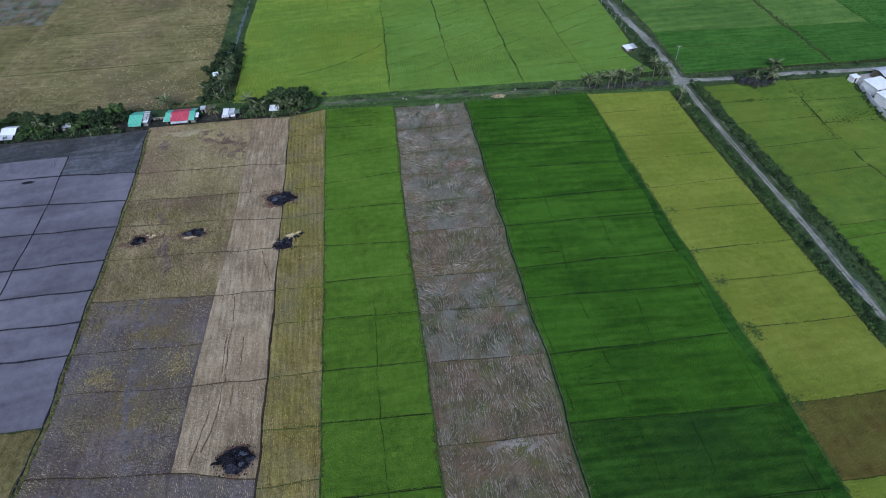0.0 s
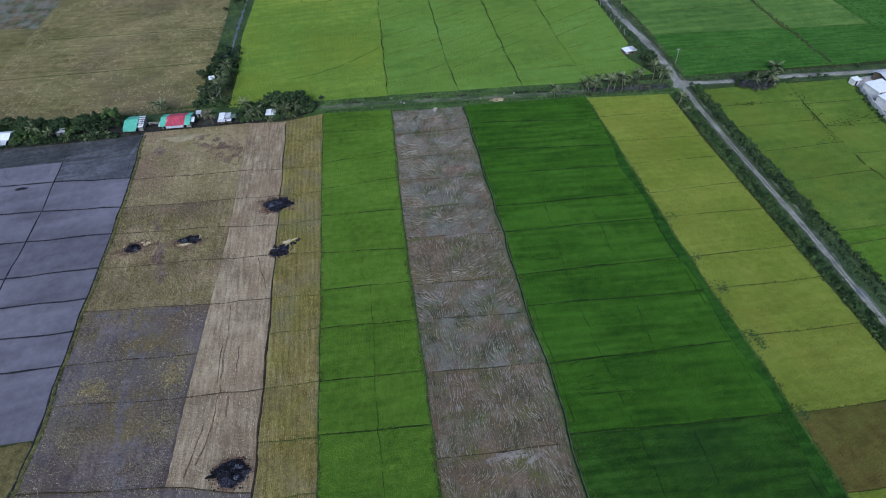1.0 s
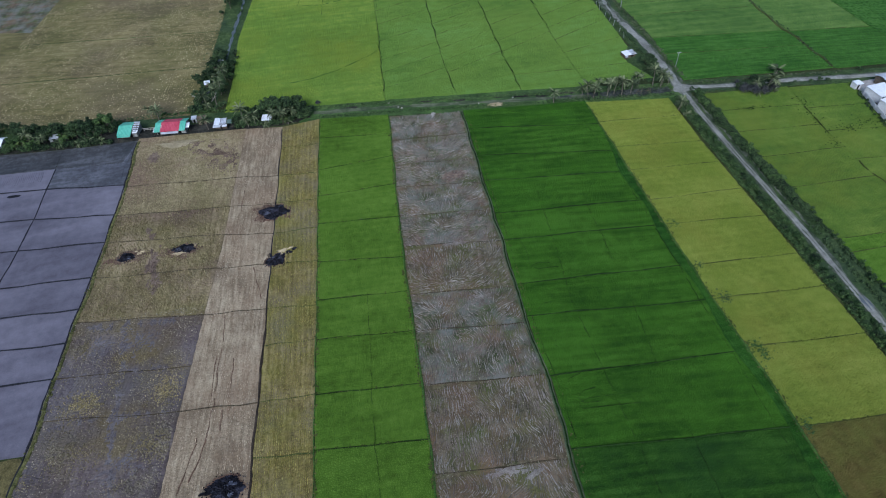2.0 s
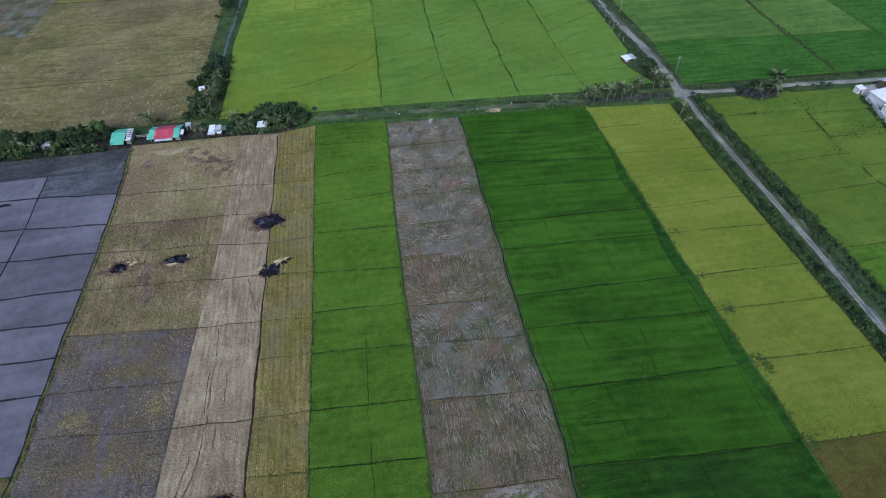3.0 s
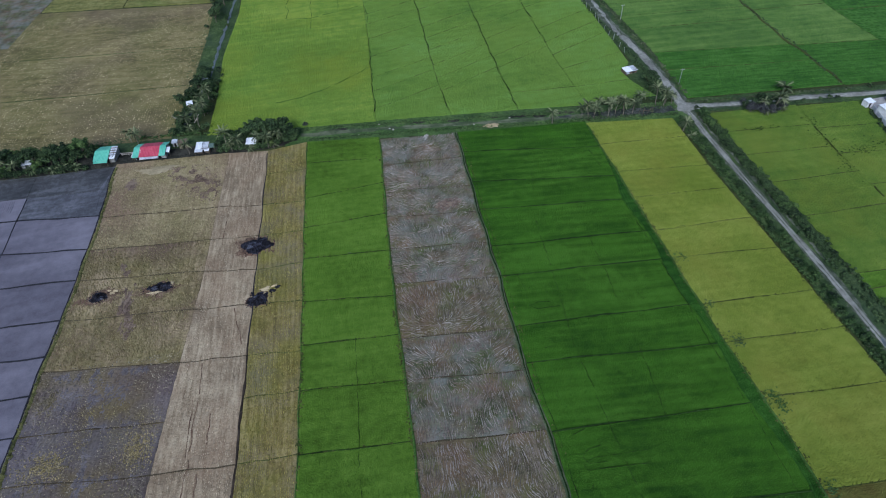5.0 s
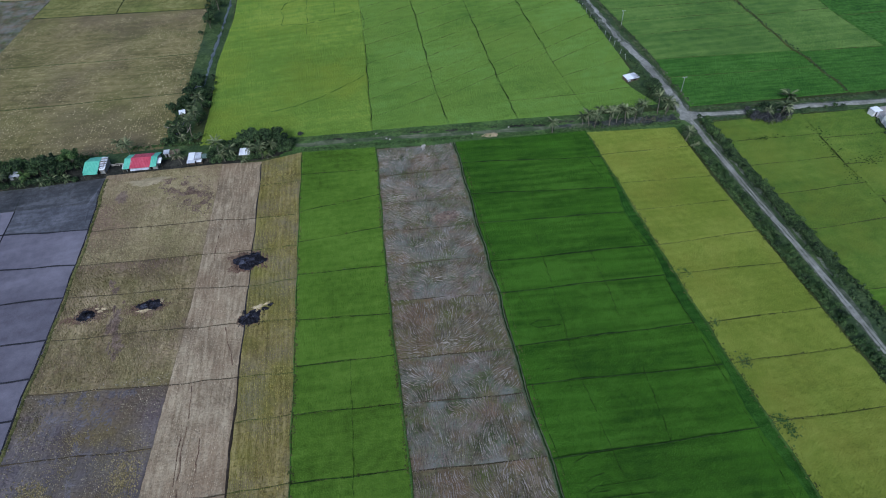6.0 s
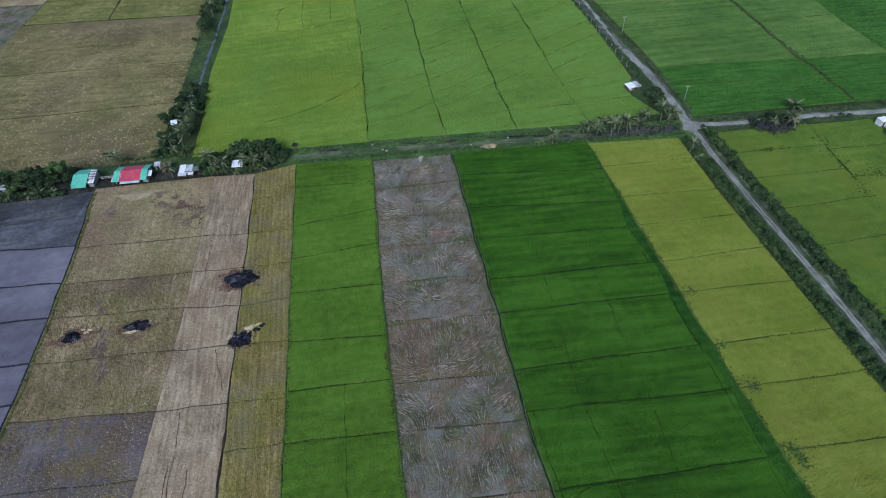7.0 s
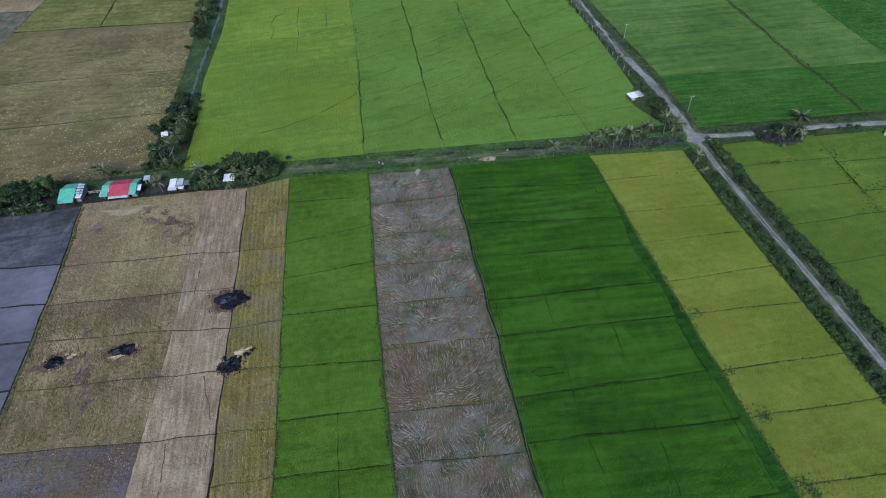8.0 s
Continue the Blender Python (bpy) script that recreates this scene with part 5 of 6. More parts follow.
def make_shrub(seed, tall, spread_, leaves, size, mat, label, name="shrub"):
    rng = random.Random(seed)
    s = root(name, (0, 0, -50), label, "shrub", "shrubs along the banks")
    bm = bmesh.new()
    blobs = []
    for k in range(5):
        a = k * 1.3 + rng.uniform(-0.4, 0.4)
        r = spread_ * rng.uniform(0.15, 0.6)
        z = tall * rng.uniform(0.3, 0.75)
        limb(bm, (0, 0, -0.1), (math.cos(a) * r, math.sin(a) * r, z), 0.05, 0.02, 4)
        blobs.append((math.cos(a) * r, math.sin(a) * r, z, spread_ * rng.uniform(0.3, 0.5)))
    part("stem", bm, M_BARK, s)
    part("foliage", leaf_mesh("foliage", blobs, leaves, size, seed), mat, s)
    return s


def frond_mesh(length, seed, leaflets=26, width=0.5):
    """One palm frond: an arching rib with drooping leaflets on both sides."""
    rng = random.Random(seed)
    v, f = [], []
    rib = []
    for k in range(9):
        q = k / 8
        rib.append(Vector((length * (q - 0.12 * q * q), 0, length * (0.38 * q - 0.62 * q * q))))
    for k in range(8):
        w = 0.06 * (1 - k / 9)
        b = len(v)
        v += [rib[k] + Vector((0, w, 0)), rib[k] - Vector((0, w, 0)), rib[k + 1] - Vector((0, w * 0.8, 0)), rib[k + 1] + Vector((0, w * 0.8, 0))]
        f.append((b, b + 1, b + 2, b + 3))
    for k in range(leaflets):
        q = 0.16 + 0.84 * k / (leaflets - 1)
        i = min(int(q * 8), 7)
        p = rib[i].lerp(rib[i + 1], q * 8 - i)
        l = width * (0.55 + 0.6 * math.sin(math.pi * min(q * 0.9 + 0.1, 1))) * rng.uniform(0.8, 1.15)
        for s in (-1, 1):
            tip = p + Vector((l * 0.75, s * l * 0.7, -l * rng.uniform(0.25, 0.7)))
            d = Vector((0.035 + 0.007 * length, 0, 0))
            b = len(v)
            v += [p - d, p + d, tip]
            f.append((b, b + 1, b + 2) if s > 0 else (b + 1, b, b + 2))
    return _poly("frond", v, f)


def _poly(name, v, f):
    me = bpy.data.meshes.new(name)
    me.from_pydata([tuple(p) for p in v], [], f)
    return me


def make_palm(tall, seed, fronds, length, lean, label, group="coconut palms"):
    rng = random.Random(seed)
    palm = root("palm", (0, 0, -50), label, "palm tree", group)
    bm = bmesh.new()
    pts = [Vector((lean * (k / 6) ** 1.6, 0.15 * math.sin(k), -0.15 + (tall + 0.15) * k / 6)) for k in range(7)]
    for k in range(6):
        limb(bm, pts[k], pts[k + 1] + Vector((0, 0, 0.05)), 0.14 - 0.008 * k, 0.132 - 0.008 * k, 7)
    part("trunk", bm, M_PALM_TRUNK, palm)
    mesh_a, mesh_b = frond_mesh(length, seed), frond_mesh(length * 0.85, seed + 1)
    for k in range(fronds):
        o = part("frond", (mesh_a, mesh_b)[k % 2], M_PALM, palm)
        o.matrix_basis = Matrix.Translation(pts[-1]) @ pose(0, 0, 0, 0, 0, k * 137.5 + rng.uniform(-15, 15)) @ pose(0, 0, 0, rng.uniform(-15, 15), rng.uniform(-58, 22), 0)
    return palm


def make_banana(seed):
    rng = random.Random(seed)
    b = root("banana_plant", (0, 0, -50), "banana plant with broad yellow-green leaves", "banana plant", "banana plants")
    bm = bmesh.new()
    limb(bm, (0, 0, -0.1), (0.05, 0, 1.9), 0.16, 0.1)
    part("stem", bm, M_BANANA, b)
    v, f = [], []
    for k in range(7):
        q = k / 6
        w = 0.36 * math.sin(math.pi * min(0.12 + q * 0.86, 0.985))
        x, z = 2.3 * (q - 0.18 * q * q), 1.5 * q - 1.9 * q * q
        v += [(x, -w, z - w * 0.25), (x, 0, z), (x, w, z - w * 0.25)]
    for k in range(6):
        for s in (0, 1):
            a = k * 3 + s
            f.append((a, a + 3, a + 4, a + 1))
    me = _poly("leaf", v, f)
    for k in range(8):
        o = part("leaf", me, M_BANANA, b)
        o.matrix_basis = pose(0.05, 0, 1.8, 0, 0, k * 137.5 + rng.uniform(-20, 20)) @ pose(0, 0, 0, 0, rng.uniform(-40, 15), 0)
    return b


TREES = [make_tree("tree", 6.5, 3.2, 1, 3200, 0.24, M_LEAF, "dark leafy tree with an uneven crown", "tree", group="trees by the houses"),
         make_tree("tree", 5.2, 2.6, 2, 2600, 0.22, M_LEAF, "dense round-crowned small tree", "tree", group="trees by the houses"),
         make_tree("tree", 7.5, 2.8, 3, 2800, 0.24, M_LEAF_LIGHT, "tall green tree with loose clumps", "tree", group="trees by the houses")]
SHRUBS = [make_shrub(k, 1.7 + 0.2 * k, 1.5, 330, 0.18, (M_LEAF, M_LEAF_LIGHT)[k % 2], ("dark green leafy shrub on the bank", "mid-green leafy shrub on the bank")[k % 2]) for k in range(4)]
TWIGS = make_shrub(31, 3.6, 3.2, 2000, 0.16, M_DRY_LEAF, "sprawling dull violet shrub beside the road", "violet_shrub")
PALMS = [make_palm(5.0, 1, 26, 2.8, 0.8, "coconut palm with a bent grey trunk"), make_palm(4.0, 2, 24, 2.7, 0.3, "short coconut palm with full fronds"), make_palm(5.9, 3, 26, 2.8, 1.4, "tall leaning coconut palm")]
SMALL_PALM = make_palm(1.2, 4, 20, 2.4, 0.1, "low palm with spreading fronds")
BANANA = make_banana(1)
rng = random.Random(7)
USED = set()


def put(base, x, y, scale=1.0, turn=None, z=0.05):
    """Sets a plant: the first one is the model itself, later ones are copies."""
    m = Matrix.LocRotScale((x, y, z), Euler((0, 0, radians(rng.uniform(0, 360) if turn is None else turn))), Vector((scale, scale, scale * rng.uniform(0.88, 1.12))))
    if base.name not in USED:
        USED.add(base.name)
        base.matrix_basis = m
        return base
    c = copy_thing(base, Matrix.Identity(4))
    c.matrix_basis = m
    return c


# palms: the row on the lane, those by the houses, on the canal and by the roads
for x, y, k, s in ((60.6, 165.6, 1, 0.95), (70.6, 167.6, 1, 0.9), (72.2, 166.4, 0, 0.95), (73.9, 165.6, 1, 0.95), (75.0, 168.4, 2, 0.75), (78.4, 165.4, 0, 1.0), (79.6, 168.0, 1, 0.9), (81.2, 166.6, 2, 0.85), (83.2, 165.4, 0, 0.95), (84.4, 168.2, 1, 0.85),
                   (86.6, 166.0, 1, 1.0), (88.0, 168.8, 2, 0.85), (90.6, 169.4, 0, 0.8), (95.4, 168.8, 0, 1.0), (97.6, 167.6, 1, 1.0), (98.8, 169.2, 2, 0.8), (100.6, 168.6, 1, 0.85),
                   (96.8, 152.6, 1, 0.95),
                   (-48.6, 172.6, 1, 0.9), (-37.6, 173.4, 0, 1.0), (-33.8, 171.6, 1, 1.0), (-25.5, 171.0, 1, 1.0), (-28.4, 172.0, 1, 0.85), (-22.2, 172.4, 1, 0.8), (-36.2, 171.4, 1, 0.8), (-65.0, 181.5, 1, 1.0), (-67.2, 183.0, 1, 0.8),
                   (-47.6, 187.5, 0, 1.0), (-49.2, 190.5, 2, 0.85), (-46.8, 194.0, 1, 1.1), (-48.0, 199.5, 0, 0.9), (-46.6, 204.5, 1, 1.0), (-50.6, 187.0, 1, 1.0),
                   (128.2, 157.2, 0, 1.0), (125.6, 158.4, 1, 0.8), (131.2, 158.0, 1, 0.8), (-101.5, 174.8, 1, 0.9), (-97.0, 173.0, 1, 0.8), (-48.6, 285.0, 0, 1.0)):
    put(PALMS[k], x, y, s)
for x, y, s in ((-84.0, 171.6, 0.9), (-80.5, 171.4, 0.85), (-92.5, 172.2, 0.9), (-87.0, 171.2, 0.8), (-23.8, 170.6, 0.8), (-31.0, 170.6, 0.8), (98.0, 149.5, 0.7), (125.4, 156.6, 0.8), (138.0, 167.0, 1.5), (131.0, 156.5, 0.7), (-50.4, 186.0, 0.8), (-104, 173.2, 0.8)):
    put(SMALL_PALM, x, y, s)
for x, y in ((-98.5, 172.5), (-99.8, 173.6), (-101.0, 172.2), (-90.6, 172.8), (-91.8, 174.0), (-103.0, 174.2), (-107.2, 172.6), (-105.6, 173.4), (-24.9, 171.2)):
    put(BANANA, x, y, rng.uniform(0.8, 1.15))

# trees
for x, y, k, s in ((-79.3, 177.5, 2, 1.1), (-80.8, 174.5, 0, 0.8), (-86.6, 177.5, 0, 0.9), (-85.0, 174.0, 1, 0.85), (-95.0, 177.0, 1, 0.9), (-100.4, 178.0, 0, 0.85), (-104.0, 176.0, 1, 0.9), (-107.0, 180.0, 0, 0.8), (-112.5, 183.5, 1, 0.9),
                   (-116.5, 177, 0, 0.9), (-120, 180, 1, 1.0), (-125, 178, 0, 1.0), (-131, 180, 2, 0.9), (-138, 179, 1, 1.0), (-145, 181, 0, 1.0), (-90.0, 176.0, 1, 0.8), (-82.5, 181.0, 1, 0.7),
                   (-27.6, 178.2, 0, 1.0), (-25.0, 175.6, 1, 1.0), (-21.4, 175.2, 1, 0.95), (-19.0, 174.4, 1, 0.8), (-36.5, 175.6, 1, 0.8), (-34.0, 176.5, 1, 0.75), (-40.2, 173.6, 1, 0.6), (-17.0, 175.6, 1, 0.6), (-23.2, 178.4, 1, 0.8), (-30.0, 176.6, 0, 0.9), (-26.4, 176.2, 0, 0.95), (-23.0, 175.8, 0, 1.0), (-20.4, 176.6, 1, 1.05), (-17.6, 174.4, 1, 0.75), (-33.0, 175.0, 1, 0.8),
                   (-83.0, 175.4, 0, 0.95), (-88.2, 175.4, 1, 0.95), (-92.6, 176.4, 0, 0.9), (-97.6, 175.8, 1, 0.95), (-77.4, 176.6, 1, 0.7),
                   (-47.0, 208.5, 1, 0.9), (-50.2, 211.0, 0, 0.8), (-49.0, 214.5, 1, 0.9), (-52.4, 205.0, 1, 0.8), (-54.4, 202.0, 0, 0.7), (-54.6, 192.5, 1, 0.6), (-52.6, 188.5, 1, 0.7), (-48.8, 219.0, 1, 0.8), (-51.0, 223.0, 1, 0.7),
                   (-50.6, 268.0, 0, 0.9), (-51.4, 273.5, 1, 1.0), (-50.2, 279.0, 0, 0.8), (-49.4, 287.0, 1, 0.9), (-51.0, 296.0, 0, 1.0), (-50.0, 305.0, 1, 1.0), (-50.6, 316.0, 0, 1.0), (-49.8, 330.0, 1, 1.1), (-50.2, 345.0, 0, 1.0),
                   (99.0, 184.0, 1, 0.85), (98.4, 181.4, 0, 0.8), (99.6, 179.6, 1, 0.85), (97.6, 178.4, 1, 0.6), (100.0, 182.4, 1, 0.8), (-103.4, 174.0, 2, 0.62), (-106.4, 173.6, 2, 0.55), (127.2, 162.2, 1, 0.75), (124.5, 160.5, 1, 0.7), (129.6, 160.2, 1, 0.7), (121.6, 161.4, 1, 0.5), (132.4, 160.0, 1, 0.55)):
    put(TREES[k], x, y, s * 0.92)
for x, y, s in ((121.8, 158.6, 0.9), (124.6, 157.4, 1.0), (127.6, 156.4, 0.85), (131.6, 158.4, 0.7), (122.0, 163.5, 0.55)):
    put(TWIGS, x, y, s)

# shrubs: hedges on both sides of the farm track, canal sides, backs of yards, road banks
def hedge(line, half, tall, per_metre, size, mat, label, seed):
    """A continuous bank of low leafy growth along a polyline, one mesh."""
    r = np.random.default_rng(seed)
    p = np.array(line, float)
    blobs = []
    for a, c in zip(p[:-1], p[1:]):
        n = int(np.linalg.norm(c - a) / 0.7)
        for k in range(n):
            q = a + (c - a) * (k + r.random()) / n
            rad = max(0.38, r.uniform(0.45, 0.95) * tall * 0.55)
            blobs.append((q[0] + r.normal(0, half * 0.5) + 0.3 * math.sin(q[1] * 0.7), q[1] + r.uniform(-0.4, 0.4), r.uniform(0.05, 0.5) * tall, rad))
    length = float(np.sum(np.linalg.norm(np.diff(p, axis=0), axis=1)))
    ob = part("hedge", leaf_mesh("hedge", blobs, int(length * per_metre), size, seed), mat)
    return tagged(ob, label, "hedge", kind="stuff")


hedge([(97.2, 18), (97.3, 60), (97.2, 110), (98.0, 150), (99.6, 160)], 0.4, 1.2, 130, 0.14, M_LEAF_LIGHT, "low tangled green growth beside the farm track", 1)
hedge([(98.7, 18), (98.9, 60), (99.0, 110), (100.2, 160)], 1.1, 1.5, 260, 0.15, M_LEAF_LIGHT, "green low growth beside the farm track", 2)
hedge([(106.0, 100), (106.3, 130), (106.5, 161)], 1.1, 2.6, 330, 0.18, M_LEAF, "dark thick bushes beside the farm track", 3)
hedge([(107.9, 18), (107.8, 60), (107.9, 104)], 0.9, 1.2, 220, 0.14, M_LEAF, "dark ragged growth beside the farm track", 4)
hedge([(104.9, 18), (105.1, 60), (105.2, 100), (105.8, 156)], 0.8, 0.9, 200, 0.15, M_LEAF, "low dark growth between track and field", 17)
hedge([(157.0, 151.5), (154.6, 144.0), (152.8, 136.0), (152.2, 129.5)], 0.7, 1.1, 200, 0.16, M_LEAF, "dark growth along the foot of a compound wall", 18)
hedge([(-112, 172.4), (-95, 172.2), (-78, 171.6)], 2.0, 2.6, 380, 0.2, M_LEAF, "dark tangled growth at the foot of the trees", 5)
hedge([(-122, 184), (-100, 184), (-78, 183)], 1.6, 2.0, 150, 0.22, M_LEAF_LIGHT, "green growth behind the houses", 6)
hedge([(-40, 172.6), (-28, 171.6), (-18, 173.6)], 1.6, 2.4, 500, 0.18, M_LEAF, "dark tangled growth among palms", 7)
hedge([(-53.4, 184), (-51.8, 206), (-50.2, 226)], 2.4, 2.6, 400, 0.2, M_LEAF, "dark growth along the canal", 8)
hedge([(-66, 184.5), (-50, 183.6), (-20, 179.2)], 1.0, 0.9, 100, 0.2, M_LEAF_LIGHT, "low green weeds behind the houses", 9)
hedge([(100.7, 172), (101.6, 200), (100.6, 240), (100.2, 300)], 0.8, 0.9, 80, 0.18, M_LEAF, "low dark weeds beside the gravel road", 10)
hedge([(107.6, 172), (108.6, 200), (108.2, 240), (107.6, 300)], 1.0, 0.9, 90, 0.18, M_VERGE_DRY, "dry greyish weeds beside the gravel road", 11)
hedge([(106, 168.2), (118, 166.8), (140, 166.2), (160, 164.6)], 0.8, 0.8, 80, 0.18, M_VERGE_DRY, "dry greyish weeds beside the side road", 12)
hedge([(60, 167.2), (80, 165.0), (100, 162.6)], 0.8, 0.7, 90, 0.18, M_LEAF, "low dark weeds beside the lane", 13)
hedge([(-14, 178.8), (20, 175.6), (60, 171.4)], 0.9, 0.55, 60, 0.16, M_LEAF_LIGHT, "low green weeds along the lane", 15)
hedge([(-14, 172.6), (28, 169.2), (70, 165.2)], 0.7, 0.45, 60, 0.15, M_LEAF_LIGHT, "low green weeds along the lane", 16)
hedge([(159.7, 168), (160.5, 190), (161, 215), (163.8, 257), (168, 420)], 0.9, 0.8, 50, 0.2, M_LEAF, "low dark weeds along a ditch bank", 14)
y = 20.0
while y < 160:
    put(SHRUBS[rng.randrange(4)], rng.choice((97.9, 99.2)) + 0.5 * (y - 60) / 100 + rng.uniform(-0.4, 0.4), y, rng.uniform(0.5, 0.9))
    if y > 100:
        put(SHRUBS[rng.randrange(4)], 106.3 + rng.uniform(-1.0, 1.0), y + 1, rng.uniform(0.8, 1.35))
    elif rng.random() < 0.6:
        put(SHRUBS[rng.randrange(4)], 107.8 + rng.uniform(-0.5, 0.5), y + 1, rng.uniform(0.4, 0.75))
    y += 2.2
for k in range(40):
    yy = rng.uniform(184, 226) if k < 30 else rng.uniform(262, 300)
    put(SHRUBS[rng.randrange(4)], rng.choice((-54.0, -46.6, -46.0)) + (yy - 184) * 0.05 * (yy < 226) + rng.uniform(-0.8, 0.8), yy, rng.uniform(0.7, 1.3))
for k in range(26):
    put(SHRUBS[rng.randrange(4)], rng.uniform(-122, -77.5), rng.uniform(171.5, 184), rng.uniform(0.7, 1.4))
for k in range(18):
    put(SHRUBS[rng.randrange(4)], rng.uniform(-42, -16.5), rng.uniform(171.5, 178), rng.uniform(0.6, 1.1))
for k in range(20):
    put(SHRUBS[rng.randrange(4)], rng.choice((100.4, 108.6, 109.0)) + rng.uniform(-0.5, 0.5), rng.uniform(172, 250), rng.uniform(0.3, 0.6))
for k in range(18):
    put(SHRUBS[rng.randrange(4)], rng.uniform(60, 101), rng.uniform(163.6, 171), rng.uniform(0.3, 0.6))
for x, y, s in ((111, 166.8, 0.5), (115, 166.6, 0.5), (119, 166.6, 0.55), (141, 161.0, 0.5), (146.5, 160.6, 0.6), (149.4, 160.6, 0.8), (152.0, 160.4, 0.6), (147.3, 163.8, 0.6), (166.4, 164.0, 0.8), (139.0, 160.8, 0.5), (106.4, 163.6, 0.7), (108.2, 162.4, 0.7)):
    put(SHRUBS[rng.randrange(4)], x, y, s)
put(TWIGS, -14.6, 180.6, 0.42)
for x, y, s in ((-4.1, 120.8, 0.28), (98.6, 56.0, 0.9)):
    put(SHRUBS[1], x, y, s)


# ---- houses and sheds ----
def box(bm, x0, x1, y0, y1, z0, z1):
    c = [bm.verts.new(p) for p in ((x0, y0, z0), (x1, y0, z0), (x1, y1, z0), (x0, y1, z0), (x0, y0, z1), (x1, y0, z1), (x1, y1, z1), (x0, y1, z1))]
    for q in ((3, 2, 1, 0), (4, 5, 6, 7), (0, 1, 5, 4), (1, 2, 6, 5), (2, 3, 7, 6), (3, 0, 4, 7)):
        bm.faces.new([c[i] for i in q])


def sheet_roof(x0, x1, ya, za, yb, zb, pitch=0.42, depth=0.05, thick=0.04):
    """A corrugated sheet from the eave (ya, za) to the ridge (yb, zb), x0 to x1, with ribs down the slope."""
    n = max(4, int((x1 - x0) / pitch) * 4)
    x = np.linspace(x0, x1, n + 1)
    rib = depth * (np.arange(n + 1) % 4 == 0)
    v, f = [], []
    for dz in (0, -thick):
        for k in range(n + 1):
            v += [(x[k], ya, za + rib[k] + dz), (x[k], yb, zb + rib[k] + dz)]
    m = 2 * (n + 1)
    for k in range(n):
        a = 2 * k
        f += [(a, a + 2, a + 3, a + 1), (m + a + 1, m + a + 3, m + a + 2, m + a), (a, m + a, m + a + 2, a + 2), (a + 1, a + 3, m + a + 3, m + a + 1)]
    f += [(0, 1, m + 1, m), (m - 2, 2 * m - 2, 2 * m - 1, m - 1)]
    return _poly("roof_sheet", v, f)


def wall_south(bm, x0, x1, y0, y1, h, openings):
    """A wall along x with openings (a, b, sill, head) cut through it."""
    x = x0
    for a, b, sill, head in sorted(openings):
        box(bm, x, a, y0, y1, -0.1, h)
        if sill > 0:
            box(bm, a, b, y0, y1, -0.1, sill)
        box(bm, a, b, y0, y1, head, h)
        x = b
    box(bm, x, x1, y0, y1, -0.1, h)
    bmesh.ops.remove_doubles(bm, verts=bm.verts, dist=0.001)


def house(name, at, wide, deep, wall_h, rise, label, wall_mat, sheets, openings, turn=0.0, gable=True, category="house", eave=0.45):
    """Origin at the middle of the south front's foot. sheets: (x0, x1, material, drop) along the front."""
    h = root(name, pose(*at, 0, 0, turn), label, category)
    w = wide / 2
    bm = bmesh.new()
    wall_south(bm, -w, w, 0, 0.14, wall_h, openings)
    part("front_wall", bm, wall_mat, h)
    bm = bmesh.new()
    box(bm, -w, w, deep - 0.14, deep, -0.1, wall_h)
    part("back_wall", bm, wall_mat, h)
    ridge = deep / 2 if gable else deep
    for sx in (-1, 1):
        bm = bmesh.new()
        a, b = (sx * w, sx * (w - 0.14)) if sx < 0 else (w - 0.14, w)
        prof = [(0.14, -0.1), (deep - 0.14, -0.1), (deep - 0.14, wall_h), (ridge if gable else deep - 0.14, wall_h + rise * (1 if gable else 0.97)), (0.14, wall_h)]
        l = [bm.verts.new((a, p, q)) for p, q in prof]
        r = [bm.verts.new((b, p, q)) for p, q in prof]
        bm.faces.new(l[::-1])
        bm.faces.new(r)
        for k in range(5):
            bm.faces.new((l[k], l[(k + 1) % 5], r[(k + 1) % 5], r[k]))
        part("side_wall", bm, wall_mat, h)
    slope = rise / ridge
    for x0, x1, mat, drop in sheets:
        roof = part("roof", sheet_roof(x0, x1, -eave, wall_h - eave * slope + 0.06 - drop, ridge, wall_h + rise + 0.06 - drop), mat, h)
        if gable:
            part("roof", sheet_roof(x0, x1, deep + eave, wall_h - eave * slope + 0.05 - drop, ridge, wall_h + rise + 0.05 - drop), mat, h)
            bm = bmesh.new()
            box(bm, x0, x1, ridge - 0.14, ridge + 0.14, wall_h + rise + 0.09 - drop, wall_h + rise + 0.14 - drop)
            part("ridge_cap", bm, mat, roof)
    for a, b, sill, head in openings:
        bm = bmesh.new()
        # a dark panel in each opening replaces the shade of the room
        box(bm, a, b, 0.09, 0.12, max(sill, -0.05), head)
        hole = part("door" if sill <= 0 else "window", bm, M_DARK, h, "doorway filled by a dark panel for the shade inside" if sill <= 0 else "unglazed window filled by a dark panel for the shade inside")
        if sill > 0:
            bm = bmesh.new()
            box(bm, a - 0.05, b + 0.05, -0.06, 0.0, sill - 0.06, sill)
            part("window_sill", bm, M_WALL_WOOD, hole)
    return h


def lean_to(h, x0, x1, y0, y1, z0, z1, mat, posts=True, label=""):
    """A sloping sheet on posts, as parts of a house."""
    part("awning", sheet_roof(x0, x1, y0, z0, y1, z1), mat, h, label)
    if posts:
        for x in (x0 + 0.1, x1 - 0.1):
            bm = bmesh.new()
            limb(bm, (x, y0 + 0.08, -0.1), (x, y0 + 0.08, z0 - 0.03), 0.05, 0.05, 6)
            part("post", bm, M_WALL_WOOD, h)


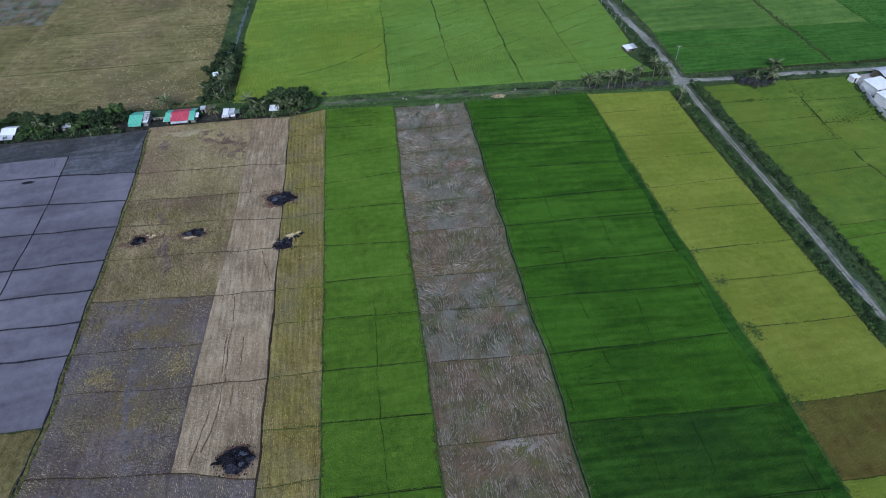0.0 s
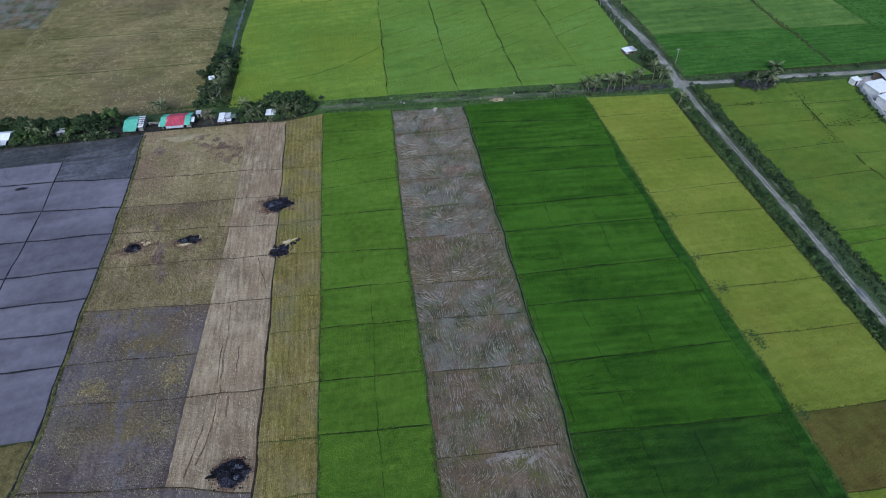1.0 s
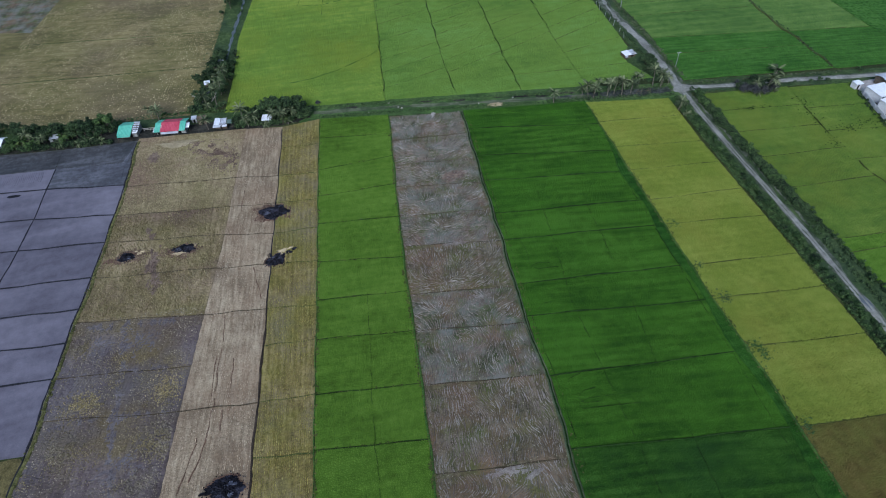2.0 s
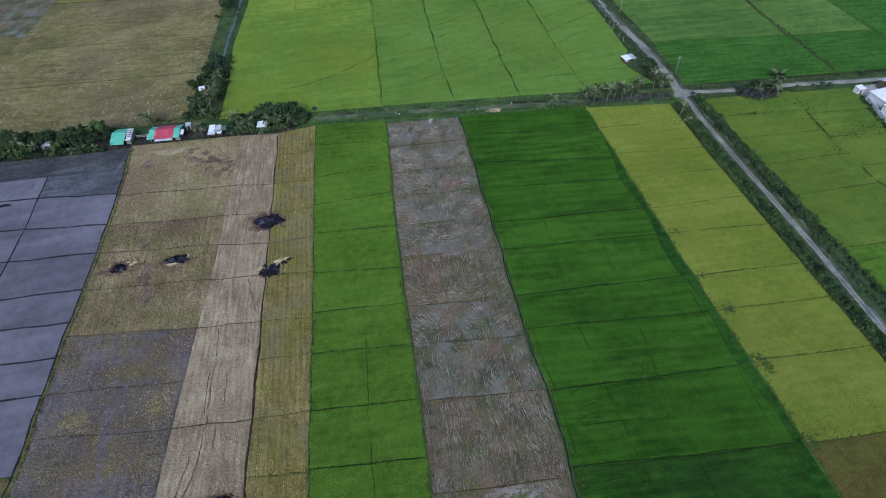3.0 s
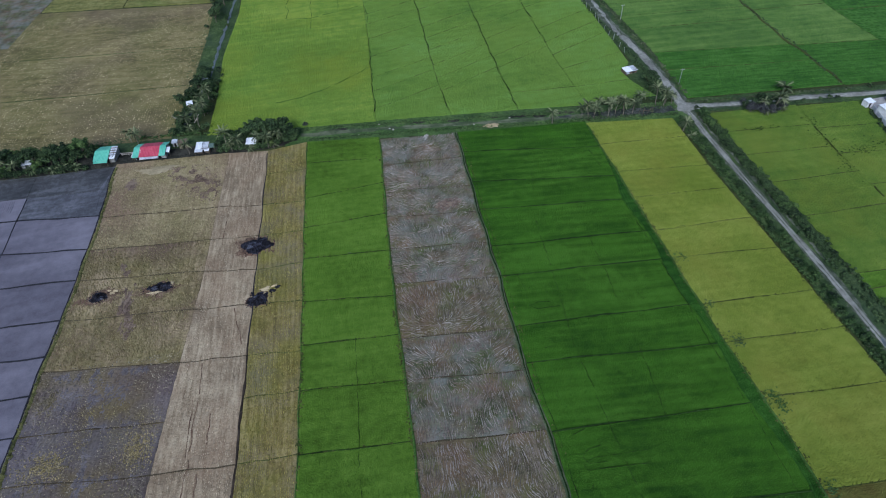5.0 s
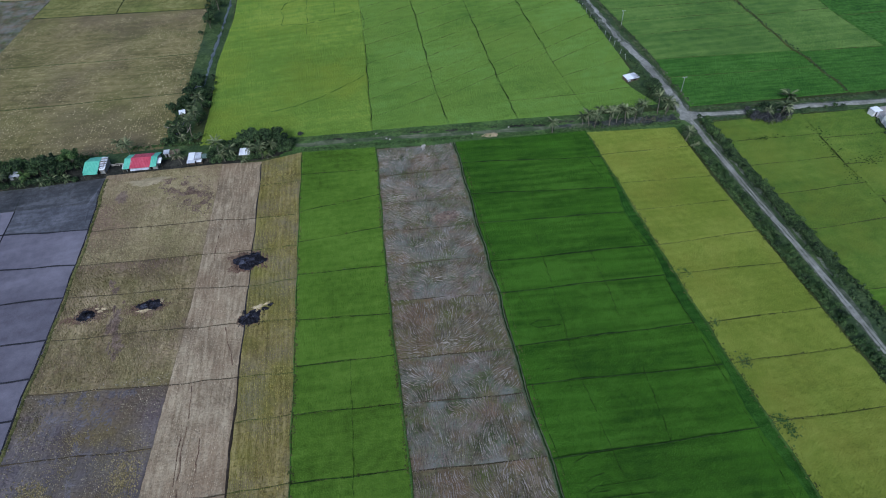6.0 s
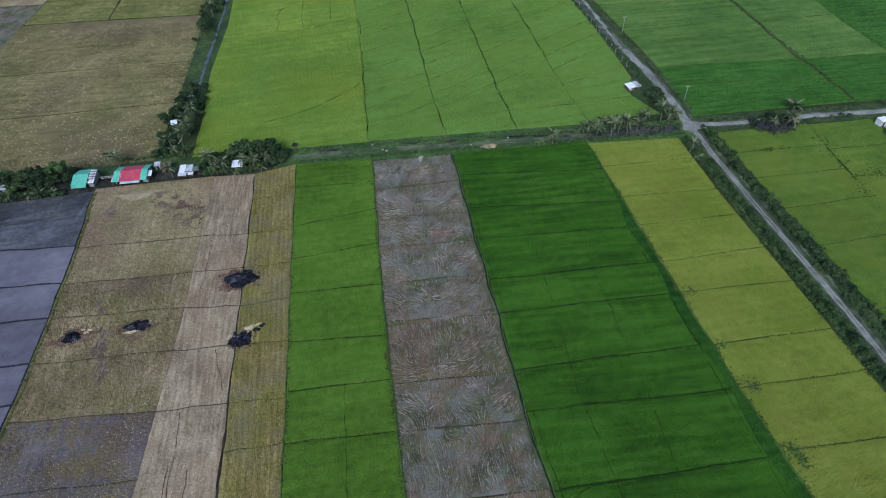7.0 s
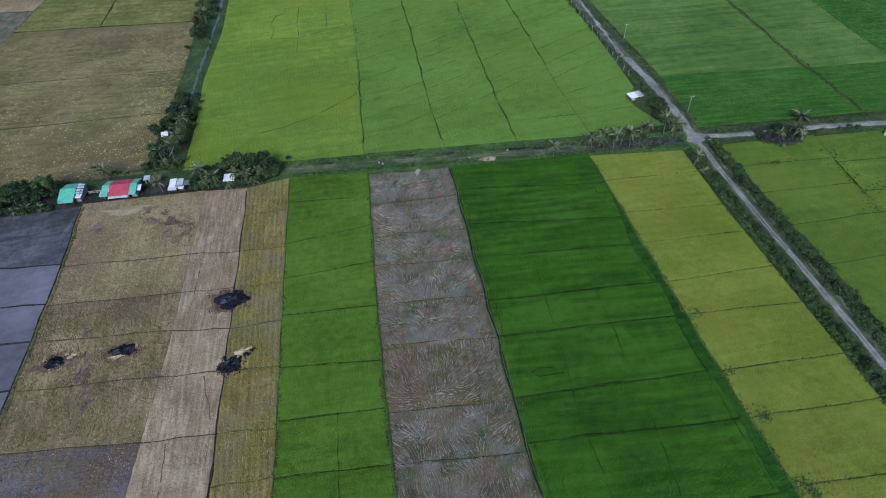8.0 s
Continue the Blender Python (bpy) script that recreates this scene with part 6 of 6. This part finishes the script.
green_house = house("house", (-72.4, 173.2, 0.1), 5.0, 5.0, 1.9, 0.7, "small house with a teal sheet roof on bare blocks", M_WALL, [(-3.0, 1.2, M_ROOF_TEAL, 0)],
                    [(-1.9, -0.9, 0.9, 1.7), (0.2, 1.1, 0, 1.7)], -4, eave=1.25)
lean_to(green_house, 1.3, 3.1, 0.9, 4.2, 2.1, 2.75, M_ROOF_ZINC, label="weathered zinc awning with open strips")
for k in range(3):
    bm = bmesh.new()
    box(bm, 1.3, 3.15, 1.35 + k * 0.95, 1.65 + k * 0.95, 2.30 + k * 0.19, 2.36 + k * 0.19)
    part("roof_batten", bm, M_WALL_WOOD, green_house, "brown batten")
lean_to(green_house, -2.8, 1.1, -1.9, -1.2, 1.3, 1.5, M_ROOF_TEAL, label="faded teal sheet over the porch")
lean_to(green_house, 1.5, 3.0, -0.7, 0.8, 1.75, 1.9, M_ROOF_WHITE, label="bright white sheet awning")

red_house = house("house", (-59.6, 172.5, 0.1), 8.8, 4.8, 1.9, 0.7, "long house with a red roof and teal ends", M_WALL, [(-2.9, 2.8, M_ROOF_RED, 0.0), (-4.7, -2.9, M_ROOF_TEAL, 0.04), (2.8, 4.6, M_ROOF_TEAL, 0.04)],
                  [(-4.2, -3.4, 0, 1.8), (-2.2, -1.2, 0.9, 1.7), (0.2, 1.2, 0.9, 1.7), (2.2, 3.0, 0, 1.8), (3.7, 4.3, 0.9, 1.7)], -4, eave=1.15)
lean_to(red_house, -2.6, 2.6, -1.8, -1.1, 1.25, 1.45, M_ROOF_ZINC, label="grey zinc sheet over the porch")
lean_to(red_house, 4.5, 5.6, 0.4, 2.4, 1.6, 2.1, M_ROOF_WHITE, label="bright white sheet awning")
lean_to(red_house, -5.2, -4.5, -0.6, 1.2, 1.4, 1.8, M_ROOF_ZINC, label="rusty grey awning")
bm = bmesh.new()
for k in range(4):
    box(bm, -2.75 + 0.04 * (k % 2), -2.5, 1.0 - 0.26 * k, 1.12 - 0.26 * k, 2.47 - 0.1 * k, 2.5 - 0.1 * k)
part("painted_bars", bm, M_ROOF_WHITE, red_house, "faint white painted bars on the roof")

shed = house("shed", (-44.5, 172.2, 0.1), 3.6, 3.0, 1.6, 0.4, "patched shed under weathered whitish zinc sheets", M_WALL_WOOD, [(-2.0, -0.2, M_ROOF_WHITE, 0), (-0.15, 1.6, M_ROOF_ZINC, 0.15)], [(-0.4, 0.5, 0, 1.7)], -3, False, "shed")
lean_to(shed, -2.1, 0.2, -1.3, -0.4, 1.35, 1.7, M_ROOF_ZINC, label="grey zinc awning")
lean_to(shed, 1.7, 3.4, 0.3, 2.0, 1.5, 1.9, M_ROOF_DULL, label="dull green sheet")
lean_to(shed, 0.6, 2.0, -1.0, 0.2, 1.3, 1.5, M_ROOF_WHITE, label="bright sheet")
house("shed", (-50.6, 176.0, 0.1), 2.4, 2.2, 1.6, 0.3, "low brown shed with a dull sheet roof", M_WALL_WOOD, [(-1.4, 1.4, M_WALL_WOOD, 0)], [(-0.4, 0.4, 0, 1.4)], 8, False, "shed")
house("shed", (-53.3, 177.5, 0.1), 1.4, 1.4, 1.5, 0.2, "tiny grey outhouse behind the yard", M_WALL, [(-0.85, 0.85, M_ROOF_ZINC, 0)], [(-0.3, 0.3, 0, 1.4)], 0, False, "shed")
hut = house("hut", (-30.3, 171.8, 0.1), 2.4, 2.4, 1.7, 0.35, "small hut with a bright white roof among palms", M_WALL_WHITE, [(-1.6, 1.5, M_ROOF_WHITE, 0)], [(-0.4, 0.4, 0, 1.7)], -6, False, "hut")
west_house = house("house", (-111.2, 173.4, 0.1), 4.2, 4.2, 2.0, 0.7, "house with whitish zinc roofs at the field edge", M_WALL, [(-2.3, 2.3, M_ROOF_WHITE, 0)], [(-1.6, -0.8, 0.9, 1.7), (0.6, 1.5, 0, 1.9)], -4)
lean_to(west_house, -2.2, 2.0, -2.4, -0.4, 1.5, 2.0, M_ROOF_ZINC, label="wide zinc porch roof")
house("shed", (-94.6, 174.6, 0.1), 2.6, 2.4, 1.8, 0.3, "grey shed half hidden by banana plants", M_WALL, [(-1.6, 1.6, M_ROOF_ZINC, 0)], [(-0.4, 0.4, 0, 1.6)], 5, False, "shed")
house("hut", (-51.4, 198.4, 0.1), 1.8, 1.6, 2.2, 0.3, "tiny hut with a white roof on the canal bank", M_WALL_WOOD, [(-1.0, 1.0, M_ROOF_WHITE, 0)], [(-0.4, 0.3, 0, 1.5)], 10, False, "hut")
house("hut", (-48.9, 215.5, 0.1), 2.0, 1.8, 1.7, 0.3, "grey-roofed hut between canal trees", M_WALL_WOOD, [(-1.3, 1.3, M_ROOF_ZINC, 0)], [(-0.4, 0.3, 0, 1.5)], 20, False, "hut")
road_hut = house("hut", (96.0, 189.6, 0.1), 4.6, 2.6, 1.2, 0.3, "roadside hut with bright patched sheet roof", M_WALL_WOOD, [(-2.5, 0.2, M_ROOF_WHITE, 0), (0.3, 2.4, M_ROOF_ZINC, 0.12)], [(-1.8, -1.0, 0.5, 1.0), (0.4, 1.3, 0, 1.1)], 14, False, "hut")
lean_to(road_hut, -2.7, -1.6, -1.0, -0.5, 0.9, 1.1, M_ROOF_ZINC, label="small zinc awning")

# a low rail between the two houses, bare trunks on the canal bank, planks at the field's edge
rail = root("rail_fence", (-66.6, 175.9, 0.05), "low weathered bamboo rail between two houses", "fence")
for name, p0, p1, r in (("post", (-1.9, 0, -0.1), (-1.9, 0, 1.0), 0.07), ("post", (0, 0, -0.1), (0, 0, 1.0), 0.07), ("post", (1.9, 0, -0.1), (1.9, 0, 1.0), 0.07), ("rail", (-2.2, 0, 0.95), (2.2, -0.1, 0.9), 0.1), ("rail", (-2.2, 0, 0.5), (2.2, -0.1, 0.45), 0.08)):
    bm = bmesh.new()
    limb(bm, p0, p1, r, 0.9 * r)
    part(name, bm, M_STRAW_GREY, rail)
for x, y, turn, lean, tall in ((-51.6, 191.5, 200, 48, 5.4), (-49.6, 190.2, 330, 36, 4.6)):
    bm = bmesh.new()
    limb(bm, (0, 0, -0.2), (0.3, 0, 0.5 * tall), 0.17, 0.13)
    limb(bm, (0.3, 0, 0.5 * tall), (0.2, 0.3, tall), 0.13, 0.06)
    limb(bm, (0.3, 0, 0.6 * tall), (0.9, -0.4, 0.85 * tall), 0.07, 0.03, 5)
    ob = part("dead_trunk", bm, M_STRAW_GREY)
    ob.matrix_basis = pose(x, y, 0.05, 0, 0, turn) @ pose(0, 0, 0, 0, lean, 0)
    tagged(ob, "bare pale leaning trunk on the canal bank", "tree trunk", "dead trunks")
for x, y, turn, long_ in ((-99.6, 170.6, 20, 0.9), (-97.4, 170.9, -30, 0.7), (-96.2, 171.2, 8, 1.1), (-101.8, 170.4, 50, 0.6)):
    bm = bmesh.new()
    box(bm, -0.5 * long_, 0.5 * long_, -0.1, 0.1, 0, 0.06)
    ob = part("plank", bm, M_WALL_WOOD)
    ob.matrix_basis = pose(x, y, 0.09, 0, 0, turn)
    tagged(ob, "pale weathered plank lying at the mud's edge", "plank", "planks at the field edge")

# the walled compound in the east
tagged(part("yard", ridge_mesh([(158, 150), (172, 150), (190, 149)], np.array([15.0, 21.0, 22.0]), 0.1, 60, 2.0, 0.05), M_CONCRETE), "pale concrete yard of a walled compound", "yard", kind="structure")
house("storehouse", (161.4, 144.6, 0.1), 6.4, 5.8, 2.5, 0.5, "storehouse with a bright white sheet roof", M_WALL_WHITE, [(-3.5, -0.2, M_ROOF_WHITE, 0), (-0.15, 3.5, M_ROOF_WHITE, 0.05)], [(-2.4, -1.4, 1.0, 2.0), (0.2, 1.8, 0, 2.2)], 9, False, "storehouse")
house("storehouse", (161.8, 136.6, 0.1), 9.5, 6.2, 2.6, 0.5, "long storehouse with a bright white sheet roof", M_WALL_WHITE, [(-5.1, 5.1, M_ROOF_WHITE, 0)], [(-3.6, -2.6, 1.0, 2.0), (-1.0, 1.0, 0, 2.3), (2.6, 3.6, 1.0, 2.0)], 11, False, "storehouse")
house("house", (170.5, 151.4, 0.1), 9.0, 5.0, 2.6, 0.6, "grey-roofed house in the walled compound", M_WALL_WOOD, [(-5.0, 5.0, M_ROOF_ZINC, 0)], [(-3.0, -2.0, 0.9, 1.9), (0.0, 1.0, 0, 2.1), (2.4, 3.4, 0.9, 1.9)], 4)
house("gatehouse", (157.9, 153.2, 0.1), 2.2, 2.0, 1.9, 0.15, "small white gatehouse beside the road", M_WALL_WHITE, [(-1.3, 1.3, M_ROOF_WHITE, 0)], [(-0.4, 0.4, 0, 1.7)], 6, False, "gatehouse")
wall = root("compound_wall", (0, 0, 0.1), "whitewashed block wall round the compound", "wall", kind="structure")
for a, b in (((158.4, 152.4), (156.9, 147.2)), ((156.8, 146.9), (155.4, 141.8)), ((155.3, 141.5), (154.3, 136.4)), ((154.2, 136.1), (153.4, 130.0)), ((153.6, 129.8), (185.0, 126.0))):
    bm = bmesh.new()
    d = (Vector(b) - Vector(a)).normalized()
    s = Vector((-d.y, d.x)) * 0.09
    pts = [Vector(a) + s, Vector(b) + s, Vector(b) - s, Vector(a) - s]
    lo = [bm.verts.new((p.x, p.y, -0.1)) for p in pts]
    hi = [bm.verts.new((p.x, p.y, 1.3)) for p in pts]
    bm.faces.new(hi[::-1])
    for k in range(4):
        bm.faces.new((lo[k], hi[k], hi[(k + 1) % 4], lo[(k + 1) % 4]))
    bmesh.ops.recalc_face_normals(bm, faces=bm.faces)
    part("wall_panel", bm, M_WALL_WHITE, wall)

# a pole with a crossbar at the junction, another up the road
def pole(x, y, tall, label):
    p = root("utility_pole", (x, y, 0.05), label, "pole", "utility poles")
    bm = bmesh.new()
    limb(bm, (0, 0, -0.1), (0, 0, tall), 0.12, 0.09, 8)
    part("shaft", bm, M_STEEL, p)
    bm = bmesh.new()
    box(bm, -0.75, 0.75, -0.06, 0.06, tall - 0.25, tall - 0.12)
    bar = part("crossbar", bm, M_STEEL, p)
    for sx in (-0.6, 0.0, 0.6):
        bm = bmesh.new()
        limb(bm, (sx, 0, tall - 0.13), (sx, 0, tall + 0.12), 0.06, 0.04, 6)
        part("insulator", bm, M_WALL_WHITE, bar)
    return p


pole(108.0, 178.9, 5.7, "pale utility pole with a short crossbar")
pole(109.2, 232.0, 5.7, "pale utility pole with a short crossbar")

# leaning posts on the west side of the village road
def road_post(x, y, tall, lean):
    p = root("fence_post", (x, y, 0.05), "thin whitish leaning post beside the village road", "post", "posts along the road")
    bm = bmesh.new()
    limb(bm, (0, 0, -0.1), (0, 0, tall), 0.09, 0.07, 6)
    shaft = part("shaft", bm, M_STEEL, p)
    shaft.matrix_basis = pose(0, 0, 0, 0, lean, 0)
    bm = bmesh.new()
    box(bm, -0.11, 0.11, -0.11, 0.11, tall, tall + 0.05)
    part("cap", bm, M_WALL_WHITE, shaft)


rq = random.Random(12)
for k in range(15):
    y = 205 + 5.2 * k + rq.uniform(-0.8, 0.8)
    road_post(99.7 + 0.03 * max(0, y - 225) + rq.uniform(-0.3, 0.3), y, rq.uniform(1.5, 2.2), rq.uniform(-14, 14))

# slats of a broken fence on the lane
fence = root("fence", (90.6, 164.9, 0.05), "broken whitish slat fence beside the lane", "fence")
for k, (x, lean) in enumerate(((-2.6, 18), (-1.0, 5), (0.5, 28), (2.2, -10))):
    bm = bmesh.new()
    box(bm, -0.07, 0.07, -0.03, 0.03, -0.1, 2.0)
    o = part("slat", bm, M_WALL_WOOD, fence)
    o.matrix_basis = pose(x, 0, 0, 0, lean, 0)
bm = bmesh.new()
box(bm, -2.4, 2.0, -0.09, -0.04, 1.0, 1.12)
part("rail", bm, M_WALL_WOOD, fence)

# dark weed clumps: worn patches in the olive rice, bund weeds, verge tussocks
rs = np.random.default_rng(77)
cx = np.concatenate([rs.normal(c[0], c[2], c[3]) for c in ((136.4, 149, 1.2, 40), (134.2, 139, 1.6, 50), (141.0, 133.5, 3.0, 50), (148.0, 135.0, 3.5, 60), (132.6, 127, 1.2, 30), (119.0, 149.5, 3.0, 40))])
cy = np.concatenate([rs.normal(c[1], c[2], c[3]) for c in ((136.4, 149, 2.6, 40), (134.2, 139, 3.6, 50), (141.0, 133.5, 1.0, 50), (148.0, 135.0, 1.6, 60), (132.6, 127, 2.2, 30), (119.0, 149.5, 0.5, 40))])
tufts("weeds", cx, cy, 0.4, 0.19, 0.2, M_BUND_DARK, "dark weed clumps in worn olive rice", "weeds", 21)
wx, wy = [], []
for lo_, hi_, e0, e1 in [(a, b, E6, E7) for a, b in ((151.7, 150.4), (138.3, 136.1), (126.9, 125.7), (113.8, 113.6), (104.2, 102.5), (89.6, 88.8), (79.2, 78.4), (66.0, 65.0), (48.1, 47.4))] + \
        [(a, b, E3, E4) for a, b in ((160.4, 158.7), (144.2, 147.0), (132.4, 133.8), (121.2, 120.0), (107.4, 105.2), (95.1, 94.2), (84.1, 82.8), (70.7, 69.6), (59.1, 57.6), (44.6, 43.5))]:
    u = rs.random(34)
    yy = lo_ + (hi_ - lo_) * u + rs.normal(0, 0.12, 34)
    wx.append(e0(yy) + (e1(yy) - e0(yy)) * u)
    wy.append(yy)
tufts("weeds", np.concatenate(wx), np.concatenate(wy), 0.2, 0.14, 0.26, M_BUND, "dark green weeds along the thin bunds", "weeds", 22)
vx, vy = [], []
for line, half, n in (([(100.5, 20), (100.8, 160)], 0.7, 700), ([(105.5, 20), (106.0, 104)], 1.6, 1500), ([(100.6, 172), (101.5, 420)], 1.2, 700), ([(108.2, 172), (108.4, 420)], 1.4, 900),
                      ([(-16, 178.5), (60, 172.2), (100, 167.8)], 1.6, 1600), ([(-14, 173.0), (60, 166.6), (100, 162.4)], 0.8, 800), ([(106, 168), (160, 164.4)], 1.2, 600), ([(108, 162.4), (156, 159.6)], 1.0, 500),
                      ([(-122, 186), (-56, 184)], 1.5, 700), ([(-52, 186), (-51, 260), (-50, 320)], 3.5, 2200), ([(-44, 183), (-16, 180)], 1.5, 400)):
    p = np.array(line)
    t = rs.uniform(0, len(p) - 1.001, n)
    i = t.astype(int)
    f = (t - i)[:, None]
    q = p[i] * (1 - f) + p[i + 1] * f + rs.normal(0, half * 0.6, (n, 2))
    vx.append(q[:, 0])
    vy.append(q[:, 1])
tufts("grass_tussocks", np.concatenate(vx), np.concatenate(vy), 0.04, 0.3, 0.2, M_VERGE, "rough grass tussocks on the verges", "grass", 23, 0.9)
for e, y0, y1, off, n, s in ((E0, 20, 168, 0.5, 700, 1), (E3, 20, 170, 0.1, 350, 2), (E4, 20, 168, 0.1, 500, 3), (E6, 18, 161, 0.0, 700, 4), (E5B, 20, 164, -0.2, 300, 5)):
    yy = rs.uniform(y0, y1, n)
    tufts("bank_grass", e(yy) + off + rs.normal(0, 0.25, n), yy, 0.2, 0.2, 0.16, M_BANK_GRASS, "grass growing along a field bank", "grass", 30 + s, 0.9)


for e, y0, y1, off, n, s in ((E3, 20, 170, 0.35, 420, 1), (E4, 20, 168, -0.35, 700, 2), (E6, 18, 160, 0.45, 500, 3), (E7, 18, 156, -0.2, 500, 4)):
    yy = rs.uniform(y0, y1, n)
    yy = yy[soft_noise(yy, 0 * yy, 2.5, s) > -0.1]
    tufts("weeds", e(yy) + off + rs.normal(0, 0.22, len(yy)), yy, 0.25, 0.2, 0.2, M_BUND, "dark ragged weeds along a rice edge", "weeds", 40 + s, 0.9)
for x, y, n in ((72.6, 66.0, 90), (72.9, 79.0, 70), (73.4, 63.5, 50), (72.2, 48.0, 60), (72.0, 89.5, 40), (72.3, 104.0, 40)):
    tufts("weeds", rs.normal(x, 0.9, n), rs.normal(y, 0.8, n), 0.35, 0.18, 0.2, M_LANE_GRASS, "rough weeds where bunds meet", "weeds", 50 + n, 0.9)


for x, y, rx, ry, k in ((52.0, 171.6, 3.0, 0.7, 1), (31.0, 173.6, 2.4, 0.6, 2), (58.0, 170.4, 2.0, 0.8, 3), (20.0, 175.0, 2.6, 0.6, 4), (44.0, 172.6, 1.4, 0.5, 5), (-4.0, 176.4, 2.6, 0.7, 6), (66.0, 171.0, 3.2, 0.9, 7)):
    patch("litter_patch", x, y, rx, ry, M_YARD, "dark damp litter on the lane's verge", "litter", 200 + k, -5, 0.05, 0.07, 0.6)


# pale stones along the lane
def stone(x, y, r, seed):
    bm = bmesh.new()
    bmesh.ops.create_icosphere(bm, subdivisions=2, radius=r)
    rs_ = random.Random(seed)
    for v in bm.verts:
        v.co *= rs_.uniform(0.8, 1.15)
        v.co.z = max(v.co.z * 0.6, -0.15 * r)
    ob = part("stone", bm, M_STRAW_GREY)
    ob.matrix_basis = pose(x, y, 0.12, 0, 0, seed * 47)
    return tagged(ob, "pale rough stone lying beside the lane", "stone", "stones by the lane")


for k, (x, y, r) in enumerate(((8.4, 176.6, 0.42), (12.2, 172.6, 0.34), (1.6, 171.9, 0.3), (11.2, 173.4, 0.25), (48.6, 171.4, 0.3), (37.0, 170.2, 0.25))):
    stone(x, y, r, k)
